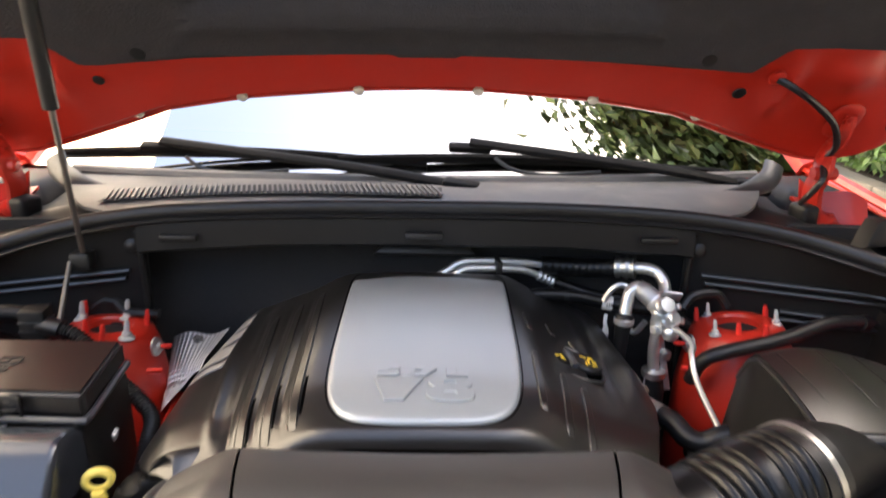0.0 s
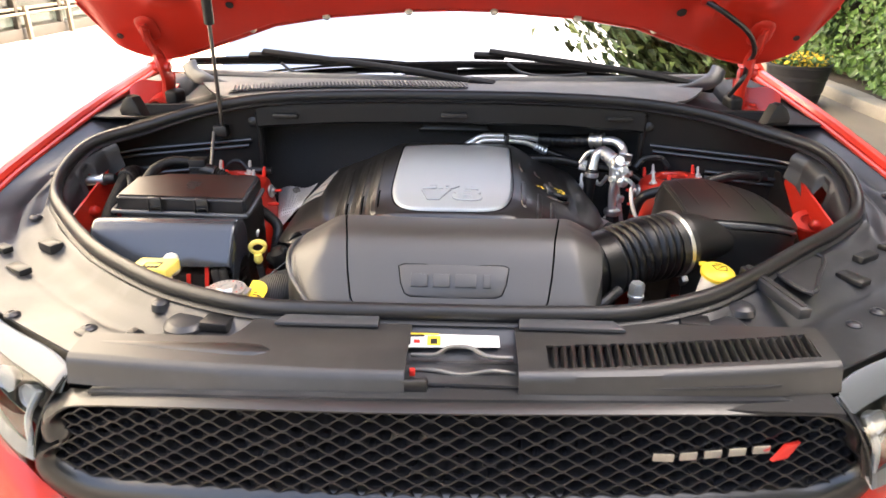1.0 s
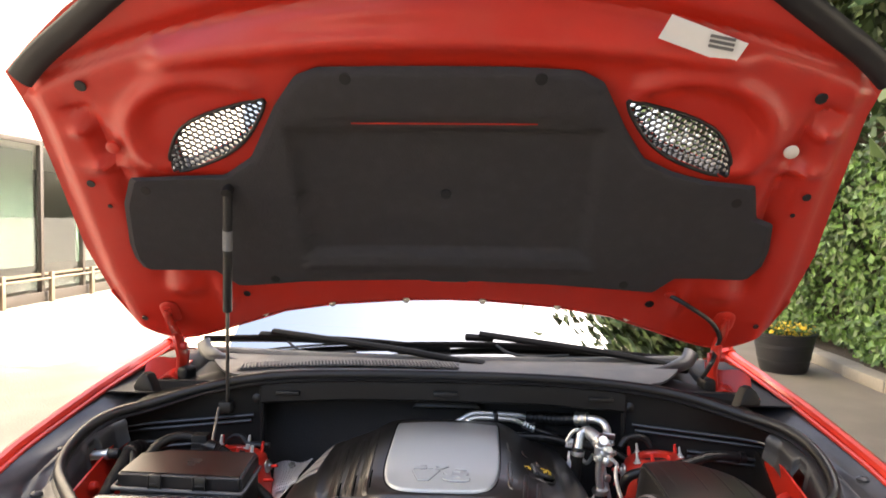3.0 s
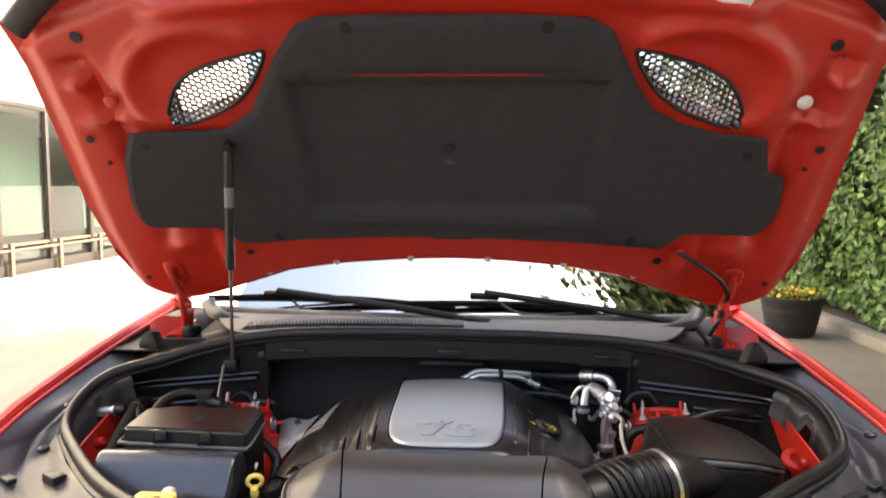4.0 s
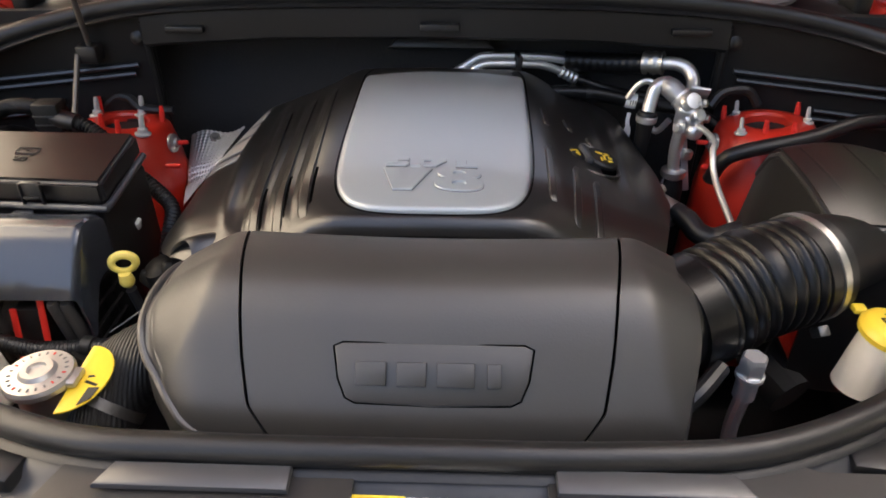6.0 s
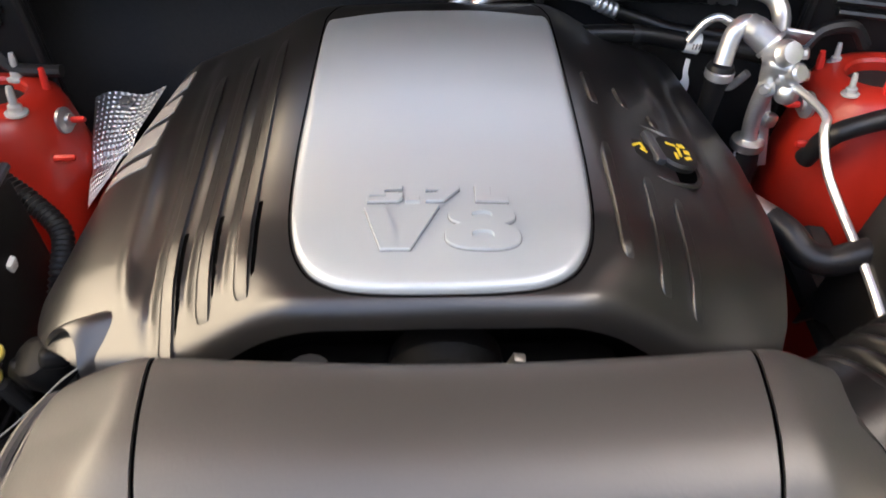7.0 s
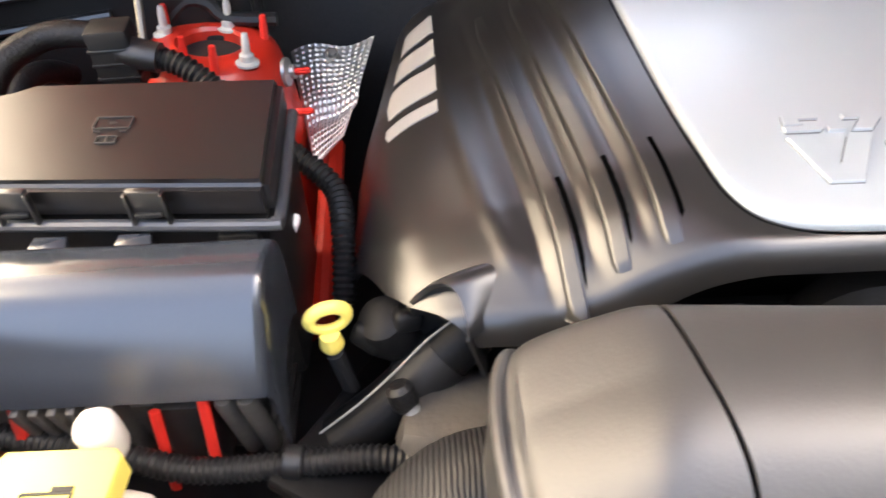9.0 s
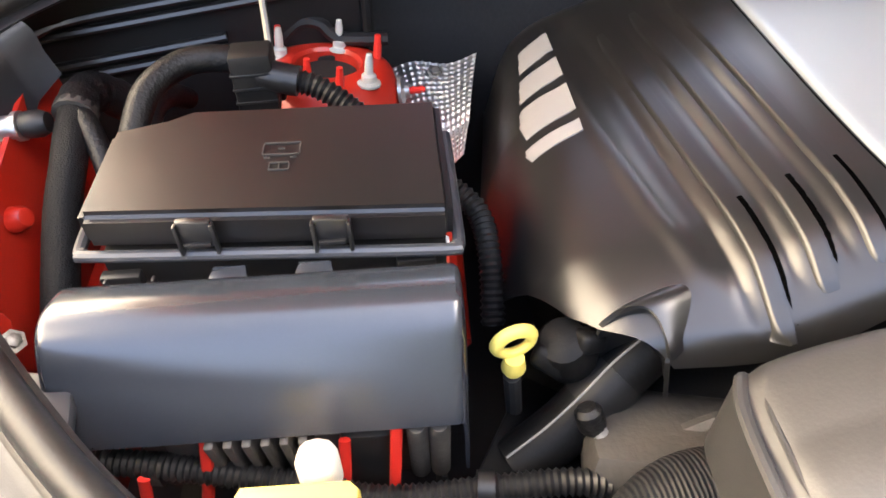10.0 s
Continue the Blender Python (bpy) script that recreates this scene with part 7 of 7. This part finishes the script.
part("pipe", tube(spline([(0.31, 0.43, 1.05), (0.31, 0.43, 0.98), (0.33, 0.40, 0.93)], 6), 0.008, 10), ALU, sens)

# ---- air-conditioning lines ----
ac = thing("refrigerant_lines", (0.35, 0.94, 1.0), "bare aluminium refrigerant pipes with a manifold block", "pipes")
part("pipe", tube(spline([(-0.03, 1.055, 1.130), (0.002, 1.060, 1.160), (0.022, 1.065, 1.172), (0.044, 1.070, 1.184), (0.075, 1.075, 1.186), (0.157, 1.085, 1.181), (0.196, 1.090, 1.174)], 8), 0.0072, 12), ALU, ac)
part("pipe", tube(spline([(0.0, 1.045, 1.130), (0.028, 1.050, 1.164), (0.042, 1.050, 1.175), (0.060, 1.055, 1.179), (0.112, 1.065, 1.176), (0.156, 1.075, 1.170), (0.191, 1.080, 1.156)], 8), 0.0066, 12), ALU, ac)
part("pipe_clip", rbox((0.010, 0.040, 0.024), pose(0.108, 1.070, 1.168, 0, 4, 8), 0.002), INK, ac, "black pipe clip")
part("ferrule", tube(resample([(0.184, 1.078, 1.160), (0.216, 1.086, 1.142)], 0.0015), 0.0092, 14, rfn=lambda s: 1 + 0.12 * math.sin(s * 700)), ALU, ac, "crimped pipe ferrule")
part("hose", tube(spline([(0.214, 1.085, 1.143), (0.25, 1.082, 1.132), (0.288, 1.070, 1.124), (0.349, 1.050, 1.122), (0.41, 1.02, 1.10)], 8), 0.0095, 12), BELLOWS, ac)
part("hose", tube(resample(spline([(0.190, 1.090, 1.174), (0.23, 1.088, 1.173), (0.272, 1.080, 1.174), (0.334, 1.060, 1.181)], 8), 0.002), 0.0165, 16, rfn=lambda s: 1 + 0.03 * math.sin(s * 500)), BELLOWS, ac, "ribbed black refrigerant hose")
part("ferrule", tube(resample([(0.318, 1.066, 1.180), (0.348, 1.052, 1.184)], 0.002), 0.0180, 18, rfn=lambda s: 1 + 0.05 * math.sin(s * 420)), STEEL, ac, "crimped steel ferrule")
part("pipe", tube(spline([(0.346, 1.053, 1.184), (0.368, 1.042, 1.186), (0.384, 1.032, 1.180), (0.391, 1.018, 1.166), (0.386, 1.000, 1.150), (0.376, 0.985, 1.140)], 8), 0.0105, 16), ALU, ac)
# thick muffler bend that comes down to a rubber boot
part("arch_pipe", tube(spline([(0.351, 0.958, 1.166), (0.344, 0.966, 1.174), (0.331, 0.970, 1.180), (0.318, 0.966, 1.172), (0.313, 0.961, 1.154), (0.310, 0.956, 1.138)], 8), 0.0102, 18), ALU, ac, "bent aluminium pipe")
part("header", tube(spline([(0.331, 0.972, 1.180), (0.342, 0.962, 1.173), (0.356, 0.950, 1.163)], 6), 0.0160, 22, rfn=lambda s: 0.80 + 0.20 * smooth01(s / 0.014)), DULLALU, ac, "thick grey muffler sleeve")
part("header_ring", tube([(0.3535, 0.9525, 1.1648), (0.357, 0.9495, 1.1622)], 0.0180, 24), ALU, ac)
part("boot", lathe([(0.011, -0.07), (0.013, -0.02), (0.0155, -0.012), (0.0160, 0.0), (0.0135, 0.006), (0, 0.006)], (0.309, 0.955, 1.133), (0.05, 0.0, 1), 18), INK, ac)
part("boot_sleeve", lathe([(0.0150, -0.012), (0.0165, -0.010), (0.0165, -0.002), (0.014, 0.0), (0, 0.0)], (0.309, 0.954, 1.134), (0.05, 0.0, 1), 18), ALU, ac)
mb = part("manifold", rbox((0.034, 0.044, 0.038), frame_at((0.366, 0.942, 1.128), (0.92, -0.36, -0.10), (0.2, -0.35, 0.9)), 0.008, 3), ALU, ac, "cast aluminium manifold block")
PORTAX = (0.16, -0.80, 0.56)
part("port", lathe([(0.0165, -0.006), (0.0175, 0.004), (0.0160, 0.009), (0.0160, 0.016), (0.0125, 0.020), (0.0115, 0.026), (0, 0.027)], (0.360, 0.936, 1.158), PORTAX, 24), ALU, mb, "round service port")
part("port", lathe([(0.0150, 0.0), (0.0150, 0.010), (0.0110, 0.013), (0.0105, 0.024), (0.008, 0.027), (0, 0.027)], (0.368, 0.928, 1.140), (0.30, -0.80, 0.50), 22), ALU, mb, "round service port")
part("port", lathe([(0.0135, 0.0), (0.0140, 0.008), (0.0105, 0.014), (0.006, 0.017), (0, 0.017)], (0.374, 0.925, 1.120), (0.25, -0.80, 0.30), 20), ALU, mb)
for at, axis in (((0.382, 0.940, 1.158), (0.8, -0.5, 0.3)), ((0.386, 0.930, 1.138), (0.8, -0.5, 0.2)), ((0.353, 0.924, 1.126), (-0.6, -0.7, 0.1))):
    part("manifold_bolt", bolt(at, axis, 0.0065, 0.012), STEEL, mb)
part("plate", rbox((0.030, 0.004, 0.026), frame_at((0.384, 0.965, 1.160), (0.95, -0.2, -0.1), (0.1, -0.6, 0.7)), 0.001), ALU, mb)
part("down_pipe", tube(spline([(0.362, 0.942, 1.150), (0.364, 0.944, 1.122), (0.361, 0.945, 1.092), (0.361, 0.945, 1.066), (0.364, 0.945, 1.038)], 6), 0.0102, 18, rfn=lambda s: 1.12 - 2.0 * min(s, 0.09)), ALU, ac)
part("foot", lathe([(0.014, -0.05), (0.0155, -0.008), (0.0195, -0.007), (0.0205, -0.002), (0.0195, 0.003), (0.0135, 0.006), (0, 0.006)], (0.364, 0.945, 1.040), seg=22), STEEL, ac)
part("black_boot", lathe([(0.018, -0.09), (0.020, -0.03), (0.016, -0.006), (0, -0.006)], (0.364, 0.944, 1.036), seg=18), INK, ac)
part("pipe_clamp", rbox((0.018, 0.014, 0.018), pose(0.378, 0.944, 1.062, 0, 10, 10), 0.005), STEEL, ac)
part("bracket_strip", rbox((0.011, 0.003, 0.125), pose(0.388, 0.940, 1.008, -6, -11, 0), 0.001), ALU, ac)
part("small_pipe", tube(spline([(0.290, 1.020, 1.135), (0.303, 1.018, 1.158), (0.318, 1.016, 1.166), (0.336, 1.012, 1.158)], 6), 0.0052, 10), ALU, ac)
part("small_pipe", tube(spline([(0.318, 0.990, 1.118), (0.328, 0.985, 1.098), (0.338, 0.980, 1.096), (0.350, 0.972, 1.118)], 6), 0.0050, 10), ALU, ac)
part("rod", tube(spline([(0.378, 0.918, 1.132), (0.384, 0.880, 1.134), (0.383, 0.845, 1.136), (0.376, 0.828, 1.128), (0.376, 0.79, 1.10), (0.388, 0.70, 1.06), (0.392, 0.66, 1.04)], 6), 0.0047, 10), ALU, ac)
TAG = [(0.299, 1.030, 1.106), (0.296, 1.022, 1.094), (0.297, 1.018, 1.082), (0.292, 1.014, 1.066), (0.291, 1.012, 1.050), (0.290, 1.011, 1.040)]
part("tag", tube(spline(TAG, 5), 0.0072, 6, flat=(1.0, 0.1), up=(0, -1, 0.2), rfn=lambda s: 0.45 + 0.65 * smooth01((s - 0.018) / 0.02)), PAPER, ac, "white paper tag", smooth=0)
part("tag_band", tube([(0.290, 1.031, 1.1285), (0.307, 1.028, 1.1265)], 0.0128, 14), PAPER, ac, "white label round the hose")
for k in range(3):
    part("tag_print", rbox((0.0016, 0.0008, 0.008), pose(0.295 + 0.004 * k, 1.0150, 1.126, 12, 0, 0), 0.0), GREYINK, ac, smooth=0)
part("hose", tube(spline([(0.10, 1.04, 1.128), (0.164, 1.030, 1.140), (0.235, 1.030, 1.139), (0.293, 1.030, 1.128), (0.338, 1.020, 1.125), (0.40, 1.0, 1.118), (0.46, 0.99, 1.08)], 8), 0.0112, 12), BELLOWS, ac)
part("hose_clip", tube([(0.222, 1.030, 1.1395), (0.230, 1.030, 1.139)], 0.0128, 12), INK, ac)


# ---- foil heat shields ----
def foil(name_at, fn):
    f = thing("heat_shield", name_at, "embossed silver foil heat shield beside the engine", "heat shield", "heat shields")

    def bumps(u, v):
        p = fn(u, v)
        return p + Vector((0.35, -0.5, 0.8)) * (0.0018 * math.sin(u * 38 + v * 66) * math.sin(u * 38 - v * 66) + 0.0015 * math.sin(u * 7 + 2 * v) * math.sin(5 * v))

    part("sheet", sheet(bumps, 150, 170, 0.0006), FOIL, f, smooth=60)
    part("bolt_head", bolt(fn(0.5, 0.9) + Vector((0, -0.004, 0.003)), (0.2, -0.5, 0.8), 0.006, 0.008), DULL, f)


foil((-0.42, 0.98, 0.95), lambda u, v: Vector((-0.442, 0.90, 0.985)).lerp(Vector((-0.404, 0.90, 1.028)), u).lerp(Vector((-0.482, 1.085, 1.030)).lerp(Vector((-0.374, 1.070, 1.052)), u), v) + Vector((0, 0, 0.005 * math.sin(7 * u) * v - 0.008 * math.exp(-(((v - 0.35) / 0.08) ** 2)))))
foil((0.36, 0.93, 0.9), lambda u, v: Vector((0.315 + 0.04 * u, 0.86 + 0.09 * u, 0.95 + 0.085 * v)))

# ---- wiring and hoses on the left ----
TAPE = material("black_cloth_tape", (0.006, 0.006, 0.0062), 0.5, vary=0.35, scale=60, bump=0.5, fine=300, spec=0.35)
SILVERTAPE = material("silver_foil_tape", (0.40, 0.40, 0.39), 0.38, metal=0.6, vary=0.3, scale=50, bump=0.6, fine=200)
BRAIDT = material("woven_black_sheath", (0.008, 0.008, 0.008), 0.55, spec=0.2, vary=0.5, scale=60, fine=700, bump=0.7, depth=0.002)
loom = thing("wiring_loom", (-0.6, 0.86, 1.05), "taped and corrugated black wiring loom behind the fuse box", "wiring")
part("taped_cable", tube(spline([(-0.700, 0.800, 1.13), (-0.690, 0.84, 1.155), (-0.665, 0.87, 1.165), (-0.635, 0.88, 1.165), (-0.60, 0.885, 1.155)], 8), 0.0125, 12), TAPE, loom)
part("bare_end", tube([(-0.704, 0.790, 1.118), (-0.699, 0.802, 1.134)], 0.0118, 12), REDP, loom, "red taped cable end")
part("connector_block", rbox((0.038, 0.032, 0.062), pose(-0.601, 0.878, 1.112, 0, 0, 4), 0.003), TRIMB, loom)
for k in range(3):
    part("connector_ridge", rbox((0.040, 0.034, 0.003), pose(-0.601, 0.878, 1.126 + 0.014 * k, 0, 0, 4), 0.001), PLASTIC, loom)
part("conduit", corrugated([(-0.582, 0.872, 1.145), (-0.545, 0.868, 1.138), (-0.505, 0.850, 1.115), (-0.470, 0.826, 1.088), (-0.435, 0.808, 1.068), (-0.402, 0.780, 1.050), (-0.394, 0.735, 1.030), (-0.395, 0.69, 0.99)], 0.0105, 0.0062), RUBBER, loom)
part("tape_wrap", tube(spline([(-0.595, 0.876, 1.150), (-0.575, 0.872, 1.146), (-0.560, 0.870, 1.143)], 4), 0.0145, 12), RUBBER, loom)
part("sheath", tube(spline([(-0.763, 0.852, 1.132), (-0.762, 0.827, 1.124), (-0.761, 0.799, 1.111), (-0.763, 0.765, 1.090), (-0.760, 0.715, 1.060), (-0.750, 0.650, 1.030)], 8), 0.0155, 14), BRAIDT, loom, "woven black cable sheath")
part("taped_bundle", tube(spline([(-0.742, 0.940, 1.075), (-0.752, 0.914, 1.110), (-0.761, 0.898, 1.127), (-0.764, 0.874, 1.134), (-0.763, 0.850, 1.132)], 8), 0.0190, 14, rfn=lambda q: 1 + 0.05 * math.sin(q * 260) * math.sin(q * 95)), TAPE, loom, "thick taped cable bundle")
part("tape_band", tube([(-0.763, 0.856, 1.1330), (-0.763, 0.848, 1.1315)], 0.0196, 14), BLOCK, loom, "dull silver tape band")
part("taped_cable", tube(spline([(-0.762, 0.856, 1.134), (-0.748, 0.836, 1.130), (-0.735, 0.812, 1.112), (-0.722, 0.780, 1.085)], 8), 0.0100, 12), TAPE, loom)
part("taped_cable", tube(spline([(-0.700, 0.965, 1.075), (-0.704, 0.930, 1.100), (-0.712, 0.895, 1.105), (-0.716, 0.855, 1.085)], 8), 0.0120, 12), TAPE, loom)
pin = part("brace_pin", lathe([(0.011, -0.03), (0.011, 0.02), (0.0135, 0.021), (0.0135, 0.026), (0.010, 0.028), (0, 0.028)], (-0.828, 0.832, 1.132), (1, 0.0, 0.1), 18), STEEL, loom, "bright steel pin")
part("tip", lathe([(0.0115, 0.028), (0.0125, 0.032), (0.0125, 0.042), (0.009, 0.050), (0, 0.050)], (-0.828, 0.832, 1.132), (1, 0.0, 0.1), 18), INK, pin, "black rubber tip")
cond = thing("corrugated_conduit", (-0.5, 0.5, 1.0), "corrugated black conduit across the front of the battery", "conduit")
part("conduit", corrugated([(-0.76, 0.572, 1.012), (-0.70, 0.566, 1.012), (-0.629, 0.556, 1.008), (-0.557, 0.543, 1.002), (-0.492, 0.529, 0.998), (-0.42, 0.528, 1.003), (-0.36, 0.526, 1.01), (-0.315, 0.522, 1.005)], 0.0094, 0.0052), RUBBER, cond)
for x, y in ((-0.66, 0.561), (-0.42, 0.528)):
    part("clip", tube([(x - 0.006, y + 0.001, 1.005), (x + 0.006, y, 1.004)], 0.0128, 12), INK, cond, "black cable clip")
rod2 = thing("prop_rod", (-0.6, 0.95, 1.13), "thin bare metal stay rod beside the bulkhead", "rod")
part("rod", tube([(-0.603, 0.998, 1.205), (-0.592, 0.918, 1.128)], 0.004, 8), DULL, rod2)
part("foot", rbox((0.02, 0.02, 0.03), (-0.592, 0.915, 1.10), 0.004), INK, rod2)
part("handle", tube(spline([(-0.600, 1.03, 1.105), (-0.578, 1.035, 1.122), (-0.555, 1.035, 1.120), (-0.535, 1.03, 1.104), (-0.48, 1.03, 1.100)], 6), 0.008, 8), RUBBER, rod2)
grommet = thing("bracket_arch", (0.46, 1.02, 1.12), "black rubber grommet arch behind the strut tower", "bracket")
part("arch", tube(spline([(0.42, 1.0, 1.13), (0.44, 1.01, 1.15), (0.48, 1.015, 1.152), (0.50, 1.01, 1.13)], 6), 0.008, 8), RUBBER, grommet)

low = thing("front_accessories", (-0.55, 0.52, 0.9), "cast grey metal parts and red clips low behind the radiator", "engine part")
part("cast_housing", rbox((0.16, 0.05, 0.10), pose(-0.575, 0.605, 0.935, 10, 0, 0), 0.012), BLOCK, low)
for k in range(6):
    part("cooling_fin", rbox((0.007, 0.045, 0.11), pose(-0.610 + 0.013 * k, 0.588, 0.945, 10, 0, 0), 0.002), BLOCK, low)
for x in (-0.466, -0.450):
    part("cast_lug", lathe([(0.008, 0.0), (0.008, 0.09), (0.006, 0.095), (0, 0.095)], (x, 0.575, 0.955), (0, -0.2, 1), 14), BLOCK, low)
part("black_case", rbox((0.040, 0.03, 0.09), (-0.503, 0.572, 0.945), 0.006), INK, low)
for a, b in (((-0.518, 0.556, 1.036), (-0.527, 0.546, 0.940)), ((-0.480, 0.556, 1.052), (-0.487, 0.546, 0.965))):
    part("red_clip", tube([a, Vector(a).lerp(Vector(b), 0.5), b], 0.0045, 8, flat=(1.0, 0.6), up=(0, -1, 0)), REDP, low, "red plastic clip")
part("red_clip", tube(spline([(-0.666, 0.550, 1.011), (-0.673, 0.550, 0.968), (-0.658, 0.550, 0.945), (-0.640, 0.550, 0.945), (-0.626, 0.550, 0.985), (-0.613, 0.556, 1.050)], 8), 0.0048, 8, flat=(1.0, 0.6), up=(0, -1, 0)), REDP, low, "red plastic clip")
part("crossmember", rbox((1.4, 0.05, 0.05), (mid(0.4), 0.42, 0.86), 0.01), DARK, low)
part("rail", tube([(-0.425, 0.72, 0.93), (-0.425, 0.95, 0.98)], 0.014, 10), RED_IN, low, "red painted chassis rail")
part("rail", tube([(0.44, 0.56, 0.92), (0.42, 0.60, 0.93), (0.42, 0.85, 0.96)], 0.03, 10), DARK, low)
BRAID = material("braided_black_sleeve", (0.017, 0.0165, 0.016), 0.5, vary=0.5, scale=40, fine=600, bump=0.6, depth=0.002)
nb, lb = BRAID.node_tree.nodes, BRAID.node_tree.links
wv = nb.new("ShaderNodeTexWave")
wv.inputs["Scale"].default_value, wv.inputs["Distortion"].default_value = 90.0, 1.5
gb = nb.new("ShaderNodeNewGeometry")
lb.new(gb.outputs["Position"], wv.inputs["Vector"])
lb.new(wv.outputs["Fac"], nb["Bump"].inputs["Height"])
rh = thing("radiator_hose", (-0.29, 0.46, 1.0), "thick braided black radiator hose", "hose")
part("tube", tube(resample(spline([(-0.36, 0.36, 0.97), (-0.345, 0.42, 1.025), (-0.315, 0.465, 1.045), (-0.27, 0.49, 1.03), (-0.22, 0.50, 0.98)], 10), 0.002), 0.040, 30, rfn=lambda s: 1 + 0.004 * math.sin(2 * math.pi * s / 0.008)), BRAID, rh)
part("clamp", tube([(-0.347, 0.415, 1.022), (-0.343, 0.423, 1.028)], 0.0425, 28), DULL, rh, "dull steel hose clamp")
coil = thing("ignition_coil", (-0.30, 0.60, 1.0), "black coil and taped wiring under the cover's scoop", "engine part")
part("body", tube(spline([(-0.392, 0.562, 0.972), (-0.350, 0.580, 0.996), (-0.318, 0.598, 1.020), (-0.285, 0.616, 1.042)], 6), 0.023, 18), DEEP, coil, "black round coil sleeve")
part("cloth_band", tube([(-0.334, 0.5888, 1.0078), (-0.308, 0.6032, 1.0272)], 0.0242, 18), TRIMB, coil, "dark cloth band")
part("boot", lathe([(0.020, -0.03), (0.024, -0.01), (0.024, 0.004), (0.018, 0.016), (0.010, 0.020), (0, 0.020)], (-0.350, 0.613, 1.052), (-0.3, -0.3, 1), 20), DEEP, coil)
part("plug", rbox((0.030, 0.024, 0.022), pose(-0.366, 0.604, 1.040, -20, 15, -30), 0.007, 3), DEEP, coil)
part("plug", rbox((0.024, 0.020, 0.018), pose(-0.336, 0.604, 1.058, -20, 15, 20), 0.006, 3), DEEP, coil)
part("tray", rbox((0.12, 0.16, 0.012), pose(-0.355, 0.555, 0.965, -16, 8, -28), 0.004), DEEP, coil)
part("lead_head", lathe([(0.008, -0.008), (0.0105, -0.004), (0.0105, 0.010), (0.007, 0.014), (0, 0.014)], (-0.339, 0.561, 1.030), (-0.3, 0.35, 0.9), 14), TAPE, coil)
part("taped_lead", tube(spline([(-0.336, 0.558, 1.030), (-0.330, 0.551, 1.018), (-0.322, 0.543, 1.004), (-0.314, 0.536, 0.992)], 6), 0.0062, 10), SILVERTAPE, coil, "silver taped sensor lead")
part("wire", tube(spline([(-0.402, 0.548, 1.010), (-0.372, 0.560, 1.028), (-0.345, 0.574, 1.046), (-0.322, 0.588, 1.062), (-0.300, 0.600, 1.072)], 8), 0.0009, 6), GREYINK, coil)
part("timing_cover", rbox((0.20, 0.10, 0.06), pose(-0.245, 0.535, 0.965, -20, 0, -12), 0.02), BLOCK, coil, "cast grey engine casing")
part("cast_rib", tube(spline([(-0.31, 0.545, 1.005), (-0.275, 0.552, 1.016), (-0.235, 0.560, 1.022), (-0.20, 0.556, 1.022)], 6), 0.008, 8), BLOCK, coil, "rounded casting rib")
for at in ((-0.295, 0.552, 1.012), (-0.222, 0.563, 1.026)):
    part("casting_bolt", bolt(at, (0, -0.3, 1), 0.006, 0.009), STEEL, coil)
white = thing("white_cable_clip", (-0.447, 0.745, 1.04), "small white plastic cable clip", "clip")
part("clip", rbox((0.008, 0.014, 0.02), pose(-0.440, 0.740, 1.038, 15, 20, 0), 0.003), PAPER, white)
lattice = thing("black_guard_grid", (-0.43, 0.70, 0.92), "black plastic guard grid beside the engine block", "grid")
for k in range(9):
    part("upright", rbox((0.005, 0.005, 0.13), (-0.452, 0.58 + 0.026 * k, 0.90), 0.001), TRIMB, lattice)
for k in range(6):
    part("bar", rbox((0.005, 0.214, 0.005), (-0.447, 0.684, 0.905 + 0.023 * k), 0.001), TRIMB, lattice)
part("top_rail", rbox((0.012, 0.22, 0.010), (-0.450, 0.684, 1.028), 0.003), TRIMB, lattice)
